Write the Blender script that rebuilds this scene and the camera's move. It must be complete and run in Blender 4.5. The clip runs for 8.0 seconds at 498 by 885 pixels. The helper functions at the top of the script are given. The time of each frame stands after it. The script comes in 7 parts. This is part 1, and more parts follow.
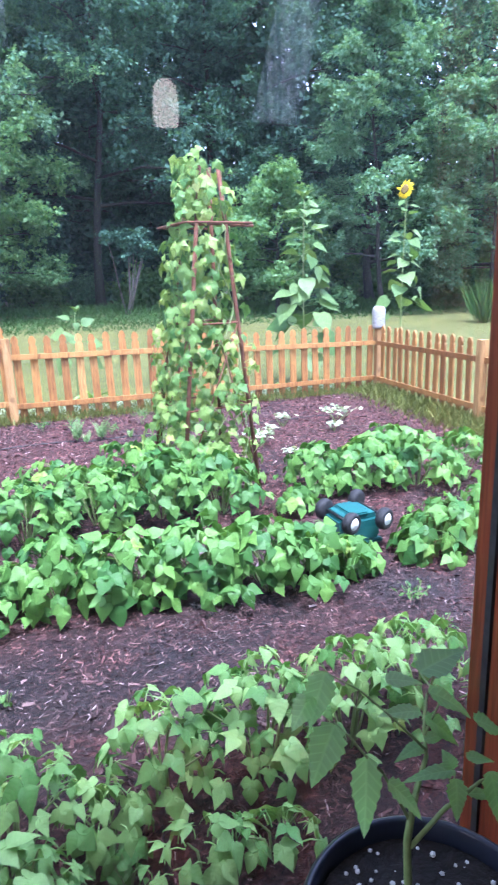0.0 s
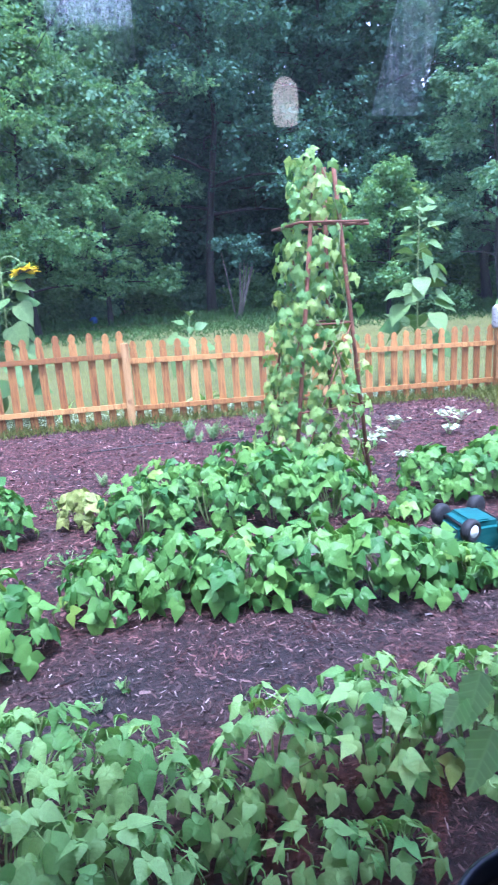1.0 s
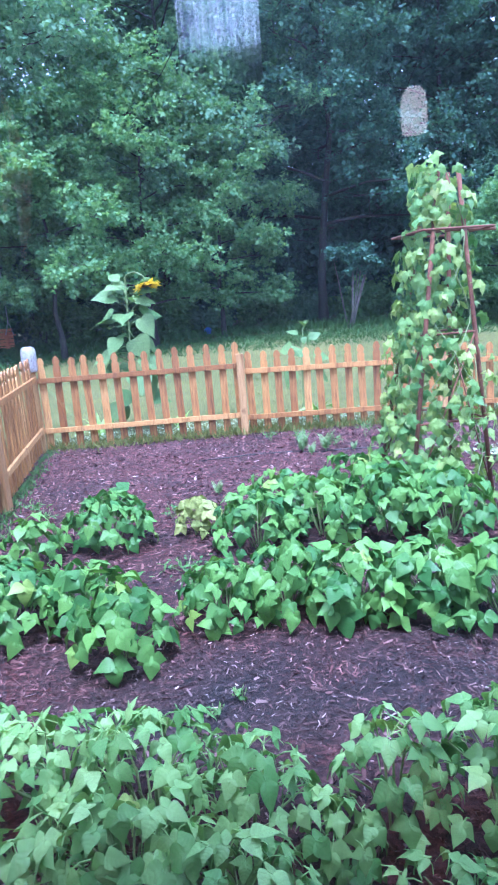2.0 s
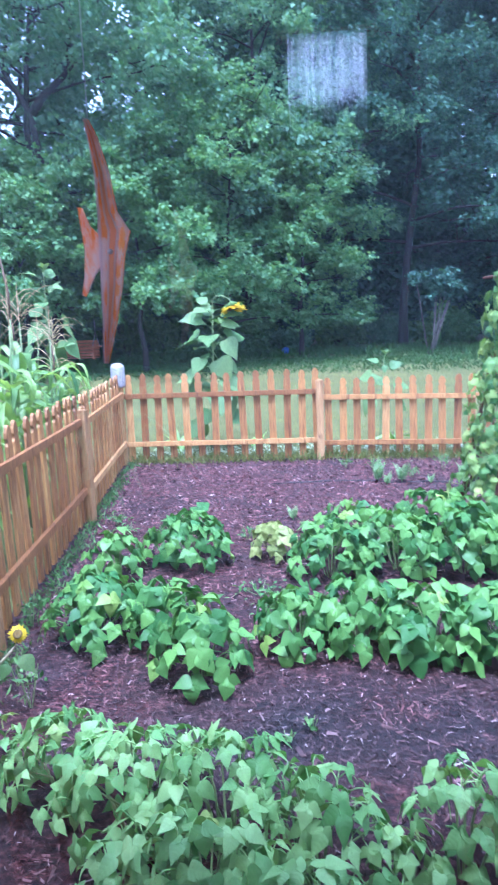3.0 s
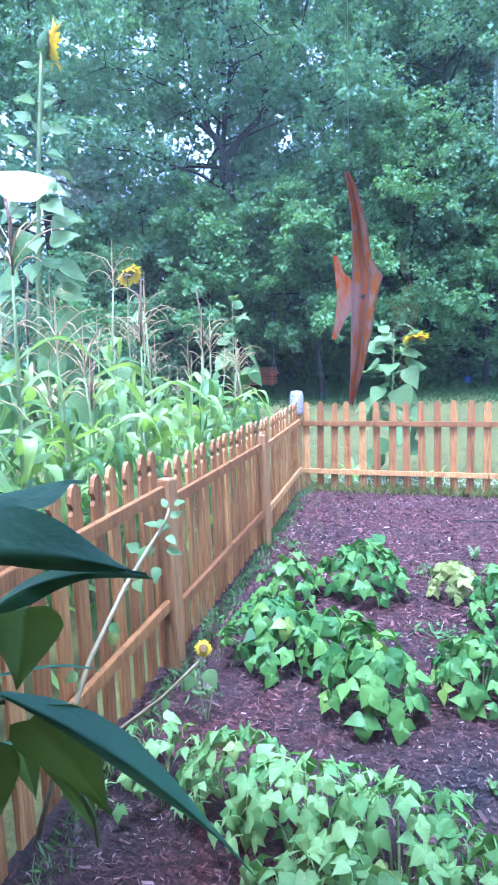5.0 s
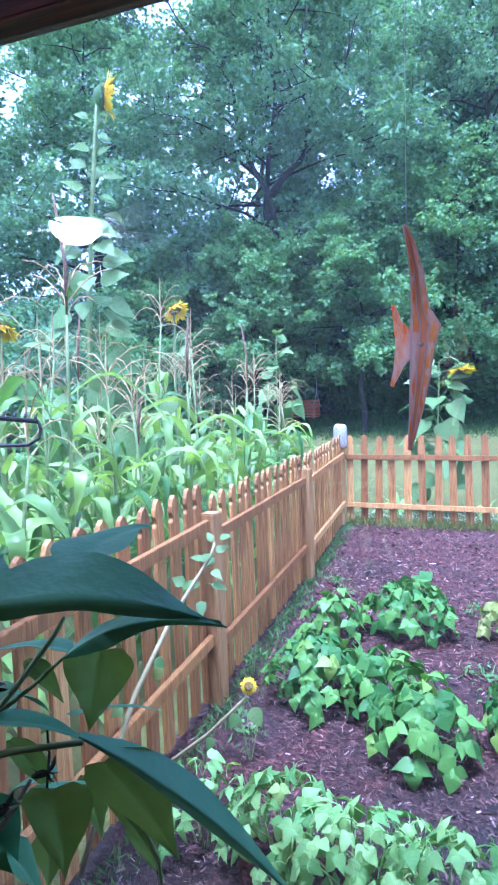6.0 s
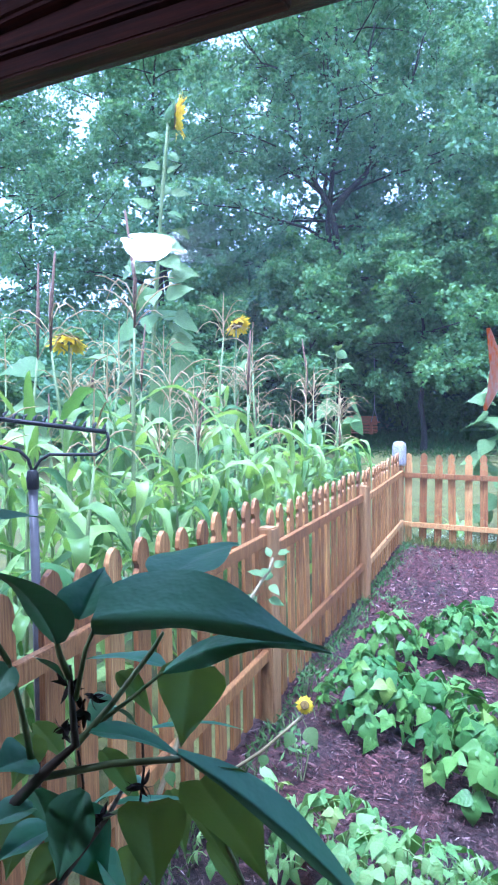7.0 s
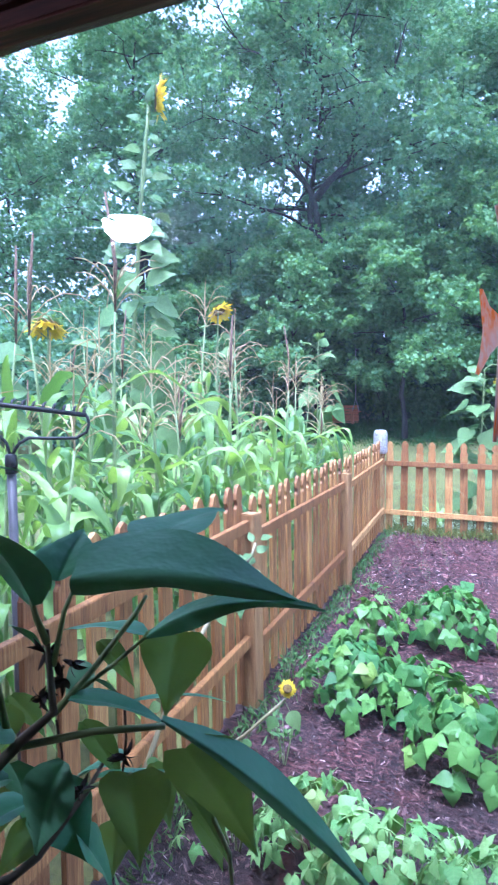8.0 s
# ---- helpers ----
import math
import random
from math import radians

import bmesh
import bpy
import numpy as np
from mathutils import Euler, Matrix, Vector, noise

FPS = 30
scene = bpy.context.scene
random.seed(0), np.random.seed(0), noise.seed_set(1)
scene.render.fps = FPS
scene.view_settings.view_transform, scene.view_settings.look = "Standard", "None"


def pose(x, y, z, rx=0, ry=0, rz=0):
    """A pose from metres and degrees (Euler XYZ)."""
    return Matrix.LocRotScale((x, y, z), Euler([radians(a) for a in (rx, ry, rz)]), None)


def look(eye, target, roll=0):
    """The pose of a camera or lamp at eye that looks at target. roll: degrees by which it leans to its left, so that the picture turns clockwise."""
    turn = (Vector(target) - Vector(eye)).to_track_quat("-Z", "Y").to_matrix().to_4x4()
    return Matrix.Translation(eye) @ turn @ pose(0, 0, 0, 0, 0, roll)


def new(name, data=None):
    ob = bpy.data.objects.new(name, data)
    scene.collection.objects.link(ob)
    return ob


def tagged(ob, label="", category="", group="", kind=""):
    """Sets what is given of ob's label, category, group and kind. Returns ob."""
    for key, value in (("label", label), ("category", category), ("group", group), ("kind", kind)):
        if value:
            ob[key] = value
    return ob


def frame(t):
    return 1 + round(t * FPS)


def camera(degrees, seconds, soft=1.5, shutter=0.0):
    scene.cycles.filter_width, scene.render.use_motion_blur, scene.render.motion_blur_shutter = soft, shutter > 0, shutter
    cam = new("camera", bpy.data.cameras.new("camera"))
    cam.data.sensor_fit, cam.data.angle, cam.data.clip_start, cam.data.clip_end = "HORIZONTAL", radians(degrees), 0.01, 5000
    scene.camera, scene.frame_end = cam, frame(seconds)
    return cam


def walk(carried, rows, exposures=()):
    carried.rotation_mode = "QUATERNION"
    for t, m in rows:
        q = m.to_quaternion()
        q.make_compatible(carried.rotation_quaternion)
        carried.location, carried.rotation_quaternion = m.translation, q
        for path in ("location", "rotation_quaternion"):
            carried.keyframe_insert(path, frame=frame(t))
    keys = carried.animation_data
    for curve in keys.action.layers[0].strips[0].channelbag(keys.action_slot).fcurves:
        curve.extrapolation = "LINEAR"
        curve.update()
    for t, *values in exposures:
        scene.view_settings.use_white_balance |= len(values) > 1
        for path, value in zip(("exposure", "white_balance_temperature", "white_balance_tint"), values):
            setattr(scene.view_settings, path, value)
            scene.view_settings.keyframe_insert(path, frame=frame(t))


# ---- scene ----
cam = camera(43.2, 8.0, soft=1.8, shutter=0.3)
PATH = [
    (0, (2.299, -7.521, 1.523), (3.017, -5.724, 1.019), -2.0),
    (0.5, (2.271, -7.529, 1.527), (2.826, -5.676, 1.018), -2.4),
    (1, (2.27, -7.495, 1.498), (2.669, -5.594, 1.023), -3.6),
    (1.5, (2.235, -7.479, 1.504), (2.454, -5.549, 1.028), -4.0),
    (1.7, (2.232, -7.471, 1.499), (2.374, -5.526, 1.055), -4.5),
    (2.8, (2.162, -7.588, 1.62), (2.08, -5.63, 1.219), -3.1),
    (3, (2.152, -7.588, 1.622), (2.0, -5.627, 1.262), -2.5),
    (3.5, (2.137, -7.583, 1.63), (1.831, -5.632, 1.316), -2.7),
    (4, (2.12, -7.581, 1.634), (1.707, -5.645, 1.345), -1.6),
    (4.5, (2.103, -7.59, 1.634), (1.536, -5.693, 1.35), -1.7),
    (6, (2.084, -7.619, 1.65), (1.284, -5.792, 1.502), -2.2),
    (6.5, (2.073, -7.624, 1.654), (1.195, -5.83, 1.552), -1.7),
    (7, (2.059, -7.632, 1.656), (1.103, -5.879, 1.556), -0.8),
    (7.5, (2.048, -7.633, 1.651), (1.064, -5.894, 1.558), -0.5),
    (8, (2.047, -7.618, 1.634), (1.143, -5.839, 1.501), -0.7),
]
walk(cam, [(t, look(eye, target, roll)) for t, eye, target, roll in PATH], [(0.0, 3.12, 5200.0, 27.0), (1.0, 3.00, 4820.0, 29.0), (1.5, 2.92, 4640.0, 30.0), (3.0, 2.93, 4560.0, 30.0), (4.0, 3.08, 4520.0, 29.0), (4.5, 3.10, 4520.0, 29.0), (6.5, 2.99, 4440.0, 29.0), (8.0, 3.00, 4640.0, 29.0)])

# ---- light ----
world = bpy.data.worlds.new("overcast_sky")
scene.world = world
world.use_nodes = True
wn = world.node_tree
wn.nodes.clear()
sky = wn.nodes.new("ShaderNodeTexSky")
sky.sky_type = 'NISHITA'
sky.sun_disc = False
sky.sun_elevation = radians(73)
sky.sun_rotation = radians(180)
sky.air_density, sky.dust_density, sky.ozone_density = 1.0, 3.0, 1.0
bg = wn.nodes.new("ShaderNodeBackground")
bg.inputs["Strength"].default_value = 0.14
wout = wn.nodes.new("ShaderNodeOutputWorld")
veil = wn.nodes.new("ShaderNodeHueSaturation")
veil.inputs["Saturation"].default_value = 0.5
wn.links.new(sky.outputs[0], veil.inputs["Color"])
wn.links.new(veil.outputs[0], bg.inputs[0])
wn.links.new(bg.outputs[0], wout.inputs[0])

sun_data = bpy.data.lights.new("sun", 'SUN')
sun_data.energy = 1.25
sun_data.angle = radians(14)
sun_data.color = (1.0, 0.98, 0.95)
sun = new("sun", sun_data)
sun.matrix_world = look((0, 0, 0), (0.0, 0.3, -1.0))

# ---- materials ----


def nodes_of(name):
    m = bpy.data.materials.new(name)
    m.use_nodes = True
    nt = m.node_tree
    nt.nodes.clear()
    out = nt.nodes.new("ShaderNodeOutputMaterial")
    return m, nt, out


def ramp_node(nt, src, stops):
    r = nt.nodes.new("ShaderNodeValToRGB")
    e = r.color_ramp.elements
    while len(e) < len(stops):
        e.new(0.5)
    for el, (p, c) in zip(e, stops):
        el.position, el.color = p, (*c, 1)
    nt.links.new(src, r.inputs[0])
    return r.outputs[0]


def noise_node(nt, scale, detail=4, coords="Object", rough=0.55, stretch=(1, 1, 1)):
    tc = nt.nodes.new("ShaderNodeTexCoord")
    mp = nt.nodes.new("ShaderNodeMapping")
    mp.inputs["Scale"].default_value = stretch
    n = nt.nodes.new("ShaderNodeTexNoise")
    n.inputs["Scale"].default_value, n.inputs["Detail"].default_value, n.inputs["Roughness"].default_value = scale, detail, rough
    if coords == "World":
        g = nt.nodes.new("ShaderNodeNewGeometry")
        nt.links.new(g.outputs["Position"], mp.inputs[0])
    else:
        nt.links.new(tc.outputs[coords], mp.inputs[0])
    nt.links.new(mp.outputs[0], n.inputs[0])
    return n.outputs["Fac"]


def mix_rgb(nt, a, b, fac, blend='MIX'):
    m = nt.nodes.new("ShaderNodeMix")
    m.data_type, m.blend_type = 'RGBA', blend
    for sock, v in ((m.inputs["Factor"], fac), (m.inputs["A"], a), (m.inputs["B"], b)):
        if isinstance(v, (int, float)):
            sock.default_value = v
        elif isinstance(v, tuple):
            sock.default_value = (*v, 1)
        else:
            nt.links.new(v, sock)
    return m.outputs["Result"]


def bump_node(nt, height, strength, distance):
    b = nt.nodes.new("ShaderNodeBump")
    b.inputs["Strength"].default_value, b.inputs["Distance"].default_value = strength, distance
    nt.links.new(height, b.inputs["Height"])
    return b.outputs[0]


def principled(nt, out, color, rough, normal=None, metal=0.0, spec=0.5):
    p = nt.nodes.new("ShaderNodeBsdfPrincipled")
    if isinstance(color, tuple):
        p.inputs["Base Color"].default_value = (*color, 1)
    else:
        nt.links.new(color, p.inputs["Base Color"])
    if isinstance(rough, (int, float)):
        p.inputs["Roughness"].default_value = rough
    else:
        nt.links.new(rough, p.inputs["Roughness"])
    p.inputs["Metallic"].default_value = metal
    p.inputs["Specular IOR Level"].default_value = spec
    if normal is not None:
        nt.links.new(normal, p.inputs["Normal"])
    if out is not None:
        nt.links.new(p.outputs[0], out.inputs[0])
    return p


def plain(name, c1, c2, rough=0.6, scale=8, bump=0.2, dist=0.004, metal=0.0, stretch=(1, 1, 1), coords="Object", fine=60):
    """A surface whose colour wanders between two tones, with fine grain."""
    m, nt, out = nodes_of(name)
    big = noise_node(nt, scale, 5, coords, 0.6, stretch)
    small = noise_node(nt, fine, 3, coords, 0.6, stretch)
    col = ramp_node(nt, big, [(0.3, c1), (0.7, c2)])
    col = mix_rgb(nt, col, ramp_node(nt, small, [(0.3, (0.72, 0.72, 0.72)), (0.7, (1, 1, 1))]), 0.6, 'MULTIPLY')
    principled(nt, out, col, rough, bump_node(nt, small, bump, dist), metal)
    return m


def leafy(name, dark, light, yellow=None, source="object", rough=0.5, through_light=0.3, veins=0.0, gloss=0.25, shine=(1.0, 1.0, 0.45)):
    """A leaf: a tone of its own, blotches, and light that shines through."""
    m, nt, out = nodes_of(name)
    if source == "object":
        rnd = nt.nodes.new("ShaderNodeObjectInfo").outputs["Random"]
    else:
        rnd = nt.nodes.new("ShaderNodeNewGeometry").outputs["Random Per Island"]
    stops = [(0.0, dark), (0.9, light)]
    if yellow:
        stops += [(0.955, light), (1.0, yellow)]
    col = ramp_node(nt, rnd, stops)
    blot = noise_node(nt, 14, 3, "World")
    col = mix_rgb(nt, col, ramp_node(nt, blot, [(0.3, (0.7, 0.75, 0.7)), (0.7, (1.0, 1.0, 1.0))]), 0.7, 'MULTIPLY')
    relief = noise_node(nt, 90, 2, "World")
    strength = 0.25
    if veins:
        uv = nt.nodes.new("ShaderNodeUVMap")
        uv.uv_map = "leaf"
        sep = nt.nodes.new("ShaderNodeSeparateXYZ")
        nt.links.new(uv.outputs[0], sep.inputs[0])

        def calc(op, a, b=None, c=None):
            n = nt.nodes.new("ShaderNodeMath")
            n.operation = op
            for sock, v in zip(n.inputs, (a, b, c)):
                if v is None:
                    continue
                if isinstance(v, (int, float)):
                    sock.default_value = v
                else:
                    nt.links.new(v, sock)
            return n.outputs[0]

        across = calc('ABSOLUTE', sep.outputs["X"])
        side = calc('PINGPONG', calc('MULTIPLY', calc('SUBTRACT', sep.outputs["Y"], calc('MULTIPLY', across, 0.22)), veins), 0.5)
        rib = calc('MAXIMUM', calc('SUBTRACT', 1.0, calc('MULTIPLY', across, 9.0)), calc('SUBTRACT', 1.0, calc('MULTIPLY', side, 6.5)))
        rib = calc('MAXIMUM', rib, 0.0)
        col = mix_rgb(nt, col, mix_rgb(nt, col, (1.55, 1.4, 1.5), 1.0, 'MULTIPLY'), calc('MULTIPLY', rib, 0.36))
        relief = calc('ADD', calc('MULTIPLY', relief, 0.35), calc('MULTIPLY', side, 1.2))
        strength = 0.22
    p = principled(nt, None, col, rough, bump_node(nt, relief, strength, 0.006), 0.0, gloss)
    tr = nt.nodes.new("ShaderNodeBsdfTranslucent")
    nt.links.new(mix_rgb(nt, col, shine, 1.0, 'MULTIPLY'), tr.inputs[0])
    mx = nt.nodes.new("ShaderNodeMixShader")
    mx.inputs[0].default_value = through_light
    nt.links.new(p.outputs[0], mx.inputs[1])
    nt.links.new(tr.outputs[0], mx.inputs[2])
    nt.links.new(mx.outputs[0], out.inputs[0])
    return m


BEAN = leafy("bean_leaf", (0.05, 0.15, 0.036), (0.165, 0.33, 0.07), (0.25, 0.36, 0.07), "object", 0.44, 0.3, 6, 0.28)
PALE_BEAN = leafy("pale_bean_leaf", (0.125, 0.29, 0.075), (0.35, 0.55, 0.19), (0.31, 0.40, 0.10), "object", 0.46, 0.3, 6, 0.28)
VINE = leafy("vine_leaf", (0.10, 0.24, 0.065), (0.38, 0.51, 0.14), (0.48, 0.53, 0.17), "object", 0.45, 0.35, 6)
YELLOWISH = leafy("yellowing_leaf", (0.2, 0.27, 0.08), (0.36, 0.40, 0.12), None, "object", 0.5, 0.3, 6)
CORN = leafy("corn_leaf", (0.07, 0.18, 0.045), (0.37, 0.54, 0.15), None, "object", 0.40, 0.42, 0.0, 0.42, (1.0, 1.0, 0.4))
SUNLEAF = leafy("sunflower_leaf", (0.085, 0.175, 0.05), (0.185, 0.28, 0.10), None, "object", 0.5, 0.35, 5)
DARKLEAF = leafy("houseplant_leaf", (0.12, 0.31, 0.16), (0.19, 0.42, 0.23), None, "object", 0.45, 0.42, 0, 0.6, (1.6, 0.9, 0.2))
THICKLEAF = leafy("thick_houseplant_leaf", (0.14, 0.38, 0.20), (0.20, 0.47, 0.26), None, "object", 0.45, 0.10, 0, 0.35)
TOMATO = leafy("tomato_leaf", (0.40, 0.68, 0.38), (0.52, 0.78, 0.48), None, "object", 0.5, 0.75, 7, 0.25, (1.15, 1.15, 0.75))
TREE_A = leafy("oak_foliage", (0.095, 0.205, 0.125), (0.205, 0.345, 0.205), None, "island", 0.65, 0.45, 0.0, 0.12)
TREE_B = leafy("light_foliage", (0.10, 0.22, 0.10), (0.22, 0.375, 0.165), None, "island", 0.65, 0.48, 0.0, 0.12)
# the wood's inner gloom is put into this darker leaf colour
TREE_SHADE = leafy("shade_dark_foliage", (0.034, 0.085, 0.07), (0.092, 0.18, 0.126), None, "island", 0.65, 0.35, 0.0, 0.12)
WEED = leafy("weed_leaf", (0.06, 0.15, 0.05), (0.15, 0.27, 0.08), None, "island", 0.6, 0.3)
PALE_WEED = leafy("pale_weed_leaf", (0.14, 0.26, 0.10), (0.24, 0.36, 0.15), None, "object", 0.6, 0.35)
# very dark leaf colour that carries the trees' shade on the far lawn
COVER = leafy("shade_dark_cover_leaf", (0.03, 0.075, 0.025), (0.075, 0.14, 0.04), None, "island", 0.7, 0.2, 0.0, 0.1)
GRASSBLADE = leafy("grass_blade", (0.11, 0.14, 0.03), (0.22, 0.235, 0.06), None, "island", 0.6, 0.3)
STEM = plain("green_stem", (0.16, 0.24, 0.07), (0.26, 0.32, 0.12), 0.6, 10)
STALK = plain("leaf_stalk", (0.20, 0.30, 0.10), (0.30, 0.38, 0.15), 0.5, 30)
SPIKE = plain("dry_brown_spike", (0.10, 0.055, 0.03), (0.18, 0.105, 0.06), 0.85, 60, 0.6, 0.004)
PALESTEM = plain("pale_stem", (0.22, 0.19, 0.085), (0.33, 0.28, 0.15), 0.6, 10)
TWIG = plain("woody_stem", (0.05, 0.05, 0.035), (0.12, 0.10, 0.06), 0.8, 20)
DRIED = plain("withered_plant", (0.012, 0.010, 0.009), (0.04, 0.03, 0.022), 0.9, 60)
BARK = plain("bark", (0.010, 0.009, 0.008), (0.035, 0.031, 0.026), 0.9, 6, 0.8, 0.03, 0, (1, 1, 0.25), "Object", 30)
PALEBARK = plain("pale_bark", (0.10, 0.09, 0.075), (0.20, 0.18, 0.15), 0.9, 8, 0.5, 0.01)
TASSEL = leafy("corn_tassel", (0.42, 0.30, 0.14), (0.60, 0.46, 0.24), None, "island", 0.7, 0.25)
PETAL = leafy("sunflower_petal", (0.80, 0.55, 0.01), (0.9, 0.68, 0.02), None, "island", 0.5, 0.35)
DISC = plain("sunflower_disc", (0.10, 0.06, 0.02), (0.30, 0.20, 0.04), 0.9, 60, 0.6, 0.006)
WHITEPETAL = leafy("white_petal", (0.32, 0.40, 0.26), (0.50, 0.55, 0.40), None, "island", 0.6, 0.3)
RUST = plain("rusty_steel", (0.10, 0.035, 0.018), (0.20, 0.075, 0.035), 0.85, 25, 0.5, 0.003)
MOWER = plain("teal_plastic", (0.012, 0.085, 0.085), (0.02, 0.12, 0.115), 0.35, 12, 0.05)
RUBBER = plain("black_rubber", (0.006, 0.006, 0.007), (0.016, 0.016, 0.018), 0.7, 30)
HUB = plain("white_plastic", (0.6, 0.6, 0.58), (0.72, 0.72, 0.7), 0.45, 20, 0.05)
POT = plain("navy_plastic_pot", (0.010, 0.014, 0.028), (0.02, 0.026, 0.045), 0.35, 10, 0.1)
SOIL = plain("potting_soil", (0.005, 0.004, 0.004), (0.018, 0.013, 0.011), 0.95, 60, 1.0, 0.01)
PERLITE = plain("perlite", (0.6, 0.6, 0.58), (0.75, 0.75, 0.73), 0.9, 50)
BLACKIRON = plain("black_iron", (0.012, 0.012, 0.014), (0.035, 0.033, 0.032), 0.5, 40, 0.2, 0.002, 0.6)
GREYPOLE = plain("grey_pole", (0.05, 0.047, 0.05), (0.10, 0.092, 0.095), 0.5, 20)
BLUE = plain("blue_plastic", (0.012, 0.05, 0.22), (0.02, 0.08, 0.3), 0.4, 10, 0.05)
SWING = plain("red_brown_wood", (0.55, 0.18, 0.07), (0.75, 0.30, 0.14), 0.6, 12, 0.3, 0.004, 0, (1, 1, 6))
# the room's dimness is put into this near-black colour, which also limits bounce
DIM_WALL = plain("dim_toned_wall", (0.045, 0.039, 0.034), (0.065, 0.056, 0.049), 0.85, 3, 0.1)
FLOORWOOD = plain("floor_wood", (0.14, 0.08, 0.045), (0.22, 0.13, 0.075), 0.5, 4, 0.1, 0.002, 0, (8, 1, 1))
STRING = plain("grey_string", (0.35, 0.35, 0.33), (0.5, 0.5, 0.47), 0.8, 40)
STRIP = plain("dark_weatherstrip", (0.02, 0.02, 0.024), (0.05, 0.05, 0.055), 0.7, 30)
HOSE = plain("black_hose", (0.012, 0.012, 0.014), (0.03, 0.03, 0.03), 0.5, 30)


def wood(name, c1, c2, c3, grain=(14, 14, 1.2), rough=0.65, per_piece=0.35):
    """Stained timber: long grain, knots and a tone for each board."""
    m, nt, out = nodes_of(name)
    g = noise_node(nt, 4, 6, "Object", 0.65, grain)
    k = noise_node(nt, 9, 2, "Object", 0.5, (1, 1, 0.5))
    col = ramp_node(nt, g, [(0.3, c1), (0.52, c2), (0.72, c3)])
    col = mix_rgb(nt, col, ramp_node(nt, k, [(0.26, (0.35, 0.25, 0.2)), (0.34, (1, 1, 1))]), 0.8, 'MULTIPLY')
    info = nt.nodes.new("ShaderNodeObjectInfo")
    col = mix_rgb(nt, col, ramp_node(nt, info.outputs["Random"], [(0.0, (0.55, 0.45, 0.4)), (0.8, (1, 1, 1)), (0.86, (1.05, 1.05, 1.0)), (1.0, (1.35, 1.6, 2.0))]), per_piece, 'MULTIPLY')
    streak = noise_node(nt, 2.2, 5, "World", 0.7, (9, 9, 0.8) if grain[2] < 2 else (1, 9, 9))
    col = mix_rgb(nt, col, ramp_node(nt, streak, [(0.30, (0.36, 0.28, 0.25)), (0.47, (1, 1, 1)), (0.62, (1.1, 1.15, 1.2)), (0.70, (1.35, 1.6, 1.9))]), 0.85, 'MULTIPLY')
    principled(nt, out, col, rough, bump_node(nt, g, 0.35, 0.003))
    return m


CEDAR = wood("cedar_stain", (0.14, 0.050, 0.012), (0.40, 0.182, 0.046), (0.62, 0.36, 0.12), (30, 30, 1.0), per_piece=0.9)
CEDAR_POST = wood("weathered_cedar", (0.30, 0.155, 0.05), (0.42, 0.235, 0.085), (0.52, 0.33, 0.14), per_piece=0.5)
JAMBWOOD = wood("red_stained_wood", (0.17, 0.03, 0.014), (0.30, 0.06, 0.024), (0.42, 0.11, 0.04), (30, 30, 1.2), 0.4)
# the jamb's stained wood again, with the head's shade put into darker tones
HEADWOOD = wood("shade_dark_stained_wood", (0.025, 0.005, 0.003), (0.065, 0.013, 0.007), (0.13, 0.029, 0.014), (1.2, 30, 30), 0.8)


def bed_tone(nt):
    """Greyer, darker mulch near the house, redder mulch towards the lawn, in wandering patches."""
    g = nt.nodes.new("ShaderNodeNewGeometry")
    sep = nt.nodes.new("ShaderNodeSeparateXYZ")
    nt.links.new(g.outputs["Position"], sep.inputs[0])
    rng_ = nt.nodes.new("ShaderNodeMapRange")
    rng_.inputs["From Min"].default_value, rng_.inputs["From Max"].default_value = -5.0, -1.2
    rng_.inputs["To Min"].default_value, rng_.inputs["To Max"].default_value = 0.11, 0.45
    nt.links.new(sep.outputs["Y"], rng_.inputs["Value"])
    add = nt.nodes.new("ShaderNodeMath")
    add.operation = 'ADD'
    nt.links.new(rng_.outputs[0], add.inputs[0])
    nt.links.new(noise_node(nt, 1.4, 4, "World"), add.inputs[1])
    return ramp_node(nt, add.outputs[0], [(0.42, (0, 0, 0)), (0.72, (1, 1, 1))])


def mulch_material():
    m, nt, out = nodes_of("bark_mulch")
    big = noise_node(nt, 0.9, 4, "World")
    mid = noise_node(nt, 16, 5, "World", 0.7, (1, 2.2, 1))
    fine = noise_node(nt, 60, 6, "World", 0.8, (1, 2, 1))
    far_tone = ramp_node(nt, mid, [(0.36, (0.008, 0.0035, 0.0035)), (0.49, (0.048, 0.017, 0.016)), (0.6, (0.115, 0.048, 0.045)), (0.74, (0.36, 0.23, 0.22))])
    near_tone = ramp_node(nt, mid, [(0.36, (0.006, 0.005, 0.005)), (0.5, (0.025, 0.018, 0.019)), (0.64, (0.068, 0.052, 0.053)), (0.78, (0.23, 0.195, 0.20))])
    col = mix_rgb(nt, near_tone, far_tone, bed_tone(nt))
    col = mix_rgb(nt, col, ramp_node(nt, big, [(0.36, (0.55, 0.62, 0.72)), (0.48, (1.05, 0.84, 0.8)), (0.58, (1.35, 0.9, 0.85)), (0.7, (1.2, 1.25, 1.35))]), 1.0, 'MULTIPLY')
    col = mix_rgb(nt, col, ramp_node(nt, fine, [(0.35, (0.12, 0.10, 0.10)), (0.65, (1.45, 1.4, 1.4))]), 0.9, 'MULTIPLY')
    principled(nt, out, col, 0.9, bump_node(nt, fine, 1.0, 0.02))
    return m


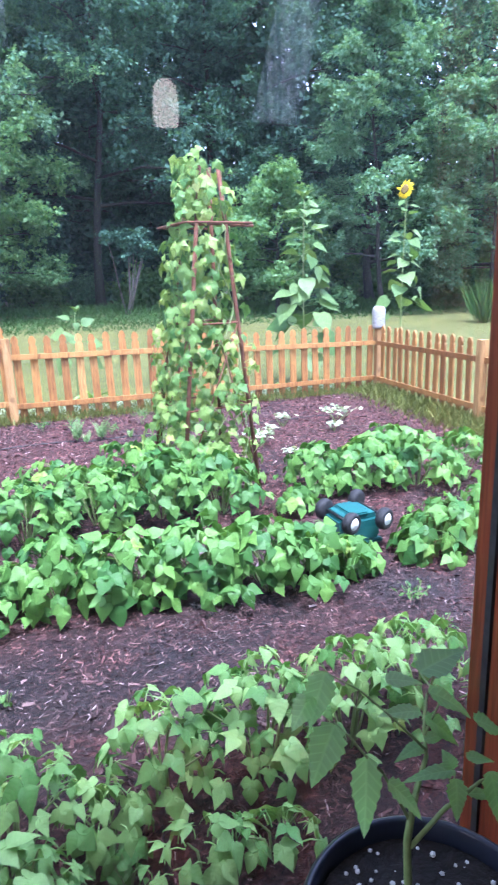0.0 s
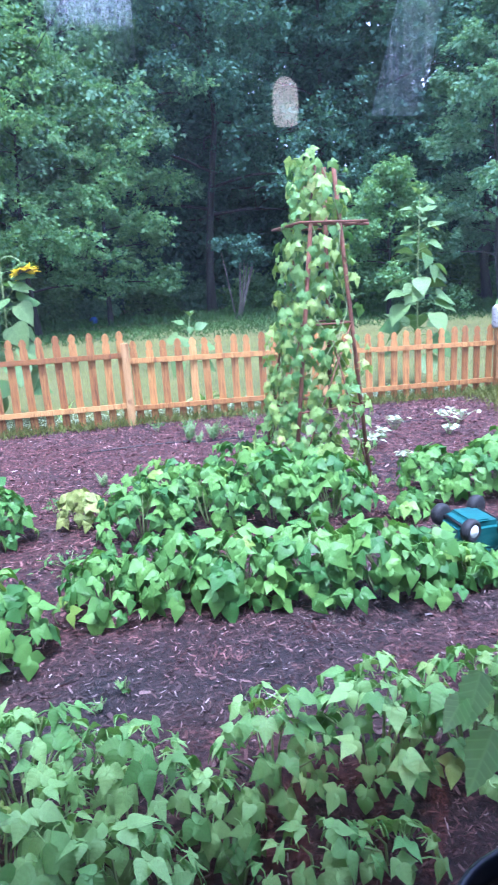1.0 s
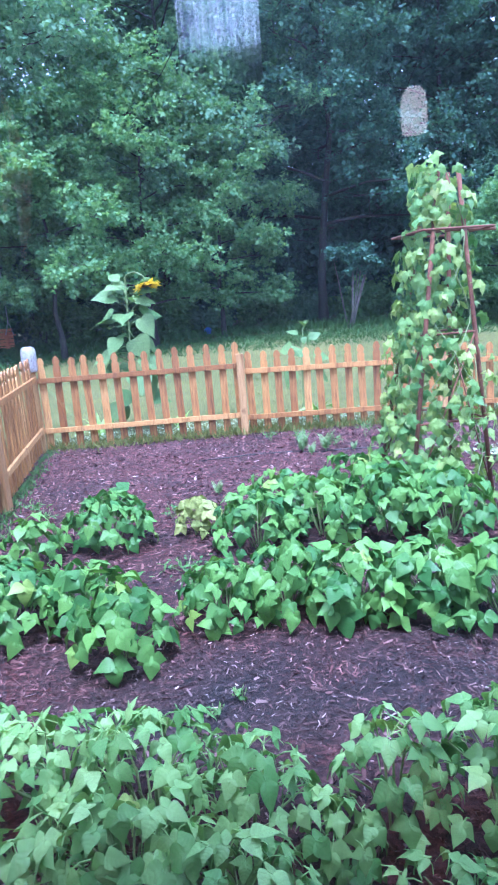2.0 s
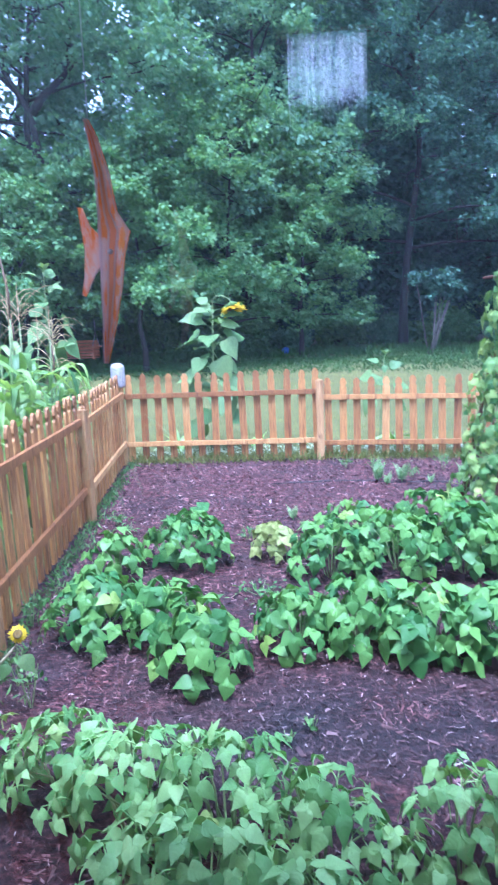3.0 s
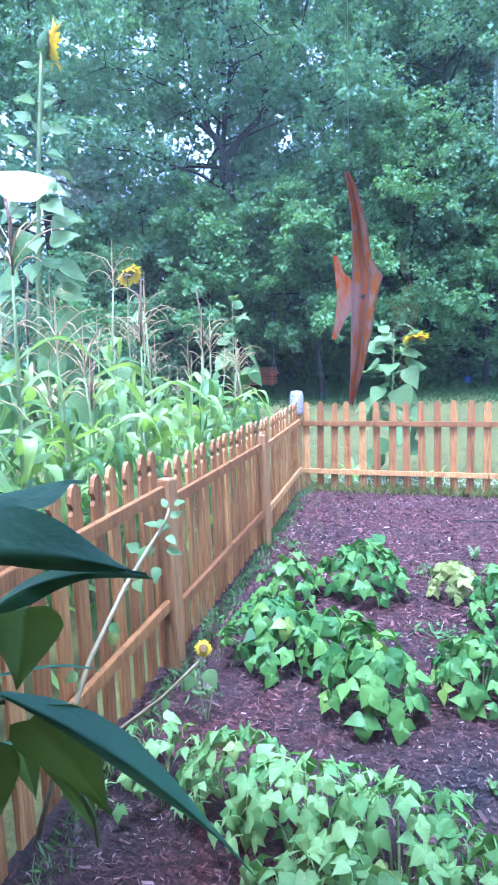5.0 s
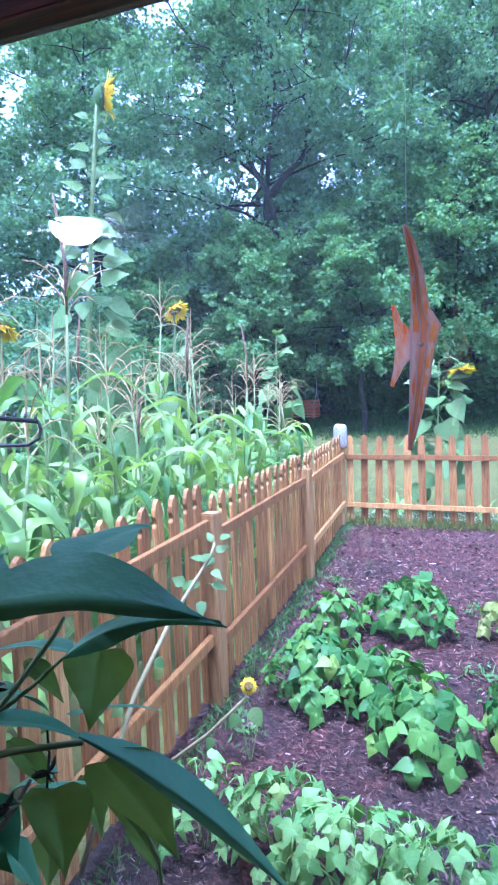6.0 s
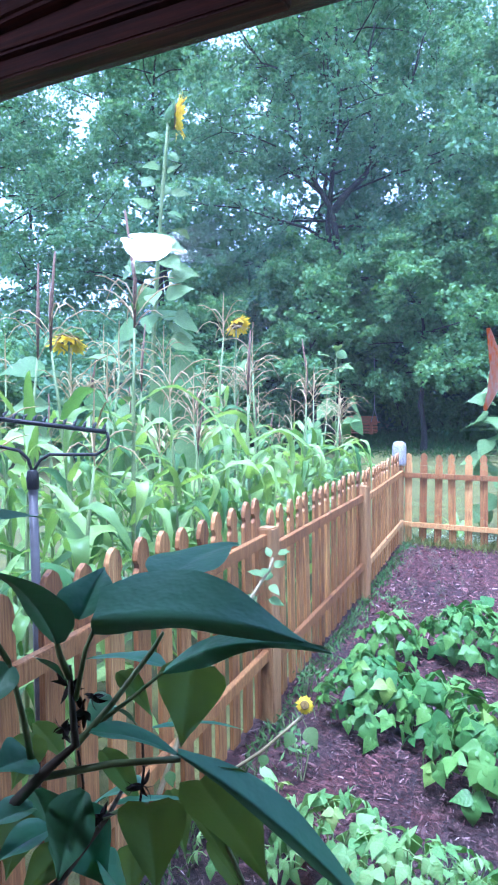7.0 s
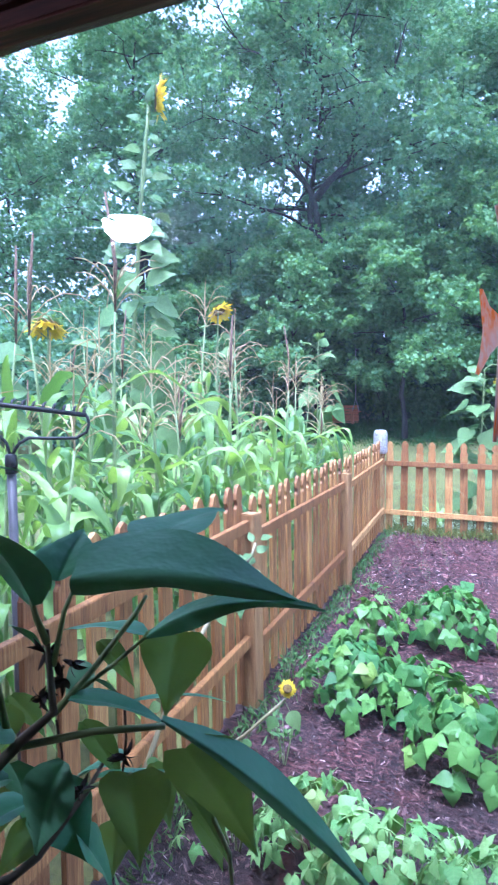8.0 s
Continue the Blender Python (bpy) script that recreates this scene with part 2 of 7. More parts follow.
def lawn_material():
    m, nt, out = nodes_of("lawn")
    big = noise_node(nt, 0.35, 4, "World")
    fine = noise_node(nt, 40, 4, "World", 0.7)
    col = ramp_node(nt, big, [(0.3, (0.095, 0.10, 0.018)), (0.7, (0.15, 0.145, 0.032))])
    mid = noise_node(nt, 3.5, 5, "World", 0.7)
    col = mix_rgb(nt, col, ramp_node(nt, mid, [(0.3, (0.6, 0.66, 0.6)), (0.55, (1, 1, 1)), (0.72, (1.25, 1.15, 0.95))]), 0.9, 'MULTIPLY')
    col = mix_rgb(nt, col, ramp_node(nt, fine, [(0.3, (0.45, 0.5, 0.4)), (0.7, (1.15, 1.15, 1.0))]), 0.9, 'MULTIPLY')
    principled(nt, out, col, 0.9, bump_node(nt, fine, 0.8, 0.04))
    return m


def jar_material():
    m, nt, out = nodes_of("speckled_white_ceramic")
    tc = nt.nodes.new("ShaderNodeTexCoord")
    v = nt.nodes.new("ShaderNodeTexVoronoi")
    v.inputs["Scale"].default_value = 62
    nt.links.new(tc.outputs["Object"], v.inputs[0])
    col = ramp_node(nt, v.outputs["Distance"], [(0.30, (0.03, 0.022, 0.02)), (0.40, (0.36, 0.345, 0.33))])
    principled(nt, out, col, 0.35)
    return m


def chip_material():
    m, nt, out = nodes_of("mulch_chip")
    rnd = nt.nodes.new("ShaderNodeNewGeometry").outputs["Random Per Island"]
    far_tone = ramp_node(nt, rnd, [(0.0, (0.014, 0.006, 0.006)), (0.4, (0.06, 0.022, 0.021)), (0.8, (0.16, 0.060, 0.052)), (0.94, (0.25, 0.125, 0.11)), (1.0, (0.39, 0.28, 0.26))])
    near_tone = ramp_node(nt, rnd, [(0.0, (0.010, 0.007, 0.008)), (0.5, (0.034, 0.024, 0.024)), (0.8, (0.088, 0.060, 0.058)), (0.94, (0.17, 0.13, 0.125)), (1.0, (0.31, 0.26, 0.25))])
    col = mix_rgb(nt, near_tone, far_tone, bed_tone(nt))
    principled(nt, out, col, 0.85, bump_node(nt, noise_node(nt, 60, 3, "World"), 0.5, 0.004))
    return m


def fish_material():
    m, nt, out = nodes_of("worn_red_orange_paint")
    streak = noise_node(nt, 40, 4, "Object", 0.6, (4, 1, 1.3))
    patch = noise_node(nt, 30, 3, "Object", 0.6, (1.5, 1, 0.8))
    col = ramp_node(nt, streak, [(0.34, (1.0, 0.32, 0.05)), (0.50, (1.0, 0.40, 0.14)), (0.58, (1.0, 0.74, 0.64)), (0.72, (1.0, 0.34, 0.12))])
    col = mix_rgb(nt, col, (1.0, 0.84, 0.80), ramp_node(nt, patch, [(0.50, (0, 0, 0)), (0.66, (0.8, 0.8, 0.8))]))
    p = principled(nt, None, col, 0.35)
    tr = nt.nodes.new("ShaderNodeBsdfTranslucent")
    nt.links.new(col, tr.inputs[0])
    mx = nt.nodes.new("ShaderNodeMixShader")
    mx.inputs[0].default_value = 0.9
    nt.links.new(p.outputs[0], mx.inputs[1])
    nt.links.new(tr.outputs[0], mx.inputs[2])
    nt.links.new(mx.outputs[0], out.inputs[0])
    return m


def pane_material():
    """Clear window glass with a faint dust film; haze is painted into it, stronger towards the top."""
    m, nt, out = nodes_of("dusty_hazed_glass")
    clear = nt.nodes.new("ShaderNodeBsdfTransparent")
    clear.inputs[0].default_value = (0.95, 0.98, 0.98, 1)
    gloss = nt.nodes.new("ShaderNodeBsdfGlossy")
    gloss.inputs["Roughness"].default_value = 0.0
    edge = nt.nodes.new("ShaderNodeLayerWeight")
    mx = nt.nodes.new("ShaderNodeMixShader")
    nt.links.new(ramp_node(nt, edge.outputs["Facing"], [(0.0, (0.09, 0.09, 0.09)), (0.5, (0.10, 0.10, 0.10)), (0.8, (0.16, 0.16, 0.16)), (1.0, (0.9, 0.9, 0.9))]), mx.inputs[0])
    nt.links.new(clear.outputs[0], mx.inputs[1])
    nt.links.new(gloss.outputs[0], mx.inputs[2])
    haze = nt.nodes.new("ShaderNodeBsdfTranslucent")
    haze.inputs[0].default_value = (0.75, 0.85, 0.9, 1)
    film = nt.nodes.new("ShaderNodeMixShader")
    tc = nt.nodes.new("ShaderNodeTexCoord")
    sep = nt.nodes.new("ShaderNodeSeparateXYZ")
    nt.links.new(tc.outputs["Object"], sep.inputs[0])
    # the veil over the upper view, painted as a film that thickens with height
    rise = nt.nodes.new("ShaderNodeMapRange")
    rise.inputs["From Min"].default_value, rise.inputs["From Max"].default_value = 1.2, 2.15
    rise.inputs["To Min"].default_value, rise.inputs["To Max"].default_value = 0.002, 0.038
    nt.links.new(sep.outputs["Z"], rise.inputs["Value"])
    smear = ramp_node(nt, noise_node(nt, 2.5, 5, "Object", 0.6, (1.5, 1, 0.7)), [(0.3, (0.45, 0.45, 0.45)), (0.7, (1.3, 1.3, 1.3))])
    amount = nt.nodes.new("ShaderNodeMath")
    amount.operation = 'MULTIPLY'
    nt.links.new(rise.outputs[0], amount.inputs[0])
    nt.links.new(smear, amount.inputs[1])
    nt.links.new(amount.outputs[0], film.inputs[0])
    nt.links.new(mx.outputs[0], film.inputs[1])
    nt.links.new(haze.outputs[0], film.inputs[2])
    nt.links.new(film.outputs[0], out.inputs[0])
    return m


def sheer_material():
    m, nt, out = nodes_of("sheer_pleat_shading")
    # shading of the pleats, painted as dark and pale upright stripes
    fold = noise_node(nt, 9, 3, "Object", 0.6, (9, 0.1, 0.06))
    col = ramp_node(nt, fold, [(0.38, (0.25, 0.29, 0.33)), (0.62, (0.88, 0.9, 0.92))])
    p = principled(nt, None, col, 0.8)
    tr = nt.nodes.new("ShaderNodeBsdfTranslucent")
    nt.links.new(col, tr.inputs[0])
    mx = nt.nodes.new("ShaderNodeMixShader")
    mx.inputs[0].default_value = 0.7
    nt.links.new(p.outputs[0], mx.inputs[1])
    nt.links.new(tr.outputs[0], mx.inputs[2])
    nt.links.new(mx.outputs[0], out.inputs[0])
    return m


def glow(name, color, strength):
    m, nt, out = nodes_of(name)
    e = nt.nodes.new("ShaderNodeEmission")
    e.inputs[0].default_value, e.inputs[1].default_value = (*color, 1), strength
    nt.links.new(e.outputs[0], out.inputs[0])
    return m


MULCH, LAWN, CHIP, JAR, FISH, PANE = mulch_material(), lawn_material(), chip_material(), jar_material(), fish_material(), pane_material()

FISHRED = leafy("worn_red_paint", (1.0, 0.40, 0.24), (1.0, 0.48, 0.32), None, "object", 0.4, 0.92, 0.0, 0.25, (1.0, 1.0, 0.8))
FISHEDGE = leafy("worn_pale_edge", (0.92, 0.74, 0.73), (0.98, 0.86, 0.84), None, "object", 0.5, 0.85, 0.0, 0.25, (1.0, 0.9, 0.9))

# ---- mesh helpers ----


def mesh_of(name, bm, material, smooth=False):
    me = bpy.data.meshes.new(name)
    bm.to_mesh(me)
    bm.free()
    me.materials.append(material)
    if smooth:
        me.polygons.foreach_set("use_smooth", [True] * len(me.polygons))
    return me


def thing(name, label="", category="", group="", kind="", mesh=None, at=(0, 0, 0), rz=0):
    ob = new(name, mesh)
    ob.matrix_world = pose(*at, 0, 0, rz)
    return tagged(ob, label, category, group, kind)


def part(name, me, parent, m=None, label=""):
    """A mesh, or a bmesh already turned into one, under a thing; m is its pose within the thing."""
    ob = new(name, me)
    ob.parent = parent
    if m is not None:
        ob.matrix_basis = m
    if label:
        ob["label"] = label
    return ob


def box(bm, x0, x1, y0, y1, z0, z1, bevel=0.0):
    r = bmesh.ops.create_cube(bm, size=1, matrix=Matrix.LocRotScale(((x0 + x1) / 2, (y0 + y1) / 2, (z0 + z1) / 2), None, (x1 - x0, y1 - y0, z1 - z0)))
    if bevel:
        es = {e for v in r["verts"] for e in v.link_edges}
        bmesh.ops.bevel(bm, geom=list(es), offset=bevel, segments=2, affect='EDGES')


def box_mesh(name, material, *dims, bevel=0.0):
    bm = bmesh.new()
    box(bm, *dims, bevel=bevel)
    return mesh_of(name, bm, material)


def tube(bm, pts, radii, sides=6, cap=True):
    pts = [Vector(p) for p in pts]
    rings = []
    for i, p in enumerate(pts):
        d = (pts[min(i + 1, len(pts) - 1)] - pts[max(i - 1, 0)]).normalized()
        a = d.orthogonal().normalized() if i == 0 else (rings_axis - d * rings_axis.dot(d)).normalized()
        rings_axis = a
        b = d.cross(a)
        r = radii[i] if isinstance(radii, (list, tuple)) else radii
        rings.append([bm.verts.new(p + r * (math.cos(2 * math.pi * k / sides) * a + math.sin(2 * math.pi * k / sides) * b)) for k in range(sides)])
    for r0, r1 in zip(rings, rings[1:]):
        for k in range(sides):
            bm.faces.new((r0[k], r0[(k + 1) % sides], r1[(k + 1) % sides], r1[k]))
    if cap:
        bm.faces.new(rings[0][::-1])
        bm.faces.new(rings[-1])


def lathe(bm, profile, sides=24, axis=(0, 0)):
    rings = [[bm.verts.new((axis[0] + r * math.cos(2 * math.pi * k / sides), axis[1] + r * math.sin(2 * math.pi * k / sides), z)) for k in range(sides)] for r, z in profile]
    for r0, r1 in zip(rings, rings[1:]):
        for k in range(sides):
            bm.faces.new((r0[k], r0[(k + 1) % sides], r1[(k + 1) % sides], r1[k]))
    bm.faces.new(rings[0][::-1])
    bm.faces.new(rings[-1])


OVATE = (0.12, 0.38, 0.50, 0.48, 0.38, 0.24, 0.10, 0.0)
POINTED = (0.20, 0.44, 0.50, 0.43, 0.31, 0.19, 0.08, 0.0)
HEART = (0.30, 0.48, 0.53, 0.48, 0.37, 0.23, 0.09, 0.0)
TOOTHED = (0.08, 0.34, 0.31, 0.48, 0.42, 0.50, 0.42, 0.44, 0.34, 0.34, 0.25, 0.24, 0.16, 0.13, 0.06, 0.0)
LANCE = (0.06, 0.22, 0.28, 0.27, 0.21, 0.11, 0.0)


def blade(bm, m, length, width, outline, fold=0.25, droop=0.3, wave=0.0, round_halves=False):
    """One leaf blade from the origin of m along its y, its upper side along z: a midrib with two halves that fold up and a tip that droops."""
    n = len(outline) - 1
    rows = []
    uv = bm.loops.layers.uv.get("leaf") or bm.loops.layers.uv.new("leaf")
    place = {}
    for i, w in enumerate(outline):
        t = i / n
        ang = droop * t
        y = length * (math.sin(ang) / droop if droop > 0.01 else t)
        z = -length * ((1 - math.cos(ang)) / droop if droop > 0.01 else 0)
        h = w * width
        up = h * fold + wave * width * math.sin(t * 9)
        mid = bm.verts.new(m @ Vector((0, y, z)))
        place[mid] = (0, t)
        across = (-1, -0.55, 0, 0.55, 1) if round_halves else (-1, 0, 1)
        row = []
        for u in across:
            if u == 0 or h < 1e-4:
                row.append(mid)
                continue
            # halves bulge between the rib and the edge
            rise = up * (1.0 if u < 0 else 0.8) * (1.0 if abs(u) == 1 else 0.95) + (0.02 * width * (-1) ** i if abs(u) < 1 else 0.0)
            v = bm.verts.new(m @ Vector((u * h, y - 0.12 * h * abs(u), z + rise)))
            place[v] = (u * 2 * w, t)
            row.append(v)
        rows.append(row)
    for a, b in zip(rows, rows[1:]):
        for k in range(len(a) - 1):
            q = [a[k], a[k + 1], b[k + 1], b[k]]
            q = [v for j, v in enumerate(q) if v not in q[:j]]
            if len(q) > 2:
                for loop in bm.faces.new(q).loops:
                    loop[uv].uv = place[loop.vert]


def facing(at, normal, along, scale=1.0):
    """A pose whose z is the normal and whose y follows along as nearly as it can."""
    z = Vector(normal).normalized()
    y = Vector(along)
    y = (y - z * y.dot(z))
    y = y.normalized() if y.length > 1e-5 else z.orthogonal().normalized()
    x = y.cross(z)
    r = Matrix((x, y, z)).transposed().to_4x4()
    return Matrix.Translation(at) @ r @ Matrix.Scale(scale, 4)


def trifoliate(name, material, size, rng, outline=POINTED, stalk=0.06, slim=0.78):
    bm = bmesh.new()
    for a, s in ((0, 1.0), (72 + rng.uniform(-10, 10), 0.86), (-72 + rng.uniform(-10, 10), 0.86)):
        off = Vector((0, size * 0.16 if a == 0 else 0.0, 0))
        m = pose(*off, rng.uniform(-22, 4), rng.uniform(-12, 12), a)
        blade(bm, m, size * s, size * s * slim * rng.uniform(0.92, 1.1), outline, rng.uniform(0.06, 0.32), rng.uniform(0.4, 1.2), rng.uniform(0, 0.06), True)
    if stalk:
        tube(bm, [(0, size * 0.16, 0), (0, 0, 0), (0, -stalk * 0.6, -stalk * 0.5), (0, -stalk * 0.8, -stalk * 1.4)], 0.0022, 4, False)
    return mesh_of(name, bm, material, True)


def cloud_mesh(name, centers, along, normals, length, width, material, fold=0.18):
    """Thousands of small folded leaves in one mesh: a base, a tip and two sides each."""
    n = len(centers)
    along = along / np.linalg.norm(along, axis=1, keepdims=True)
    normals = normals - along * np.sum(normals * along, axis=1, keepdims=True)
    normals /= np.linalg.norm(normals, axis=1, keepdims=True) + 1e-9
    side = np.cross(along, normals)
    L, W = np.asarray(length).reshape(-1, 1), np.asarray(width).reshape(-1, 1)
    v = np.empty((n, 4, 3))
    v[:, 0] = centers - along * L * 0.5
    v[:, 1] = centers - side * W * 0.5 + normals * W * fold - along * L * 0.05
    v[:, 2] = centers + along * L * 0.5 - normals * L * 0.1
    v[:, 3] = centers + side * W * 0.5 + normals * W * fold - along * L * 0.05
    me = bpy.data.meshes.new(name)
    base = np.arange(n) * 4
    tri = np.stack([base, base + 1, base + 2, base, base + 2, base + 3], axis=1).reshape(-1)
    me.vertices.add(n * 4)
    me.vertices.foreach_set("co", v.reshape(-1))
    me.loops.add(n * 6)
    me.loops.foreach_set("vertex_index", tri)
    me.polygons.add(n * 2)
    me.polygons.foreach_set("loop_start", np.arange(n * 2) * 3)
    me.update(calc_edges=True)
    me.materials.append(material)
    return me


# ---- ground ----
LEFT_SLOPE = 0.112


def ground_z(x, y):
    z = 0.0
    if x > 2.44:
        z -= 0.014 * min(x - 2.44, 8)
    if y > 0.2:
        z += 0.034 * min(y - 0.2, 22) * min(1, (y - 0.2) / 3 + 0.3)
    return z


def sheet(name, xs, ys, height, material):
    verts = [(x, y, height(x, y)) for y in ys for x in xs]
    w = len(xs)
    faces = [(j * w + i, j * w + i + 1, (j + 1) * w + i + 1, (j + 1) * w + i) for j in range(len(ys) - 1) for i in range(w - 1)]
    me = bpy.data.meshes.new(name)
    me.from_pydata(verts, [], faces)
    me.materials.append(material)
    me.polygons.foreach_set("use_smooth", [True] * len(me.polygons))
    return me


def lawn_height(x, y):
    z = ground_z(x, y) + 0.03 * noise.noise(Vector((x * 0.4, y * 0.4, 0)))
    return z - 0.04 if y < 0.1 else z


gx = [-300, -120, -60, -40] + [-30 + i * 1.0 for i in range(66)] + [45, 70, 130, 300]
gy = [-200, -60, -30, -14] + [-9 + i * 0.75 for i in range(60)] + [45, 70, 140, 400]
tagged(new("ground", sheet("ground", gx, gy, lawn_height, LAWN)), "mown green lawn rising gently to the woods", "ground", kind="structure")


def bed_height(x, y):
    v = Vector((x * 2.2, y * 2.2, 3))
    return ground_z(x, min(y, 0.1)) + 0.022 * noise.noise(v) + 0.010 * noise.noise(v * 4)


def left_line(y):
    return -LEFT_SLOPE * y


def right_line(y):
    return 7.33 + 0.13 * y


def bed_mesh():
    nu, nv = 100, 86
    verts = []
    for j in range(nv + 1):
        y = -6.76 + j * 6.86 / nv
        for i in range(nu + 1):
            x = left_line(y) - 0.05 + i / nu * (right_line(y) - left_line(y) + 0.1)
            verts.append((x, y, bed_height(x, y)))
    w = nu + 1
    faces = [(j * w + i, j * w + i + 1, (j + 1) * w + i + 1, (j + 1) * w + i) for j in range(nv) for i in range(nu)]
    me = bpy.data.meshes.new("mulch_bed")
    me.from_pydata(verts, [], faces)
    me.materials.append(MULCH)
    me.polygons.foreach_set("use_smooth", [True] * len(me.polygons))
    return me


tagged(new("mulch_bed", bed_mesh()), "garden bed covered with damp purple-brown bark mulch", "mulch", kind="structure")

# ---- the room behind the window ----
WALL_Y0, WALL_Y1 = -6.93, -6.78
WIN_X0, WIN_X1, WIN_Z0, WIN_Z1 = 0.30, 3.05, 0.50, 2.30
ROOM_X0, ROOM_X1, ROOM_Y, ROOM_H = -1.2, 4.6, -9.35, 3.0

bm = bmesh.new()
box(bm, ROOM_X0 - 0.15, WIN_X0, WALL_Y0, WALL_Y1, -0.3, ROOM_H)
box(bm, WIN_X1, ROOM_X1 + 0.15, WALL_Y0, WALL_Y1, -0.3, ROOM_H)
box(bm, WIN_X0, WIN_X1, WALL_Y0, WALL_Y1, -0.3, WIN_Z0)
box(bm, WIN_X0, WIN_X1, WALL_Y0, WALL_Y1, WIN_Z1, ROOM_H)
tagged(new("wall_north", mesh_of("wall_north", bm, DIM_WALL)), "plain house wall around the garden window", "wall", kind="structure")
tagged(new("wall_west", box_mesh("wall_west", DIM_WALL, ROOM_X0 - 0.15, ROOM_X0, ROOM_Y, WALL_Y0, -0.3, ROOM_H)), "plain interior wall coloured near black for shade", "wall", kind="structure")
tagged(new("wall_east", box_mesh("wall_east", DIM_WALL, ROOM_X1, ROOM_X1 + 0.15, ROOM_Y, WALL_Y0, -0.3, ROOM_H)), "plain interior wall coloured near black for shade", "wall", kind="structure")
SW = (2.16, 2.52, 2.64, 2.90)
TW = (3.60, 4.04, 2.28, 2.92)
bm = bmesh.new()
box(bm, ROOM_X0 - 0.15, SW[0], ROOM_Y - 0.15, ROOM_Y, -0.3, ROOM_H)
box(bm, SW[1], TW[0], ROOM_Y - 0.15, ROOM_Y, -0.3, ROOM_H)
box(bm, TW[1], ROOM_X1 + 0.15, ROOM_Y - 0.15, ROOM_Y, -0.3, ROOM_H)
box(bm, TW[0], TW[1], ROOM_Y - 0.15, ROOM_Y, -0.3, TW[2])
box(bm, TW[0], TW[1], ROOM_Y - 0.15, ROOM_Y, TW[3], ROOM_H)
box(bm, SW[0], SW[1], ROOM_Y - 0.15, ROOM_Y, -0.3, SW[2])
box(bm, SW[0], SW[1], ROOM_Y - 0.15, ROOM_Y, SW[3], ROOM_H)
tagged(new("wall_south", mesh_of("wall_south", bm, DIM_WALL)), "plain interior wall with a high curtained window", "wall", kind="structure")
tagged(new("floor", box_mesh("floor", FLOORWOOD, ROOM_X0, ROOM_X1, ROOM_Y, WALL_Y0, -0.3, 0.0)), "dark boarded interior floor", "floor", kind="structure")
tagged(new("ceiling", box_mesh("ceiling", DIM_WALL, ROOM_X0 - 0.15, ROOM_X1 + 0.15, ROOM_Y - 0.15, WALL_Y1, ROOM_H, ROOM_H + 0.15)), "plain interior ceiling", "ceiling", kind="structure")

window = tagged(new("window_1"), "large window with red-brown stained wooden frame and dusty, haze-tinted glass", "window", kind="structure")
JX, PANE_Y = 2.902, -6.870
part("frame_jamb", box_mesh("frame_jamb", JAMBWOOD, JX, JX + 0.012, -6.90, PANE_Y, WIN_Z0, WIN_Z1 + 0.02, bevel=0.002), window, None, "red-brown stained jamb")
part("weatherstrip", box_mesh("weatherstrip", STRIP, JX - 0.003, JX + 0.017, -6.910, -6.8985, WIN_Z0, WIN_Z1 + 0.02), window, None, "dark grey weatherstrip")
part("casing", box_mesh("casing", JAMBWOOD, JX - 0.001, JX + 0.05, -6.995, -6.911, WIN_Z0, WIN_Z1 + 0.02, bevel=0.003), window)
part("casing", box_mesh("casing", JAMBWOOD, JX + 0.05, WIN_X1 + 0.06, -6.945, -6.85, WIN_Z0 - 0.05, WIN_Z1 + 0.06, bevel=0.006), window)
# the rails under the head hang a little lower towards the middle of the window
SAG = pose(1.722, 0, 2.158, 0, 2.7, 0) @ pose(-1.722, 0, -2.158)
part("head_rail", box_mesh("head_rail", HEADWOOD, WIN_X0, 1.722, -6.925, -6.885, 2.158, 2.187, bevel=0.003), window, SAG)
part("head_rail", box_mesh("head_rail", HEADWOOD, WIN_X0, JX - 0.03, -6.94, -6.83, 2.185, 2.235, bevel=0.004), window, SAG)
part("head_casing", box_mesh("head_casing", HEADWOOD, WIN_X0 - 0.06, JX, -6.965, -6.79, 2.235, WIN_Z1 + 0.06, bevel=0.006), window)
part("window_sill", box_mesh("window_sill", JAMBWOOD, WIN_X0 - 0.05, WIN_X1, -7.02, -6.76, WIN_Z0 - 0.04, WIN_Z0, bevel=0.006), window)
part("side_casing", box_mesh("side_casing", JAMBWOOD, WIN_X0 - 0.06, WIN_X0 + 0.05, -6.95, -6.79, WIN_Z0, WIN_Z1, bevel=0.004), window)
pane = part("pane", box_mesh("pane", PANE, WIN_X0 + 0.05, JX, -6.872, -6.868, WIN_Z0, 2.25), window, None, "clear glass with a little dust and painted haze")
pane.visible_shadow = False

# curtained windows at the back of the room
SHEER = sheer_material()


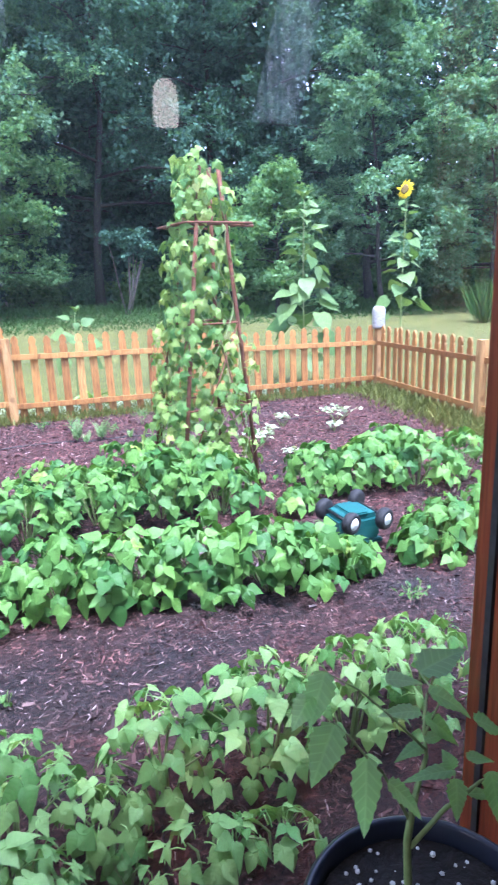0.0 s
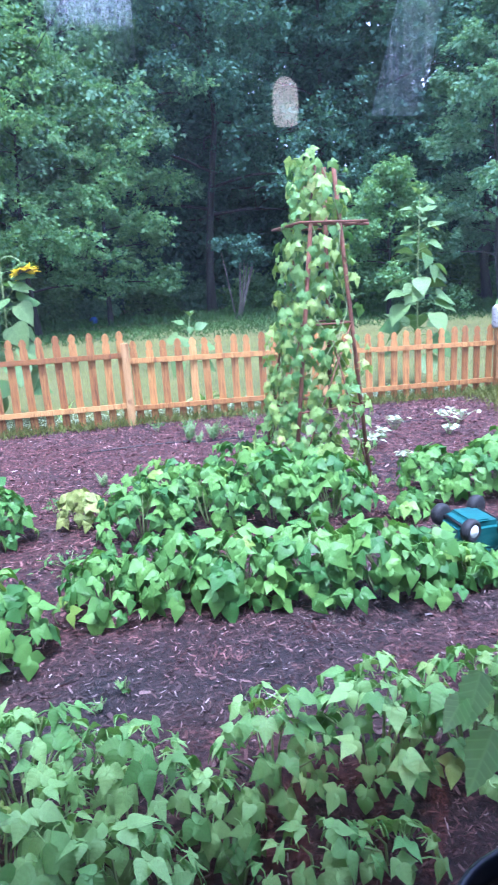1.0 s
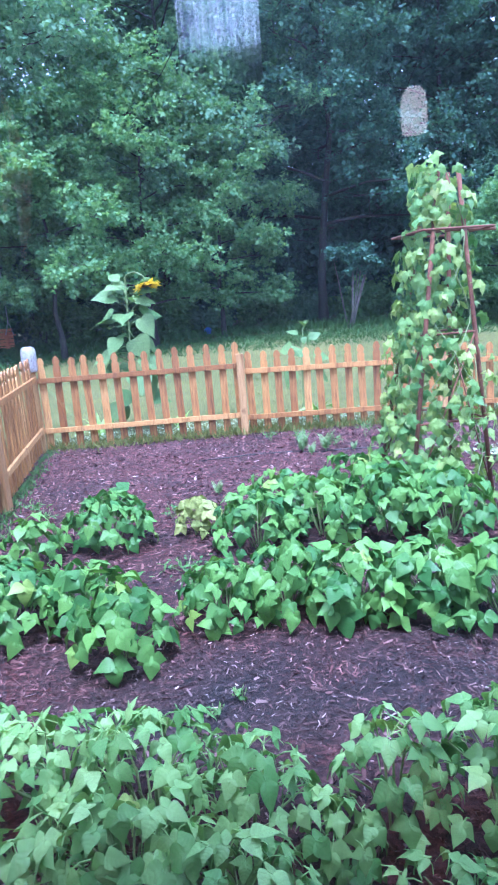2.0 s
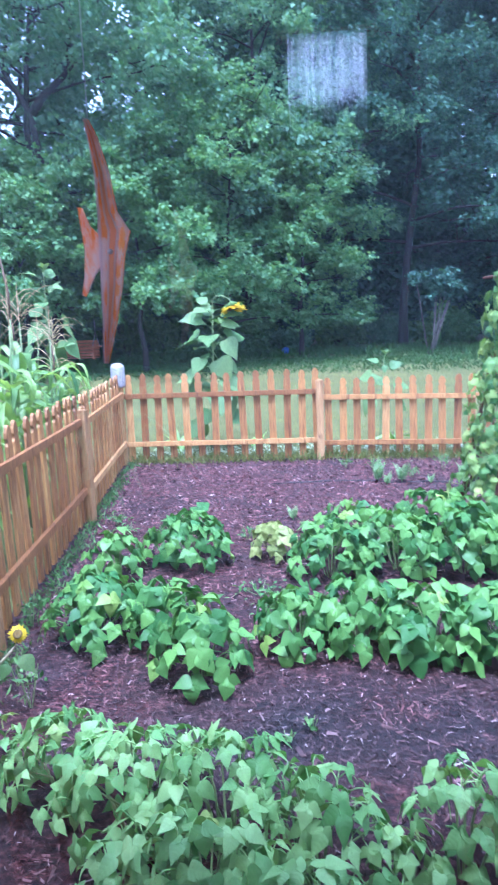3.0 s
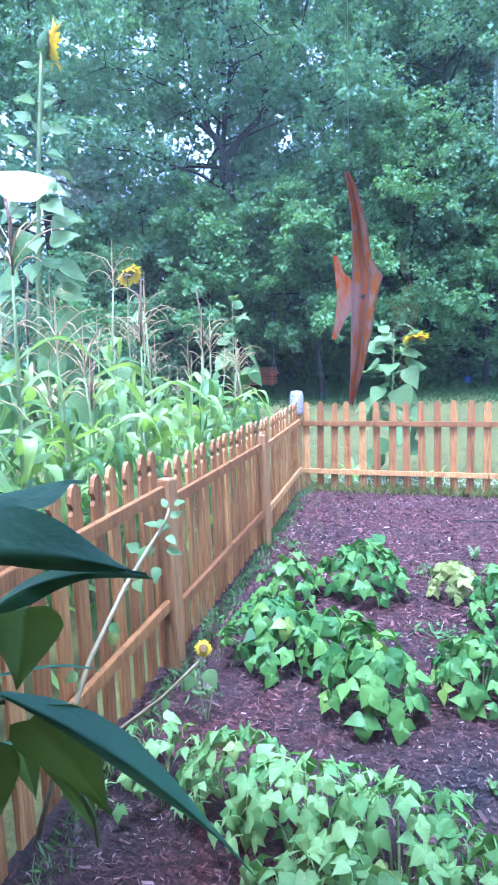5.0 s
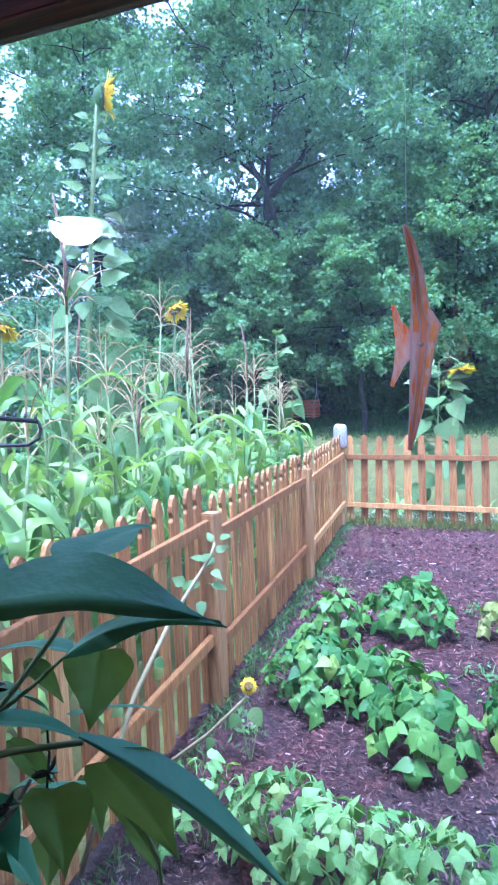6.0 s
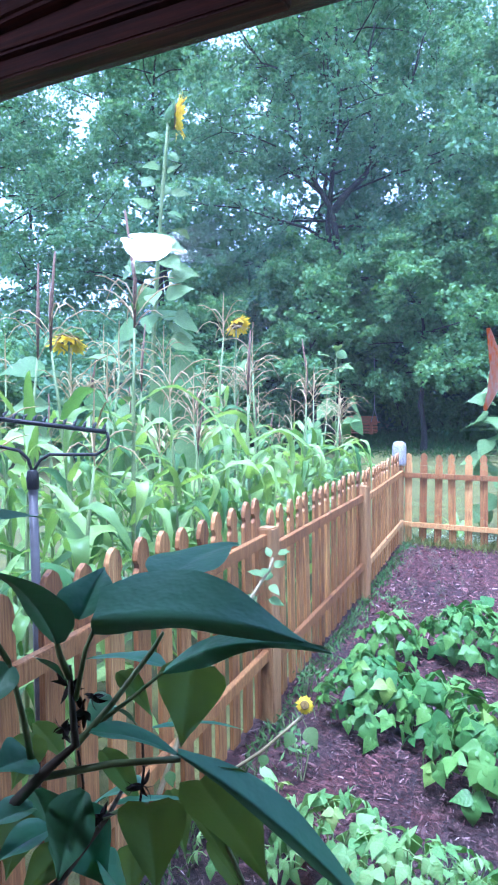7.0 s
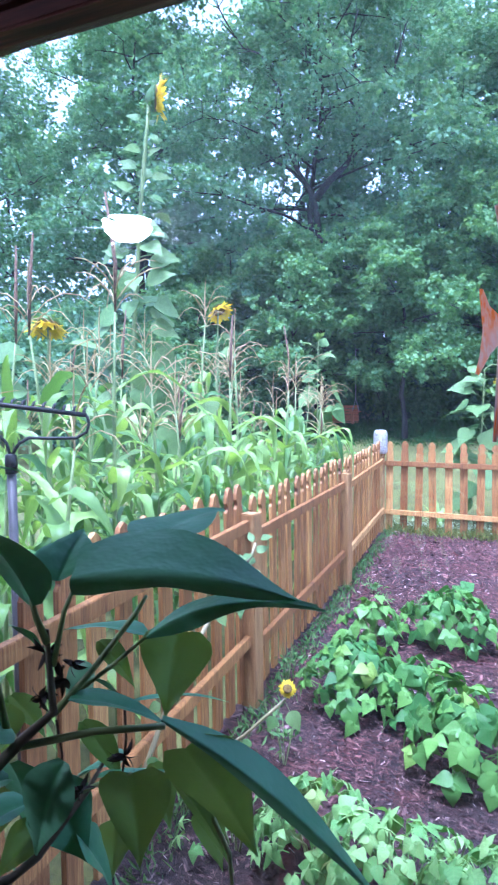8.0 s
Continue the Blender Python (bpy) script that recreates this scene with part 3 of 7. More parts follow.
def back_window(name, label, x0, x1, z0, z1, drape, hem, watts):
    """A window frame, and a sheer curtain before it; drape gives the curtain's edges at its top and at its hem."""
    ob = tagged(new(name), label, "window", kind="structure")
    bm = bmesh.new()
    cols, rows = 60, 8
    grid = []
    for j in range(rows + 1):
        t = j / rows
        left, right = (drape[0] + (drape[2] - drape[0]) * t, drape[1] + (drape[3] - drape[1]) * t)
        grid.append([bm.verts.new((left + (right - left) * i / cols, ROOM_Y + 0.04 + (0.012 + 0.005 * t) * math.sin(i * 1.3 + 0.4 * t), z1 + 0.02 + (hem - z1 - 0.02) * t)) for i in range(cols + 1)])
    for r0, r1 in zip(grid, grid[1:]):
        for i in range(cols):
            bm.faces.new((r0[i], r0[i + 1], r1[i + 1], r1[i]))
    part("curtain", mesh_of("curtain", bm, SHEER, True), ob, None, "sheer white pleated curtain")
    part("window_frame", box_mesh("window_frame", JAMBWOOD, x0 - 0.05, x1 + 0.05, ROOM_Y + 0.001, ROOM_Y + 0.02, z1, z1 + 0.05), ob)
    day = bpy.data.lights.new("back_window_daylight", 'AREA')
    day.shape, day.size, day.size_y, day.energy, day.color = 'RECTANGLE', x1 - x0, z1 - z0, watts, (0.9, 0.96, 1.0)
    new("back_window_daylight", day).matrix_world = look(((x0 + x1) / 2, ROOM_Y - 0.1, (z0 + z1) / 2), ((x0 + x1) / 2, ROOM_Y + 1, (z0 + z1) / 2))


def drape(window, corners):
    """A dark pleated drape added to mask the light on one side of a window; corners: its edges at the top and at the
    hem, with their heights.
    """
    (x0, x1, z1), (x2, x3, z0) = corners
    bm = bmesh.new()
    rows = [[bm.verts.new((a + (b - a) * i / 24, ROOM_Y + 0.015 + 0.008 * math.sin(i * 1.7), z)) for i in range(25)] for a, b, z in ((x0, x1, z1), (x2, x3, z0))]
    for i in range(24):
        bm.faces.new((rows[0][i], rows[0][i + 1], rows[1][i + 1], rows[1][i]))
    part("drape", mesh_of("drape", bm, FLOORWOOD, True), window, None, "added dark brown drape masking the window's light")


back_window("window_2", "small high window with a sheer pleated curtain", *SW, (SW[0], SW[1], SW[0], SW[1]), SW[2] - 0.16, 0.6)
back_window("window_3", "small window with a sheer curtain drawn aside", *TW, (3.80, 4.03, 3.60, 3.86), TW[2] - 0.02, 0.12)
# two added masks that leave only a slanted pale streak to mirror in the pane
for corners in (((3.56, 3.81, 2.95), (3.56, 3.61, 2.25)), ((4.02, 4.08, 2.95), (3.85, 4.08, 2.25))):
    drape(bpy.data.objects["window_3"], corners)

# ---- fence ----


def picket_mesh(height, width=0.084, thick=0.02):
    """A gothic picket: a waist under a pointed head."""
    hw = width / 2
    side = [(hw, 0), (hw, height - 0.125), (hw * 0.72, height - 0.105), (hw * 0.72, height - 0.092), (hw * 1.0, height - 0.075), (hw * 0.9, height - 0.045), (hw * 0.55, height - 0.015), (0, height)]
    outline = side + [(-x, z) for x, z in side[-2::-1]]
    bm = bmesh.new()
    f = bm.faces.new([bm.verts.new((x, 0, z)) for x, z in outline])
    ext = bmesh.ops.extrude_face_region(bm, geom=[f])
    bmesh.ops.translate(bm, verts=[v for v in ext["geom"] if isinstance(v, bmesh.types.BMVert)], vec=(0, thick, 0))
    bmesh.ops.recalc_face_normals(bm, faces=bm.faces)
    return mesh_of("picket", bm, CEDAR)


def fence_panel(fence, p0, p1, z0, z1, top0, top1, inward, rng, n=14, gap0=0.11, gap1=0.11, rails=(0.23, 0.83)):
    """Pickets and two rails between two posts; tops and feet run in a straight line; inward: the side with the rails."""
    a, b = Vector((*p0, 0)), Vector((*p1, 0))
    d = (b - a).normalized()
    length = (b - a).length
    yaw = math.degrees(math.atan2(d.y, d.x))
    me = picket_mesh((top0 + top1) / 2 - (z0 + z1) / 2)
    back = Vector((-d.y, d.x, 0)) * (-inward)
    for i in range(n):
        t = (gap0 + (length - gap0 - gap1) * i / (n - 1)) / length
        c = a.lerp(b, t) + back * 0.012
        z = z0 + (z1 - z0) * t + rng.uniform(-0.012, 0.012)
        part("picket", me, fence, pose(c.x, c.y, z, rng.uniform(-0.6, 0.6), rng.uniform(-1.2, 1.2), yaw + (180 if inward > 0 else 0)))
    for h, name in zip(rails, ("lower_rail", "upper_rail")):
        h0, h1 = z0 + h * (top0 - z0) / 1.1, z1 + h * (top1 - z1) / 1.1
        bm = bmesh.new()
        box(bm, 0.04, length - 0.04, -0.016, 0.016, -0.03, 0.03, bevel=0.003)
        off = a - back * 0.016
        pitch = math.degrees(math.atan2(h1 - h0, length))
        part(name, mesh_of(name, bm, CEDAR), fence, pose(off.x, off.y, h0, 0, -pitch, yaw))


def fence_post(fence, x, y, z, top, yaw=0, w=0.09):
    bm = bmesh.new()
    box(bm, -w / 2, w / 2, -w / 2, w / 2, -0.15, top - z, bevel=0.006)
    return part("post", mesh_of("post", bm, CEDAR_POST), fence, pose(x, y, z, 0, 0, yaw))


rng = random.Random(5)
BL, BB, BM, BR = (0, 0), (2.44, 0), (4.86, 0), (7.28, 0)
fence_back = thing("picket_fence", "orange-stained cedar picket fence with gothic tops along the lawn", "fence", "garden fence runs")
fence_panel(fence_back, BL, BB, 0.02, 0.01, 1.12, 1.10, -1, rng, 14, 0.093, 0.04)
fence_panel(fence_back, BB, BM, -0.01, -0.05, 1.01, 0.95, -1, rng, 14)
fence_panel(fence_back, BM, BR, -0.05, -0.07, 0.90, 0.82, -1, rng, 14)
for (x, y), top in ((BL, 1.0), (BB, 0.97), (BM, 0.90), (BR, 0.84)):
    fence_post(fence_back, x, y - 0.03, ground_z(x, y), top)
P2, P3, P4 = (0.29, -2.30), (0.53, -4.62), (0.78, -6.80)
fence_left = thing("picket_fence", "orange-stained cedar picket fence beside the corn, leaves hanging over it", "fence", "garden fence runs")
fence_panel(fence_left, (0.03, -0.06), P2, 0.02, 0.0, 1.12, 1.10, 1, rng, 14, rails=(0.26, 0.86))
fence_panel(fence_left, P2, P3, 0.0, 0.0, 1.11, 1.13, 1, rng, 14, rails=(0.285, 0.88))
fence_panel(fence_left, P3, P4, 0.04, 0.04, 1.20, 1.21, 1, rng, 13, rails=(0.305, 0.89))
fence_post(fence_left, P2[0] + 0.03, P2[1] - 0.07, 0, 0.99, -6)
fence_post(fence_left, P3[0] + 0.028, P3[1] - 0.06, 0, 1.04, -6)
R2, R3 = (6.98, -2.42), (6.66, -4.84)
fence_right = thing("picket_fence", "orange-stained cedar picket fence rising out of tall grass", "fence", "garden fence runs")
fence_panel(fence_right, R2, (7.24, -0.08), -0.07, -0.07, 0.86, 0.83, 1, rng, 14)
fence_panel(fence_right, R3, R2, -0.06, -0.07, 0.90, 0.86, 1, rng, 14)
fence_post(fence_right, R2[0] - 0.03, R2[1], -0.06, 0.84, -6)


def jar_cap(x, y, z, r, h):
    bm = bmesh.new()
    lathe(bm, [(r * 0.86, 0), (r * 0.98, 0.02), (r, 0.06), (r, h * 0.72), (r * 0.96, h * 0.84), (r * 0.82, h * 0.94), (r * 0.55, h * 0.99), (r * 0.2, h)], 28)
    thing("ceramic_jar", "speckled white ceramic jar upturned on a fence post", "jar", "jars on the corner posts", mesh=mesh_of("ceramic_jar", bm, JAR, True), at=(x, y, z))


jar_cap(0, -0.03, 0.965, 0.085, 0.295)
jar_cap(7.28, -0.03, 0.80, 0.09, 0.30)

# ---- woods ----


def crown_leaves(name, centers, sizes, leaves, leaf, foliage, nr, flat=0.62):
    """Leaves in sprays: each clump sends out several twigs, and the leaves stand along and round them."""
    sprays = 7
    per = max(2, leaves // (len(centers) * sprays))
    c = np.repeat(np.array([tuple(p) for p in centers]), sprays, axis=0)
    r = np.repeat(np.array(sizes), sprays)[:, None]
    d = nr.normal(0, 1, c.shape) + np.array([0, 0, 0.25])
    d /= np.linalg.norm(d, axis=1, keepdims=True)
    d[:, 2] *= flat
    c, r, d = (np.repeat(v, per, axis=0) for v in (c, r, d))
    u = nr.random((len(c), 1)) ** 0.6
    at = c + d * r * u * nr.uniform(0.8, 1.25, (len(c), 1)) + nr.normal(0, 0.16, c.shape) * r * np.array([1, 1, 0.6])
    at[:, 2] -= 0.10 * (u * r)[:, 0]
    along = d + nr.normal(0, 0.7, c.shape) + np.array([0, 0, -0.3])
    up = d * 0.35 + np.array([0, -0.15, 0.8]) + nr.normal(0, 0.5, c.shape)
    size = leaf * nr.uniform(0.6, 1.35, len(c))
    return cloud_mesh(name, at, along, up, size, size * nr.uniform(0.6, 0.85, len(c)), foliage)


def tree(name, label, x, y, height, spread, low, seed, foliage, leaves=9000, leaf=0.17, trunk_r=0.16, clump=0.8):
    """A tapered trunk, limbs that rise and fork, twigs, and clumps of leaves at the twigs' ends."""
    rg = random.Random(seed)
    nr = np.random.default_rng(seed)
    z0 = ground_z(x, y)
    ob = thing(name, label, "tree", "trees of the wood", at=(x, y, z0 - 0.1))
    bm = bmesh.new()
    n = 9
    spine = []
    px, py = 0.0, 0.0
    for i in range(n + 1):
        spine.append(Vector((px, py, height * 0.94 * i / n)))
        px += rg.uniform(-0.03, 0.03) * height * 0.5
        py += rg.uniform(-0.03, 0.03) * height * 0.5
    tube(bm, spine, [trunk_r * (1 - 0.92 * i / n) * (1.35 if i == 0 else 1) for i in range(n + 1)], 8)
    centers, sizes = [], []
    limbs = int(12 + height * 1.1)
    for k in range(limbs):
        s = (k + rg.random()) / limbs
        t = (low + (height * 0.92 - low) * s ** 0.9) / (height * 0.94)
        i = min(int(t * n), n - 1)
        root = spine[i].lerp(spine[i + 1], t * n - i)
        a = k * 2.4 + rg.uniform(-0.5, 0.5)
        reach = spread * (0.55 + 0.55 * math.sin(math.pi * (0.25 + 0.68 * s))) * (1.05 - 0.45 * s) * rg.uniform(0.7, 1.15)
        rise = reach * rg.uniform(0.05, 0.4) * (0.4 + 1.2 * s)
        out = Vector((math.cos(a), math.sin(a), 0))
        pts = [root + out * reach * q + Vector((rg.uniform(-0.12, 0.12) * reach * q, rg.uniform(-0.12, 0.12) * reach * q, rise * q ** 0.7 - 0.10 * reach * q * q)) for q in (0, 0.25, 0.5, 0.75, 1.0)]
        r = max(0.02, trunk_r * (1 - 0.8 * t) * 0.5)
        tube(bm, pts, [r, r * 0.8, r * 0.6, r * 0.4, r * 0.16], 5, False)
        for j, q in enumerate((0.35, 0.55, 0.75, 0.9, 1.0)):
            base = pts[0].lerp(pts[4], q) if q == 1.0 else pts[int(q * 4)].lerp(pts[int(q * 4) + 1], q * 4 - int(q * 4))
            for side in (-1, 1):
                w = Vector((-out.y, out.x, 0)) * side * rg.uniform(0.3, 1.0) + out * rg.uniform(0.0, 0.6) + Vector((0, 0, rg.uniform(-0.45, 0.8)))
                c = base + w * reach * 0.30 * rg.uniform(0.5, 1.2)
                tube(bm, [base, base.lerp(c, 0.5) + Vector((0, 0, 0.05)), c], [r * 0.3, r * 0.2, 0.006], 4, False)
                centers.append(c)
                sizes.append(clump * rg.uniform(0.55, 1.15) * min(1.2, 0.5 + spread / 8))
    for k in range(10):
        centers.append(spine[-1] + Vector((rg.gauss(0, 0.5), rg.gauss(0, 0.5), rg.uniform(-0.8, 0.5))))
        sizes.append(clump * 0.7)
    part("trunk", mesh_of("trunk", bm, BARK, True), ob)
    part("crown", crown_leaves("crown", centers, sizes, leaves, leaf, foliage, nr, 0.85), ob)
    return ob


def shrub(x, y, height, spread, seed, foliage, leaves=3000, leaf=0.13, label="leafy green shrub at the edge of the wood"):
    rg = random.Random(seed)
    nr = np.random.default_rng(seed)
    ob = thing("shrub", label, "shrub", "shrubs along the wood", at=(x, y, ground_z(x, y) - 0.05))
    bm = bmesh.new()
    centers = []
    for k in range(9):
        a = k * 2.4 + rg.random()
        rr = spread * rg.uniform(0.2, 0.9)
        tip = Vector((math.cos(a) * rr, math.sin(a) * rr, height * rg.uniform(0.45, 1.0) * (1 - 0.25 * rr / spread)))
        tube(bm, [(0, 0, 0), tip * 0.5 + Vector((0, 0, 0.15 * height)), tip], [0.03, 0.02, 0.006], 4)
        for s in (0.35, 0.6, 0.85, 1.0):
            centers.append(tip * s + Vector((rg.gauss(0, 0.2), rg.gauss(0, 0.2), rg.gauss(0.1, 0.15))))
    part("stems", mesh_of("stems", bm, BARK), ob)
    part("foliage", crown_leaves("foliage", [Vector((c.x, c.y, max(c.z, 0.25))) for c in centers], [spread * rg.uniform(0.32, 0.5) for _ in centers], leaves, leaf, foliage, nr, 0.75), ob)


OAK = (-5.35, 12.6)
FRONT_TREES = (
    (-17.5, 8.5, 16.0, 4.4, 0.8, TREE_A, 30000), (-11.9, 12.4, 18.0, 5.2, 2.0, TREE_A, 60000), (*OAK, 18.0, 5.6, 6.0, TREE_A, 62000), (0.4, 17.0, 16.5, 5.2, 4.0, TREE_A, 56000),
    (6.4, 17.6, 17.0, 5.4, 3.4, TREE_SHADE, 66000), (11.2, 17.4, 16.0, 5.2, 2.6, TREE_SHADE, 56000), (16.6, 14.6, 15.0, 4.6, 1.6, TREE_SHADE, 36000), (20.5, 12.0, 12.5, 4.2, 0.8, TREE_A, 16000))
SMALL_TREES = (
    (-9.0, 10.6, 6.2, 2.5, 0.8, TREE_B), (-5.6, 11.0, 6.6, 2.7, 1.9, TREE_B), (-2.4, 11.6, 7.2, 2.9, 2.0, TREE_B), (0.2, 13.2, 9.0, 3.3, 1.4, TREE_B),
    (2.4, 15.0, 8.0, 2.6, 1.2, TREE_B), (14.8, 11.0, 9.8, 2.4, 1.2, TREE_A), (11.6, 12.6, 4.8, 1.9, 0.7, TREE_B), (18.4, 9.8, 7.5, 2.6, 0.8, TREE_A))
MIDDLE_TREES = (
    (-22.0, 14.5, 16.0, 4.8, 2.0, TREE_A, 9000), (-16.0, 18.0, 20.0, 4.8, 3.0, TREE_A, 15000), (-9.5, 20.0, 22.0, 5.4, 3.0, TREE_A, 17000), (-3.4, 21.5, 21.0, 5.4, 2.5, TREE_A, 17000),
    (1.0, 23.0, 17.0, 5.4, 1.5, TREE_SHADE, 18000), (5.4, 24.0, 18.5, 5.4, 1.5, TREE_SHADE, 18000), (9.8, 23.5, 18.0, 5.4, 1.5, TREE_SHADE, 18000), (14.4, 21.5, 18.0, 5.4, 1.2, TREE_SHADE, 18000), (18.8, 18.5, 17.5, 5.2, 1.0, TREE_SHADE, 15000), (23.5, 15.0, 16.0, 5.2, 1.0, TREE_SHADE, 8000))
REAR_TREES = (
    (-15.0, 30.0, 10.0, 6.0, 0.5, TREE_SHADE, 8000), (-8.0, 31.0, 10.0, 6.0, 0.5, TREE_SHADE, 8000), (-1.0, 31.0, 14.0, 6.2, 0.5, TREE_SHADE, 9000),
    (6.0, 32.0, 20.0, 6.4, 0.5, TREE_SHADE, 11000), (13.0, 31.0, 20.0, 6.4, 0.5, TREE_SHADE, 11000), (20.0, 26.0, 19.0, 6.2, 1.0, TREE_SHADE, 10000), (26.5, 19.0, 17.0, 6.0, 1.0, TREE_SHADE, 6000))
seed = 30
for x, y, h, sp, low, fol, count in FRONT_TREES:
    ob = tree("tree", "broad leafy tree with dark limbs at the wood's edge", x, y, h, sp, low, seed, fol, count, 0.145, 0.17)
    oak = ob if (x, y) == OAK else oak if seed > 30 else None
    seed += 1
for x, y, h, sp, low, fol in SMALL_TREES:
    tree("tree", "small bright green leafy tree before the dark wood", x, y, h, sp, low, seed, fol, 30000 if h > 6 else 16000, 0.13, 0.09, 0.62)
    seed += 1
for stand_of, size in ((MIDDLE_TREES, 0.30), (REAR_TREES, 0.5)):
    for x, y, h, sp, low, fol, count in stand_of:
        tree("tree", "tall tree deep in the dark wood", x, y, h, sp, low, seed, fol, count, size, 0.2, 1.1)
        seed += 1

# forked limbs that show in a gap of the oak's crown
bm = bmesh.new()
rg = random.Random(2)


def limb(pts, r0, r1):
    """A crooked limb in the oak's broad plane, with twigs; pts give x and z."""
    n = len(pts) - 1
    line = [Vector((x - OAK[0], 12.2 - OAK[1] + 0.25 * math.sin(3 * x + z), z - ground_z(*OAK) + 0.1)) for x, z in pts]
    tube(bm, line, [r0 + (r1 - r0) * (i / n) ** 0.7 for i in range(n + 1)], 7)
    for p, q in zip(line[1:], line[2:]):
        for _ in range(3):
            root = p.lerp(q, rg.random())
            tip = root + (q - p).normalized() * rg.uniform(0.2, 0.7) + Vector((rg.gauss(0, 0.45), rg.gauss(0, 0.3), rg.uniform(0.0, 0.6)))
            tube(bm, [root, root.lerp(tip, 0.5) + Vector((0, 0, -0.06)), tip], [0.022, 0.014, 0.006], 4, False)


limb(((-5.35, 0.3), (-5.2, 2.4), (-5.4, 4.4), (-5.29, 6.42), (-5.33, 7.35), (-5.41, 8.07), (-5.76, 8.68), (-6.18, 9.39), (-6.53, 10.39), (-7.08, 11.03), (-7.71, 11.64)), 0.2, 0.03)
limb(((-5.41, 8.07), (-5.0, 8.68), (-4.5, 9.19), (-4.14, 9.69), (-3.95, 10.63), (-4.02, 11.62), (-4.27, 12.91), (-4.1, 13.91)), 0.15, 0.02)
limb(((-5.76, 8.68), (-6.4, 9.3), (-7.22, 9.93), (-8.04, 10.37), (-8.97, 10.89)), 0.07, 0.015)
limb(((-6.53, 10.39), (-6.57, 11.67), (-7.33, 13.16), (-8.19, 13.76), (-8.78, 14.69), (-9.25, 15.59)), 0.06, 0.015)
limb(((-4.14, 9.69), (-3.43, 10.69), (-2.9, 11.69), (-2.5, 12.78), (-2.31, 13.73)), 0.06, 0.015)
limb(((-6.18, 9.39), (-5.85, 10.4), (-5.61, 11.63), (-5.88, 12.97), (-5.64, 14.36)), 0.05, 0.015)
limb(((-4.5, 9.19), (-3.73, 9.52), (-2.91, 9.76), (-2.03, 9.7)), 0.05, 0.012)
limb(((-3.95, 10.63), (-4.64, 11.41), (-4.89, 12.72), (-5.16, 13.86)), 0.04, 0.012)
part("limb", mesh_of("limb", bm, BARK, True), oak, None, "dark forked limbs")

def sapling(x, y, height, seed):
    """A clump of thin bare stems that fan out from one root, with a thin tuft of leaves."""
    rg = random.Random(seed)
    ob = thing("sapling", "clump of thin pale bare stems in the wood's dark gap", "sapling", at=(x, y, ground_z(x, y) - 0.05))
    tips = []
    for k in range(9):
        bm = bmesh.new()
        lean = Vector((rg.uniform(-0.32, 0.36), rg.uniform(-0.2, 0.2), 1)) * height * rg.uniform(0.8, 1.1)
        tube(bm, [(rg.uniform(-0.1, 0.1), 0, 0), lean * 0.35 + Vector((rg.uniform(-0.06, 0.06), 0, 0)), lean * 0.7, lean], [0.028, 0.022, 0.016, 0.006], 5)
        part("stem", mesh_of("stem", bm, PALEBARK, True), ob)
        tips.append(lean)
    part("crown", crown_leaves("crown", tips, [0.5] * len(tips), 2500, 0.13, TREE_SHADE, np.random.default_rng(seed)), ob)


sapling(6.85, 14.8, 2.5, 5)

rng = random.Random(11)
for k in range(34):
    t = k / 33
    x = -20 + 46 * t + rng.uniform(-0.6, 0.6)
    y = 13.5 + 4.0 * math.sin(math.pi * min(1, max(0, (x + 20) / 44))) - (6.5 if x < -14 else 0) * (-(x + 14) / 6 if x < -14 else 0) + rng.uniform(-0.5, 0.5)
    if 2.0 < x < 9.5:
        y += 3.5
    tall = rng.uniform(1.6, 3.2) if x < 0 or x > 11 else rng.uniform(0.8, 1.8)
    shrub(x, y, tall, rng.uniform(1.0, 1.6), 200 + k, (TREE_B, TREE_A, WEED)[k % 3], 4200, 0.15)

# dark-coloured undergrowth, added to close off light through the low gaps
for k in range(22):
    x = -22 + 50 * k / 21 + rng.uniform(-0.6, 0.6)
    shrub(x, 20.5 + 2.5 * math.sin(math.pi * (k / 21)) - (4 if x < -15 or x > 20 else 0), rng.uniform(5.0, 7.5), rng.uniform(2.2, 2.9), 260 + k, TREE_SHADE, 4200, 0.36, "undergrowth deep in the wood, coloured dark for its shade")

for k, (x, y, h, sp) in enumerate(((-9.5, 4.5, 3.8, 1.9), (-8.2, 7.5, 3.6, 1.9), (-11.5, 7.0, 4.6, 2.2), (-13.0, 4.0, 4.4, 2.2), (-10.0, 10.0, 4.4, 2.1), (-15.5, 6.5, 5.0, 2.4), (-12.0, 1.2, 3.6, 1.8), (-7.8, 10.8, 3.6, 1.8))):
    shrub(x, y, h, sp, 290 + k, TREE_B if k % 2 else TREE_A, 9000, 0.14)

# more fill behind the oak, its shade likewise in the leaf colour
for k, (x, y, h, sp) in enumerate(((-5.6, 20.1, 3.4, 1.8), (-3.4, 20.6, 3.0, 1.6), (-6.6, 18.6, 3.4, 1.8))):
    shrub(x, y, h, sp, 320 + k, TREE_SHADE, 7000, 0.2, "undergrowth deep in the wood, coloured dark for its shade")

# ---- bean rows ----
rng = random.Random(21)
BEAN_LEAVES = [trifoliate("leaf", BEAN, rng.uniform(0.078, 0.112), rng, POINTED, 0.06, 0.78) for _ in range(9)]
PALE_LEAVES = [trifoliate("leaf", PALE_BEAN, rng.uniform(0.05, 0.084), rng, POINTED, 0.032, 0.70) for _ in range(9)]
YELLOW_LEAVES = [trifoliate("leaf", YELLOWISH, rng.uniform(0.07, 0.09), rng) for _ in range(4)]
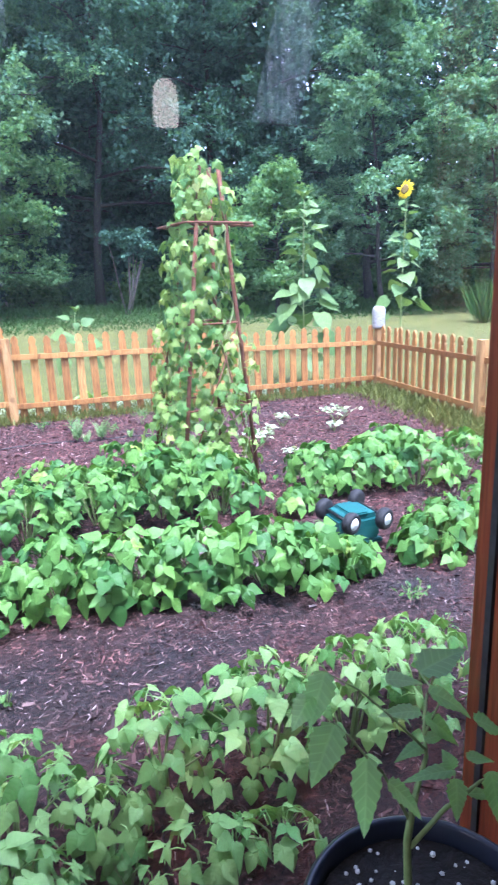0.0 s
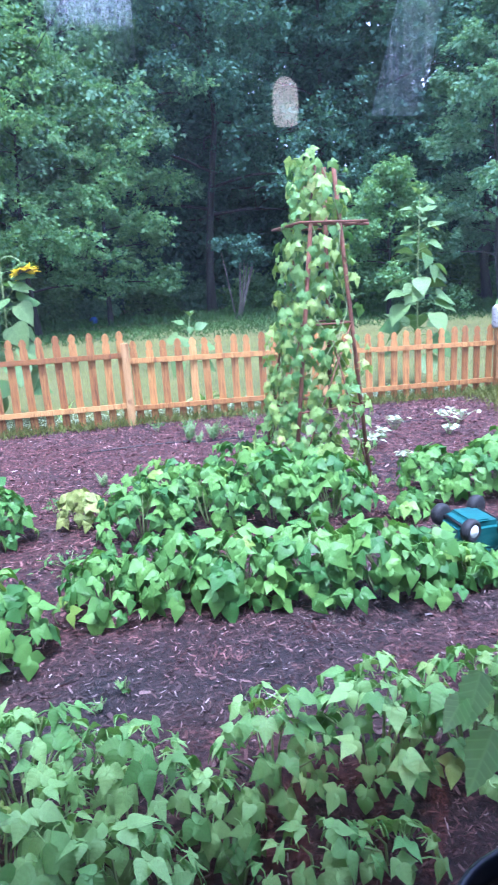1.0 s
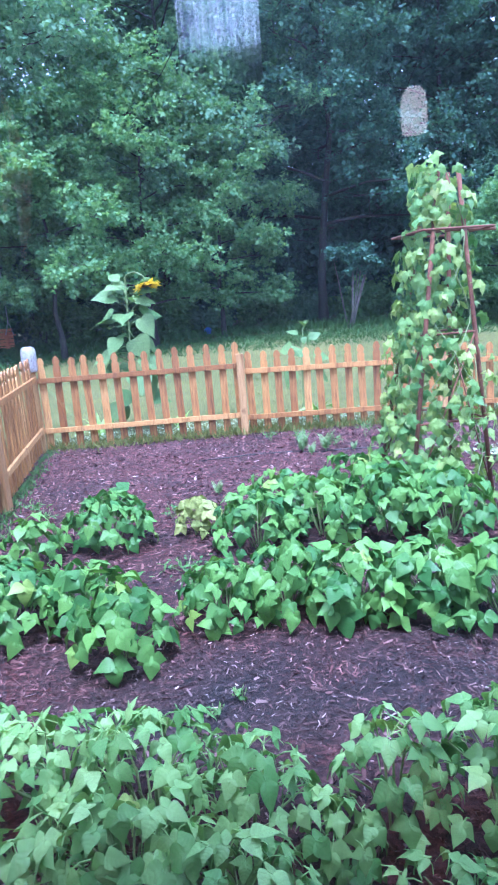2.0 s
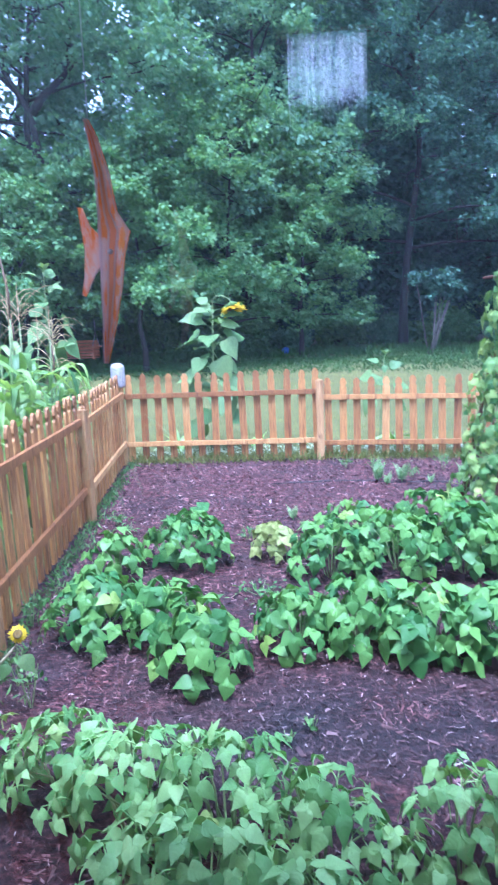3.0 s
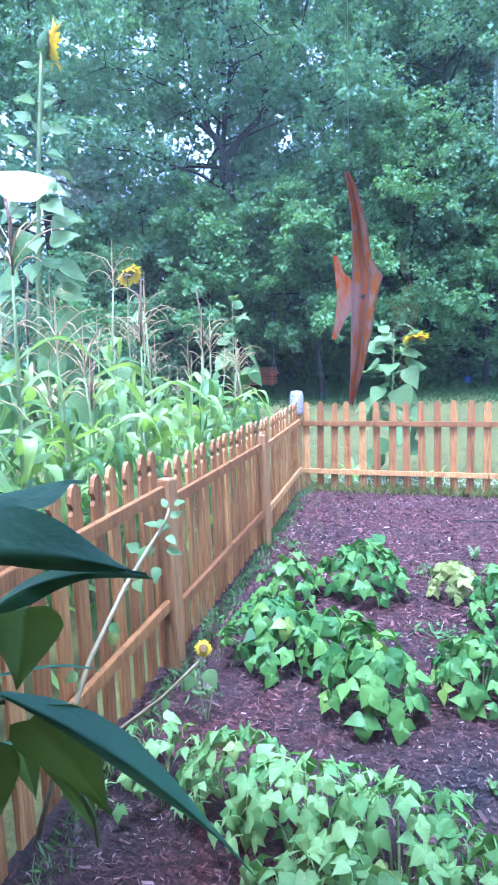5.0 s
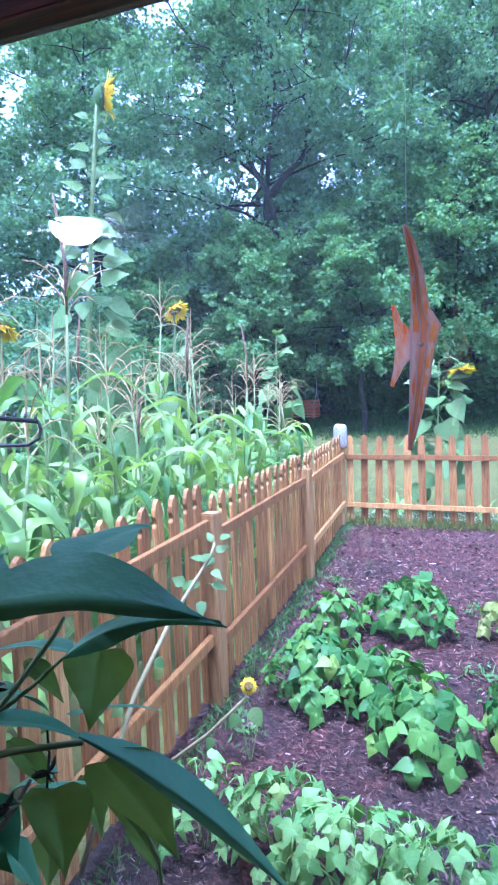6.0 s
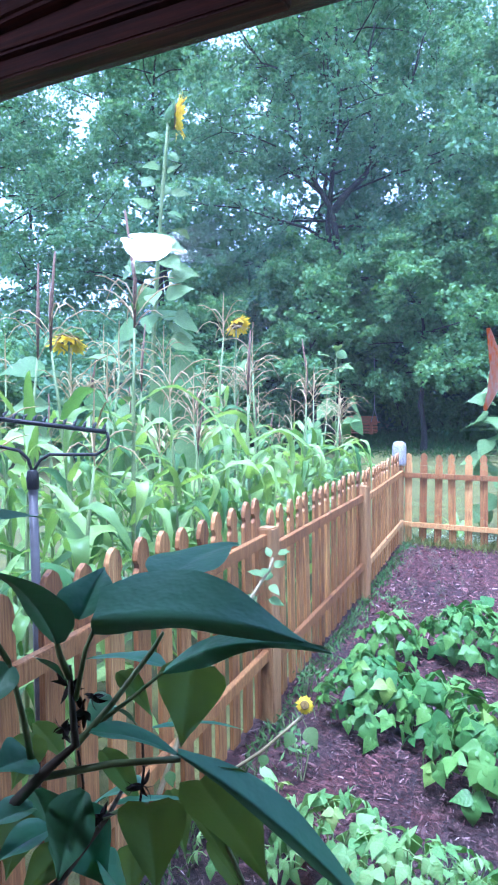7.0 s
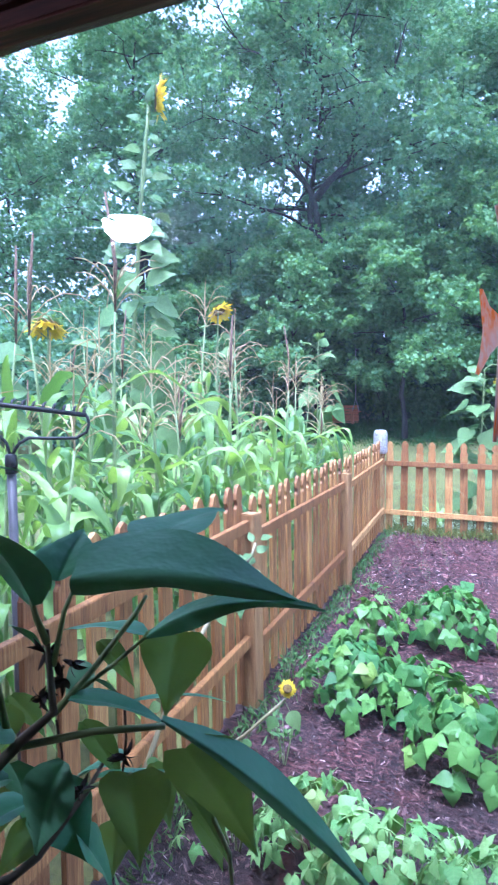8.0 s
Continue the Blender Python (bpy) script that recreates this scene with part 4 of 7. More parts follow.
VINE_LEAVES = [trifoliate("leaf", VINE, rng.uniform(0.075, 0.112), rng, POINTED, 0.04) for _ in range(7)]


def bean_plant(x, y, rx, ry, height, count, seed, pool, label, group="bean plants in rows"):
    """Stems from one root; leaves hang in a shell round them, tips down and outwards."""
    rg = random.Random(seed)
    count = int(count * (2.4 if pool is PALE_LEAVES else 1.6))
    z0 = bed_height(x, y)
    bm = bmesh.new()
    tips = []
    for k in range(max(5, count // 7)):
        a = k * 2.4 + rg.uniform(-0.5, 0.5)
        f = math.sqrt((k + 0.5) / max(5, count // 7)) * 0.75
        tip = Vector((math.cos(a) * rx * f, math.sin(a) * ry * f, height * rg.uniform(0.6, 0.92) * (1 - 0.35 * f * f)))
        tube(bm, [(0.02 * math.cos(a), 0.02 * math.sin(a), -0.03), tip * 0.5 + Vector((0, 0, 0.12 * height)), tip], [0.005, 0.004, 0.0025], 5, False)
        tips.append(tip)
    ob = thing("bean_plant", label, "plant", group, mesh=mesh_of("bean_plant", bm, STEM, True), at=(x, y, z0))
    for k in range(count):
        a = k * 2.39996 + rg.uniform(-0.3, 0.3)
        u = (k + 0.5) / count
        el = math.acos(1 - u * 0.98)
        shell = rg.uniform(0.62, 1.06)
        c = Vector((math.cos(a) * math.sin(el) * rx * shell, math.sin(a) * math.sin(el) * ry * shell, height * (0.16 + 0.84 * math.cos(el) ** 0.8) * rg.uniform(0.85, 1.08)))
        c.z = max(c.z, 0.07)
        out = Vector((math.cos(a), math.sin(a), 0))
        nrm = out * (0.2 + 0.75 * math.sin(el)) + Vector((0, 0, 1.15 if pool is PALE_LEAVES else 0.9)) + Vector((rg.gauss(0, 0.5), rg.gauss(0, 0.5), 0))
        along = out + Vector((rg.gauss(0, 0.45), rg.gauss(0, 0.45), -0.5 - 0.4 * math.sin(el)))
        part("leaf", pool[rg.randrange(len(pool))], ob, facing(c, nrm, along, rg.uniform(0.72, 1.15)))
    return ob


GREEN = "bushy green bean plant with broad drooping leaves in bark mulch"
YOUNG = "open light green bean plant with pointed leaves and thin stems"
# clump at the foot of the trellis
for k, (x, y, rx, ry, h, c) in enumerate(((2.35, -3.66, .34, .26, .37, 40), (2.80, -3.58, .34, .28, .42, 46), (3.22, -3.62, .33, .28, .42, 46), (3.60, -3.70, .32, .27, .40, 42),
        (2.55, -3.25, .32, .28, .40, 34), (3.1, -3.2, .36, .28, .44, 36), (3.55, -3.28, .32, .28, .42, 34))):
    bean_plant(x, y, rx, ry, h, c, 300 + k, BEAN_LEAVES, GREEN)
# middle row
for k, (x, y, rx, ry, h, c) in enumerate(((2.12, -4.58, .26, .25, .31, 34), (2.45, -4.55, .28, .26, .34, 40), (2.78, -4.65, .30, .27, .35, 42), (3.12, -4.72, .32, .28, .38, 46), (3.46, -4.83, .31, .29, .38, 44), (3.72, -4.87, .25, .2, .30, 34), (3.94, -4.84, .15, .14, .21, 18),
        (4.44, -4.84, .2, .2, .24, 28), (4.62, -4.78, .24, .26, .33, 32), (4.92, -4.80, .28, .28, .34, 34))):
    bean_plant(x, y, rx, ry, h, c, 330 + k, BEAN_LEAVES, GREEN)
# row behind the upturned mower
for k, (x, y, rx, ry, h, c) in enumerate(((4.42, -3.55, .30, .3, .36, 38), (4.78, -3.66, .34, .32, .40, 44), (5.16, -3.78, .34, .32, .40, 44), (5.54, -3.84, .32, .3, .38, 36), (5.2, -3.3, .36, .3, .38, 32), (4.08, -3.92, .13, .13, .18, 12))):
    bean_plant(x, y, rx, ry, h, c, 350 + k, BEAN_LEAVES, GREEN)
# loose plants towards the left fence
for k, (x, y, rx, ry, h, c) in enumerate(((1.38, -3.42, .33, .26, .36, 44), (0.92, -3.62, .20, .18, .34, 18), (1.05, -4.50, .32, .28, .36, 44), (1.42, -4.52, .22, .24, .33, 28), (1.66, -4.86, .24, .24, .38, 34))):
    bean_plant(x, y, rx, ry, h, c, 370 + k, BEAN_LEAVES, GREEN)
bean_plant(1.97, -3.36, .17, .15, .27, 24, 390, YELLOW_LEAVES, "small yellowing bean plant in bark mulch")
# front row under the window
for k, (x, y, rx, ry, h, c) in enumerate(((0.98, -5.66, .24, .20, .30, 18), (1.32, -5.70, .24, .20, .34, 26), (1.60, -5.84, .26, .22, .38, 32), (1.90, -5.90, .28, .24, .40, 38), (1.88, -6.18, .26, .20, .36, 32), (2.18, -6.02, .26, .24, .38, 34),
        (2.16, -6.28, .22, .18, .32, 26), (1.66, -6.10, .18, .16, .28, 16), (2.42, -6.08, .14, .14, .22, 10), (2.60, -5.98, .20, .17, .38, 20), (2.93, -5.97, .24, .20, .42, 32), (3.25, -5.95, .26, .22, .38, 30), (3.56, -5.90, .24, .22, .36, 24),
        (2.66, -6.22, .16, .10, .14, 8), (2.86, -6.24, .14, .10, .14, 7), (1.74, -5.58, .06, .06, .26, 4))):
    bean_plant(x, y, rx, ry, h, c, 400 + k, PALE_LEAVES, YOUNG)

# ---- trellis tower with its vine ----


def trellis():
    ob = thing("obelisk_trellis", "rusty steel obelisk trellis wound with a leafy bean vine", "trellis", at=(3.71, -3.02, 0), rz=0)
    corners = ((0.36, -0.28), (0.28, 0.36), (-0.36, 0.28), (-0.28, -0.36))
    H = 2.30
    for cx, cy in corners:
        bm = bmesh.new()
        tube(bm, [(cx, cy, -0.1), (cx * 0.22 + 0.12, cy * 0.22, H)], 0.016, 8)
        part("leg", mesh_of("leg", bm, RUST, True), ob)
    for z, over in ((0.62, 1.0), (1.22, 1.0), (1.90, 2.2)):
        s = (1 - 0.78 * z / H) * over
        dx = 0.12 * z / H
        for (ax, ay), (bx, by) in zip(corners, corners[1:] + corners[:1]):
            bm = bmesh.new()
            tube(bm, [(ax * s + dx, ay * s, z), (bx * s + dx, by * s, z)], 0.008, 6)
            part("ring_bar", mesh_of("ring_bar", bm, RUST, True), ob)
    for a, b in ((0, 1), (3, 0), (2, 3)):
        bm = bmesh.new()
        (ax, ay), (bx, by) = corners[a], corners[b]
        tube(bm, [(ax * 0.98, ay * 0.98, 0.05), (bx * 0.58 + 0.06, by * 0.58, 1.22)], 0.006, 5)
        part("brace", mesh_of("brace", bm, RUST, True), ob)
    bm = bmesh.new()
    tube(bm, [(-0.14, -0.02, 1.90), (0.15, -0.06, 1.91), (0.46, -0.05, 1.895)], 0.012, 6)
    part("cross_bar", mesh_of("cross_bar", bm, RUST, True), ob)
    return H


def bean_vine(H):
    rg = random.Random(77)
    bm = bmesh.new()
    for k in range(9):
        a0 = k * 0.7
        pts = []
        for i in range(15):
            z = H * i / 14 * rg.uniform(0.96, 1.0)
            r = 0.36 * (1 - 0.72 * z / H) + 0.02
            a = a0 + i * 0.42 * (1 if k % 2 else -1)
            pts.append(Vector((0.12 * z / H + r * math.cos(a), r * math.sin(a), z)))
        tube(bm, pts, 0.004, 4, False)
    ob = thing("bean_vine", "climbing bean vine with yellow-green leaves covering the trellis", "vine", mesh=mesh_of("bean_vine", bm, STEM, True), at=(3.71, -3.02, 0.01))
    made = 0
    while made < 600:
        z = H * rg.random() ** 0.9 * 1.03
        a = rg.uniform(0, 2 * math.pi)
        # the side towards the lone bare leg stays thin
        bare = math.cos(a + 0.65)
        if bare > 0.55 and rg.random() < (0.72 if z > 0.9 else 0.45):
            continue
        r = (0.41 * (1 - 0.66 * min(z, H) / H) + 0.05) * rg.uniform(0.7, 1.15)
        if 1.80 < z < 1.94 and rg.random() < 0.6:
            continue
        p = Vector((0.12 * z / H + r * math.cos(a), r * math.sin(a), max(z, 0.08)))
        out = Vector((math.cos(a), math.sin(a), 0))
        part("leaf", VINE_LEAVES[rg.randrange(7)], ob, facing(p, out + Vector((rg.gauss(0, 0.35), rg.gauss(0, 0.35), 0.55)), out * 0.5 + Vector((rg.gauss(0, 0.4), rg.gauss(0, 0.4), -0.9)), rg.uniform(0.7, 1.15)))
        made += 1
    bm = bmesh.new()
    for k in range(520):
        z = H * rg.random() ** 1.15
        a = rg.uniform(0, 2 * math.pi)
        if math.cos(a + 0.65) > 0.55 and rg.random() < 0.75:
            continue
        r = (0.38 * (1 - 0.66 * z / H) + 0.03) * rg.uniform(0.5, 1.1)
        out = Vector((math.cos(a), math.sin(a), 0))
        L = rg.uniform(0.05, 0.09)
        blade(bm, facing(Vector((0.12 * z / H, 0, max(z, 0.05))) + out * r, out + Vector((rg.gauss(0, 0.4), rg.gauss(0, 0.4), 0.5)), out * 0.4 + Vector((rg.gauss(0, 0.5), rg.gauss(0, 0.5), -0.8))), L, L * 0.8, OVATE, 0.25, 0.5)
    inner = part("inner_leaves", mesh_of("inner_leaves", bm, leafy("inner_vine_leaf", (0.12, 0.25, 0.08), (0.3, 0.42, 0.14), None, "island", 0.5, 0.35, 6), True), ob)
    tagged(inner, kind="stuff")


bean_vine(trellis())

# ---- sunflowers ----


def stalked_leaf(stalk, tilt, droop, width, fold, outline):
    """A leaf on its curved stalk, from the stem outwards along y."""
    bm = bmesh.new()
    blade(bm, pose(0, stalk, stalk * 0.36, tilt), 0.23, width, outline, fold, droop, 0.025)
    tube(bm, [(0, 0, 0), (0, stalk * 0.4, stalk * 0.28), (0, stalk * 0.8, stalk * 0.4), (0, stalk + 0.02, stalk * 0.36)], [0.0045, 0.0038, 0.003, 0.0015], 5, False)
    return mesh_of("leaf", bm, SUNLEAF, True)


SUN_LEAVES = [stalked_leaf(*v) for v in ((0.14, -6, 0.6, 0.20, 0.15, HEART), (0.16, -22, 0.5, 0.21, 0.2, HEART), (0.12, 6, 0.6, 0.17, 0.2, OVATE), (0.17, -38, 0.4, 0.20, 0.15, HEART), (0.10, 12, 0.7, 0.13, 0.25, OVATE))]


def flower_head(ob, at, facing_dir, r, nod=0.0):
    """A disc with two rings of petals and a green cup behind; nod draws the petals forward."""
    m = facing(at, facing_dir, (0, 0, 1))
    bm = bmesh.new()
    lathe(bm, [(r * 0.3, -0.01), (r * 0.5, -0.004), (r * 0.52, 0.004), (r * 0.42, 0.018), (r * 0.12, 0.012)], 18)
    head = part("flower_disc", mesh_of("flower_disc", bm, DISC, True), ob, m, "dark brown flower disc")
    bm = bmesh.new()
    rg = random.Random(int(r * 1000))
    for k in range(44):
        ring = k % 2
        blade(bm, pose(0, 0, 0, 0, 0, k * 8.2 + rg.uniform(-5, 5)) @ pose(0, r * (0.44 - 0.05 * ring), 0.006 * ring, nod + rg.uniform(-28, 22)), r * rg.uniform(0.48, 0.74), r * rg.uniform(0.34, 0.5), LANCE, 0.25, rg.uniform(0.2, 0.9))
    part("petals", mesh_of("petals", bm, PETAL, True), head, None, "bright yellow petals")
    bm = bmesh.new()
    lathe(bm, [(r * 0.08, -r * 0.42), (r * 0.25, -r * 0.34), (r * 0.48, -r * 0.16), (r * 0.54, -0.004), (r * 0.4, -0.002)], 14)
    for k in range(22):
        blade(bm, pose(0, 0, 0, 0, 0, k * 16.4) @ pose(0, r * 0.42, -r * 0.16, rg.uniform(-10, 35)), r * rg.uniform(0.3, 0.5), r * 0.22, LANCE, 0.2, 0.4)
    part("calyx", mesh_of("calyx", bm, SUNLEAF, True), head, None, "green leafy cup behind the petals")


def sunflower(x, y, height, seed, label, leaves=14, bend=(0, 0), flower=None, first=0.25, size=1.0, stem_r=0.013, head_r=0.12, z0=None, nod=0.0, neck=None, taper=0.62, sunward=(0.05, -0.8)):
    """A stem with stalked leaves all round, large below and small above, ending in a bloom or in a tuft of young leaves."""
    rg = random.Random(seed)
    base = ground_z(x, y) if z0 is None else z0
    pts = [Vector((bend[0] * (t ** 2) + 0.01 * math.sin(5 * t + seed), bend[1] * t ** 2, height * t)) for t in (-0.02, 0.2, 0.4, 0.6, 0.8, 0.93, 1.0)]
    radii = [stem_r, stem_r * 0.95, stem_r * 0.9, stem_r * 0.8, stem_r * 0.7, stem_r * 0.6, stem_r * 0.55]
    top = Vector((bend[0], bend[1], height))
    if neck:
        for q in neck:
            pts.append(top + Vector(q))
            radii.append(stem_r * 0.5)
        top = pts[-1].copy()
    bm = bmesh.new()
    tube(bm, pts, radii, 7)
    ob = thing("sunflower", label, "sunflower", "sunflowers", at=(x, y, base))
    part("stem", mesh_of("stem", bm, STEM, True), ob)
    for k in range(leaves):
        t = first + (0.97 - first) * (k / leaves) ** 0.92
        a = k * 2.2 + rg.uniform(-0.45, 0.45) + seed
        big = 1.55 * size * (1.0 - taper * ((t - first) / (1 - first)) ** 1.2) * rg.uniform(0.8, 1.12)
        out = Vector((math.cos(a), math.sin(a), 0))
        c = Vector((bend[0] * t * t, bend[1] * t * t, height * t))
        kind = rg.randrange(4) if t < 0.8 else rg.choice((2, 4))
        lift = rg.uniform(-0.35, 0.1) if t < 0.8 else rg.uniform(0.0, 0.5)
        part("leaf", SUN_LEAVES[kind], ob, facing(c, Vector((sunward[0], sunward[1], 0.75)) - out * lift * 0.6 + Vector((rg.gauss(0, 0.3), rg.gauss(0, 0.3), 0)), out + Vector((0, 0, lift)), big))
    if flower:
        flower_head(ob, top + Vector(flower) * 0.05, flower, head_r, nod)
    else:
        for k in range(8):
            a = k * 0.82
            out = Vector((math.cos(a), math.sin(a), 0))
            part("bud_leaf", SUN_LEAVES[4], ob, facing(top - Vector((0, 0, 0.004 * k)), out * -0.7 + Vector((0, 0, 0.7)), out * 0.7 + Vector((0, 0, 0.55)), rg.uniform(0.38, 0.6) * size))
    return ob


sunflower(6.55, 0.80, 2.60, 2, "tall unopened sunflower with large heart-shaped leaves behind the fence", 46, (0.02, 0), None, 0.2, 1.15, taper=0.5, sunward=(0.0, -0.3))
sunflower(9.45, 2.50, 2.98, 3, "tall sunflower with one yellow bloom beyond the fence", 30, (0.05, 0), (-0.75, -0.2, 0.15), 0.25, 1.05, head_r=0.17, taper=0.6, sunward=(0.0, -0.3))
sunflower(1.06, 0.70, 1.98, 4, "drooping sunflower with a hanging yellow bloom behind the fence", 44, (0.05, -0.02), (0.2, -0.22, -0.95), 0.2, 1.0, head_r=0.19, neck=((0.06, -0.02, 0.04), (0.14, -0.05, 0.05), (0.23, -0.08, 0.0), (0.27, -0.09, -0.06)), taper=0.25, nod=40, sunward=(0.05, -0.5))
droopy = bpy.data.objects["sunflower.002"]
bm = bmesh.new()
blade(bm, Matrix.Identity(4), 0.22, 0.16, HEART, 0.5, 0.9, 0.05)
part("withered_leaf", mesh_of("withered_leaf", bm, YELLOWISH, True), droopy, facing((0.16, -0.1, 0.78), (0.2, -0.9, 0.3), (0.2, 0, -1)), "yellowed withered leaf")
sunflower(3.23, 0.62, 1.20, 6, "small pale sunflower seedling behind the fence", 9, (0.08, 0), None, 0.5, 0.75, 0.009)
sunflower(-0.83, 0.0, 2.38, 7, "slender budding sunflower beside the corn", 28, (0.02, 0), None, 0.3, 0.95, 0.010, taper=0.4, sunward=(0.1, -0.4))
sunflower(-1.16, -3.47, 3.98, 8, "very tall sunflower with a yellow bloom above the corn", 60, (0.27, 0), (0.80, 0.58, -0.08), 0.3, 0.92, 0.024, 0.19, nod=48, taper=0.66, sunward=(0.45, -0.8))
sunflower(-0.82, -2.62, 2.48, 9, "sunflower bloom seen over the corn tassels", 10, (0.02, 0), (0.45, -0.15, -0.55), 0.45, 0.8, 0.012, 0.14, nod=62, sunward=(0.3, -0.5))
sunflower(-1.45, -4.1, 2.26, 10, "drooping sunflower bloom among the corn", 12, (0.05, 0), (0.15, -0.2, -0.95), 0.5, 0.95, 0.012, 0.17, taper=0.1, sunward=(0.3, -0.5), nod=60)


def leaning_sunflower():
    """A fallen stem that rises across the fence and another that creeps to a small bloom."""
    ob = thing("sunflower", "leaning sunflower stem with one small yellow bloom by the fence", "sunflower", "sunflowers", at=(0, 0, 0))
    bm = bmesh.new()
    tube(bm, [(0.66, -5.98, 0.0), (0.72, -5.88, 0.30), (0.785, -5.77, 0.585), (0.83, -5.57, 0.80), (0.90, -5.35, 1.0), (0.91, -5.33, 1.05)], [0.011, 0.0105, 0.01, 0.009, 0.007, 0.005], 6)
    part("stem", mesh_of("stem", bm, PALESTEM, True), ob)
    bm = bmesh.new()
    tube(bm, [(0.62, -5.72, 0.02), (0.86, -5.74, 0.30), (1.07, -5.76, 0.48), (1.225, -5.755, 0.64)], [0.009, 0.008, 0.006, 0.005], 6)
    part("stem", mesh_of("stem", bm, PALESTEM, True), ob)
    flower_head(ob, Vector((1.235, -5.76, 0.68)), (0.3, -0.8, 0.4), 0.030)
    # a tuft of narrow leaves at the tip, a few along the stem, some hanging
    for k in range(11):
        a = k * 2.4
        rise = 0.75 - 0.14 * k
        out = Vector((math.cos(a), math.sin(a), 0))
        part("leaf", SUN_LEAVES[4 if k % 3 else 2], ob, facing((0.91 - 0.003 * k, -5.33 - 0.008 * k, 1.05 - 0.02 * k), Vector((0.2, -0.5, 0.8)) - out * rise * 0.5, out + Vector((0, 0, rise)), 0.24 + 0.010 * k))
    for at, along, size in (((0.865, -5.46, 0.89), (-0.7, -0.3, 0.5), 0.42), ((0.84, -5.54, 0.83), (0.6, -0.2, -0.7), 0.36), ((0.80, -5.67, 0.70), (0.5, -0.2, -0.3), 0.34), ((0.775, -5.79, 0.56), (-0.6, 0.1, -0.6), 0.36),
            ((0.74, -5.85, 0.40), (0.3, 0.0, -0.9), 0.36), ((1.22, -5.75, 0.63), (0.5, -0.2, -0.6), 0.46), ((1.20, -5.75, 0.60), (-0.2, -0.5, -0.6), 0.36), ((1.1, -5.76, 0.50), (0.2, -0.6, 0.3), 0.3)):
        part("leaf", SUN_LEAVES[2], ob, facing(at, (0.3, -0.8, 0.5), along, size * 0.68))
    for at, along in (((0.71, -5.90, 0.27), (0.3, -0.3, -0.8)), ((0.80, -5.60, 0.62), (-0.5, 0.2, -0.8))):
        bm = bmesh.new()
        blade(bm, Matrix.Identity(4), 0.09, 0.05, OVATE, 0.7, 1.4, 0.05)
        part("withered_leaf", mesh_of("withered_leaf", bm, YELLOWISH, True), ob, facing(at, (0.3, -0.8, 0.5), along), "yellowed withered leaf")


leaning_sunflower()

# ---- corn ----


def corn_leaf(length, width, kink, bend, twist):
    """A ribbon that rises straight, kinks and hangs, with a grooved midrib, ruffled edges and a twist."""
    bm = bmesh.new()
    n = 16
    y = z = 0.0
    rows = []
    for i in range(n + 1):
        t = i / n
        w = width * 0.5 * min(1, 0.45 + 3 * t) * (1 - t ** 2.4) + 0.0008
        ang = -0.35 * t - bend / (1 + math.exp(-16 * (t - kink)))
        turn = twist * max(0, t - kink * 0.6) ** 1.3
        row = []
        for u in (-1, -0.5, 0, 0.5, 1):
            lift = 0.3 * abs(u) * w + 0.16 * w * u * u * math.sin(34 * t + 2 * u)
            x, up = u * w * math.cos(turn) - lift * math.sin(turn), u * w * math.sin(turn) + lift * math.cos(turn)
            row.append(bm.verts.new((x, y - up * math.sin(ang), z + up * math.cos(ang))))
        rows.append(row)
        y += length / n * math.cos(ang)
        z += length / n * math.sin(ang)
    for a, b in zip(rows, rows[1:]):
        for k in range(4):
            bm.faces.new((a[k], a[k + 1], b[k + 1], b[k]))
    return mesh_of("leaf", bm, CORN, True)


CORN_LEAVES = [corn_leaf(*v) for v in ((0.64, 0.080, 0.40, 1.5, 1.6), (0.58, 0.075, 0.30, 2.1, -2.2), (0.70, 0.085, 0.45, 1.8, 1.2), (0.42, 0.06, 0.8, 0.6, 0.6), (0.58, 0.09, 0.42, 2.5, 2.4), (0.70, 0.075, 0.34, 1.2, -1.8), (0.50, 0.09, 0.5, 2.2, -1.6), (0.54, 0.07, 0.6, 1.4, 3.0))]


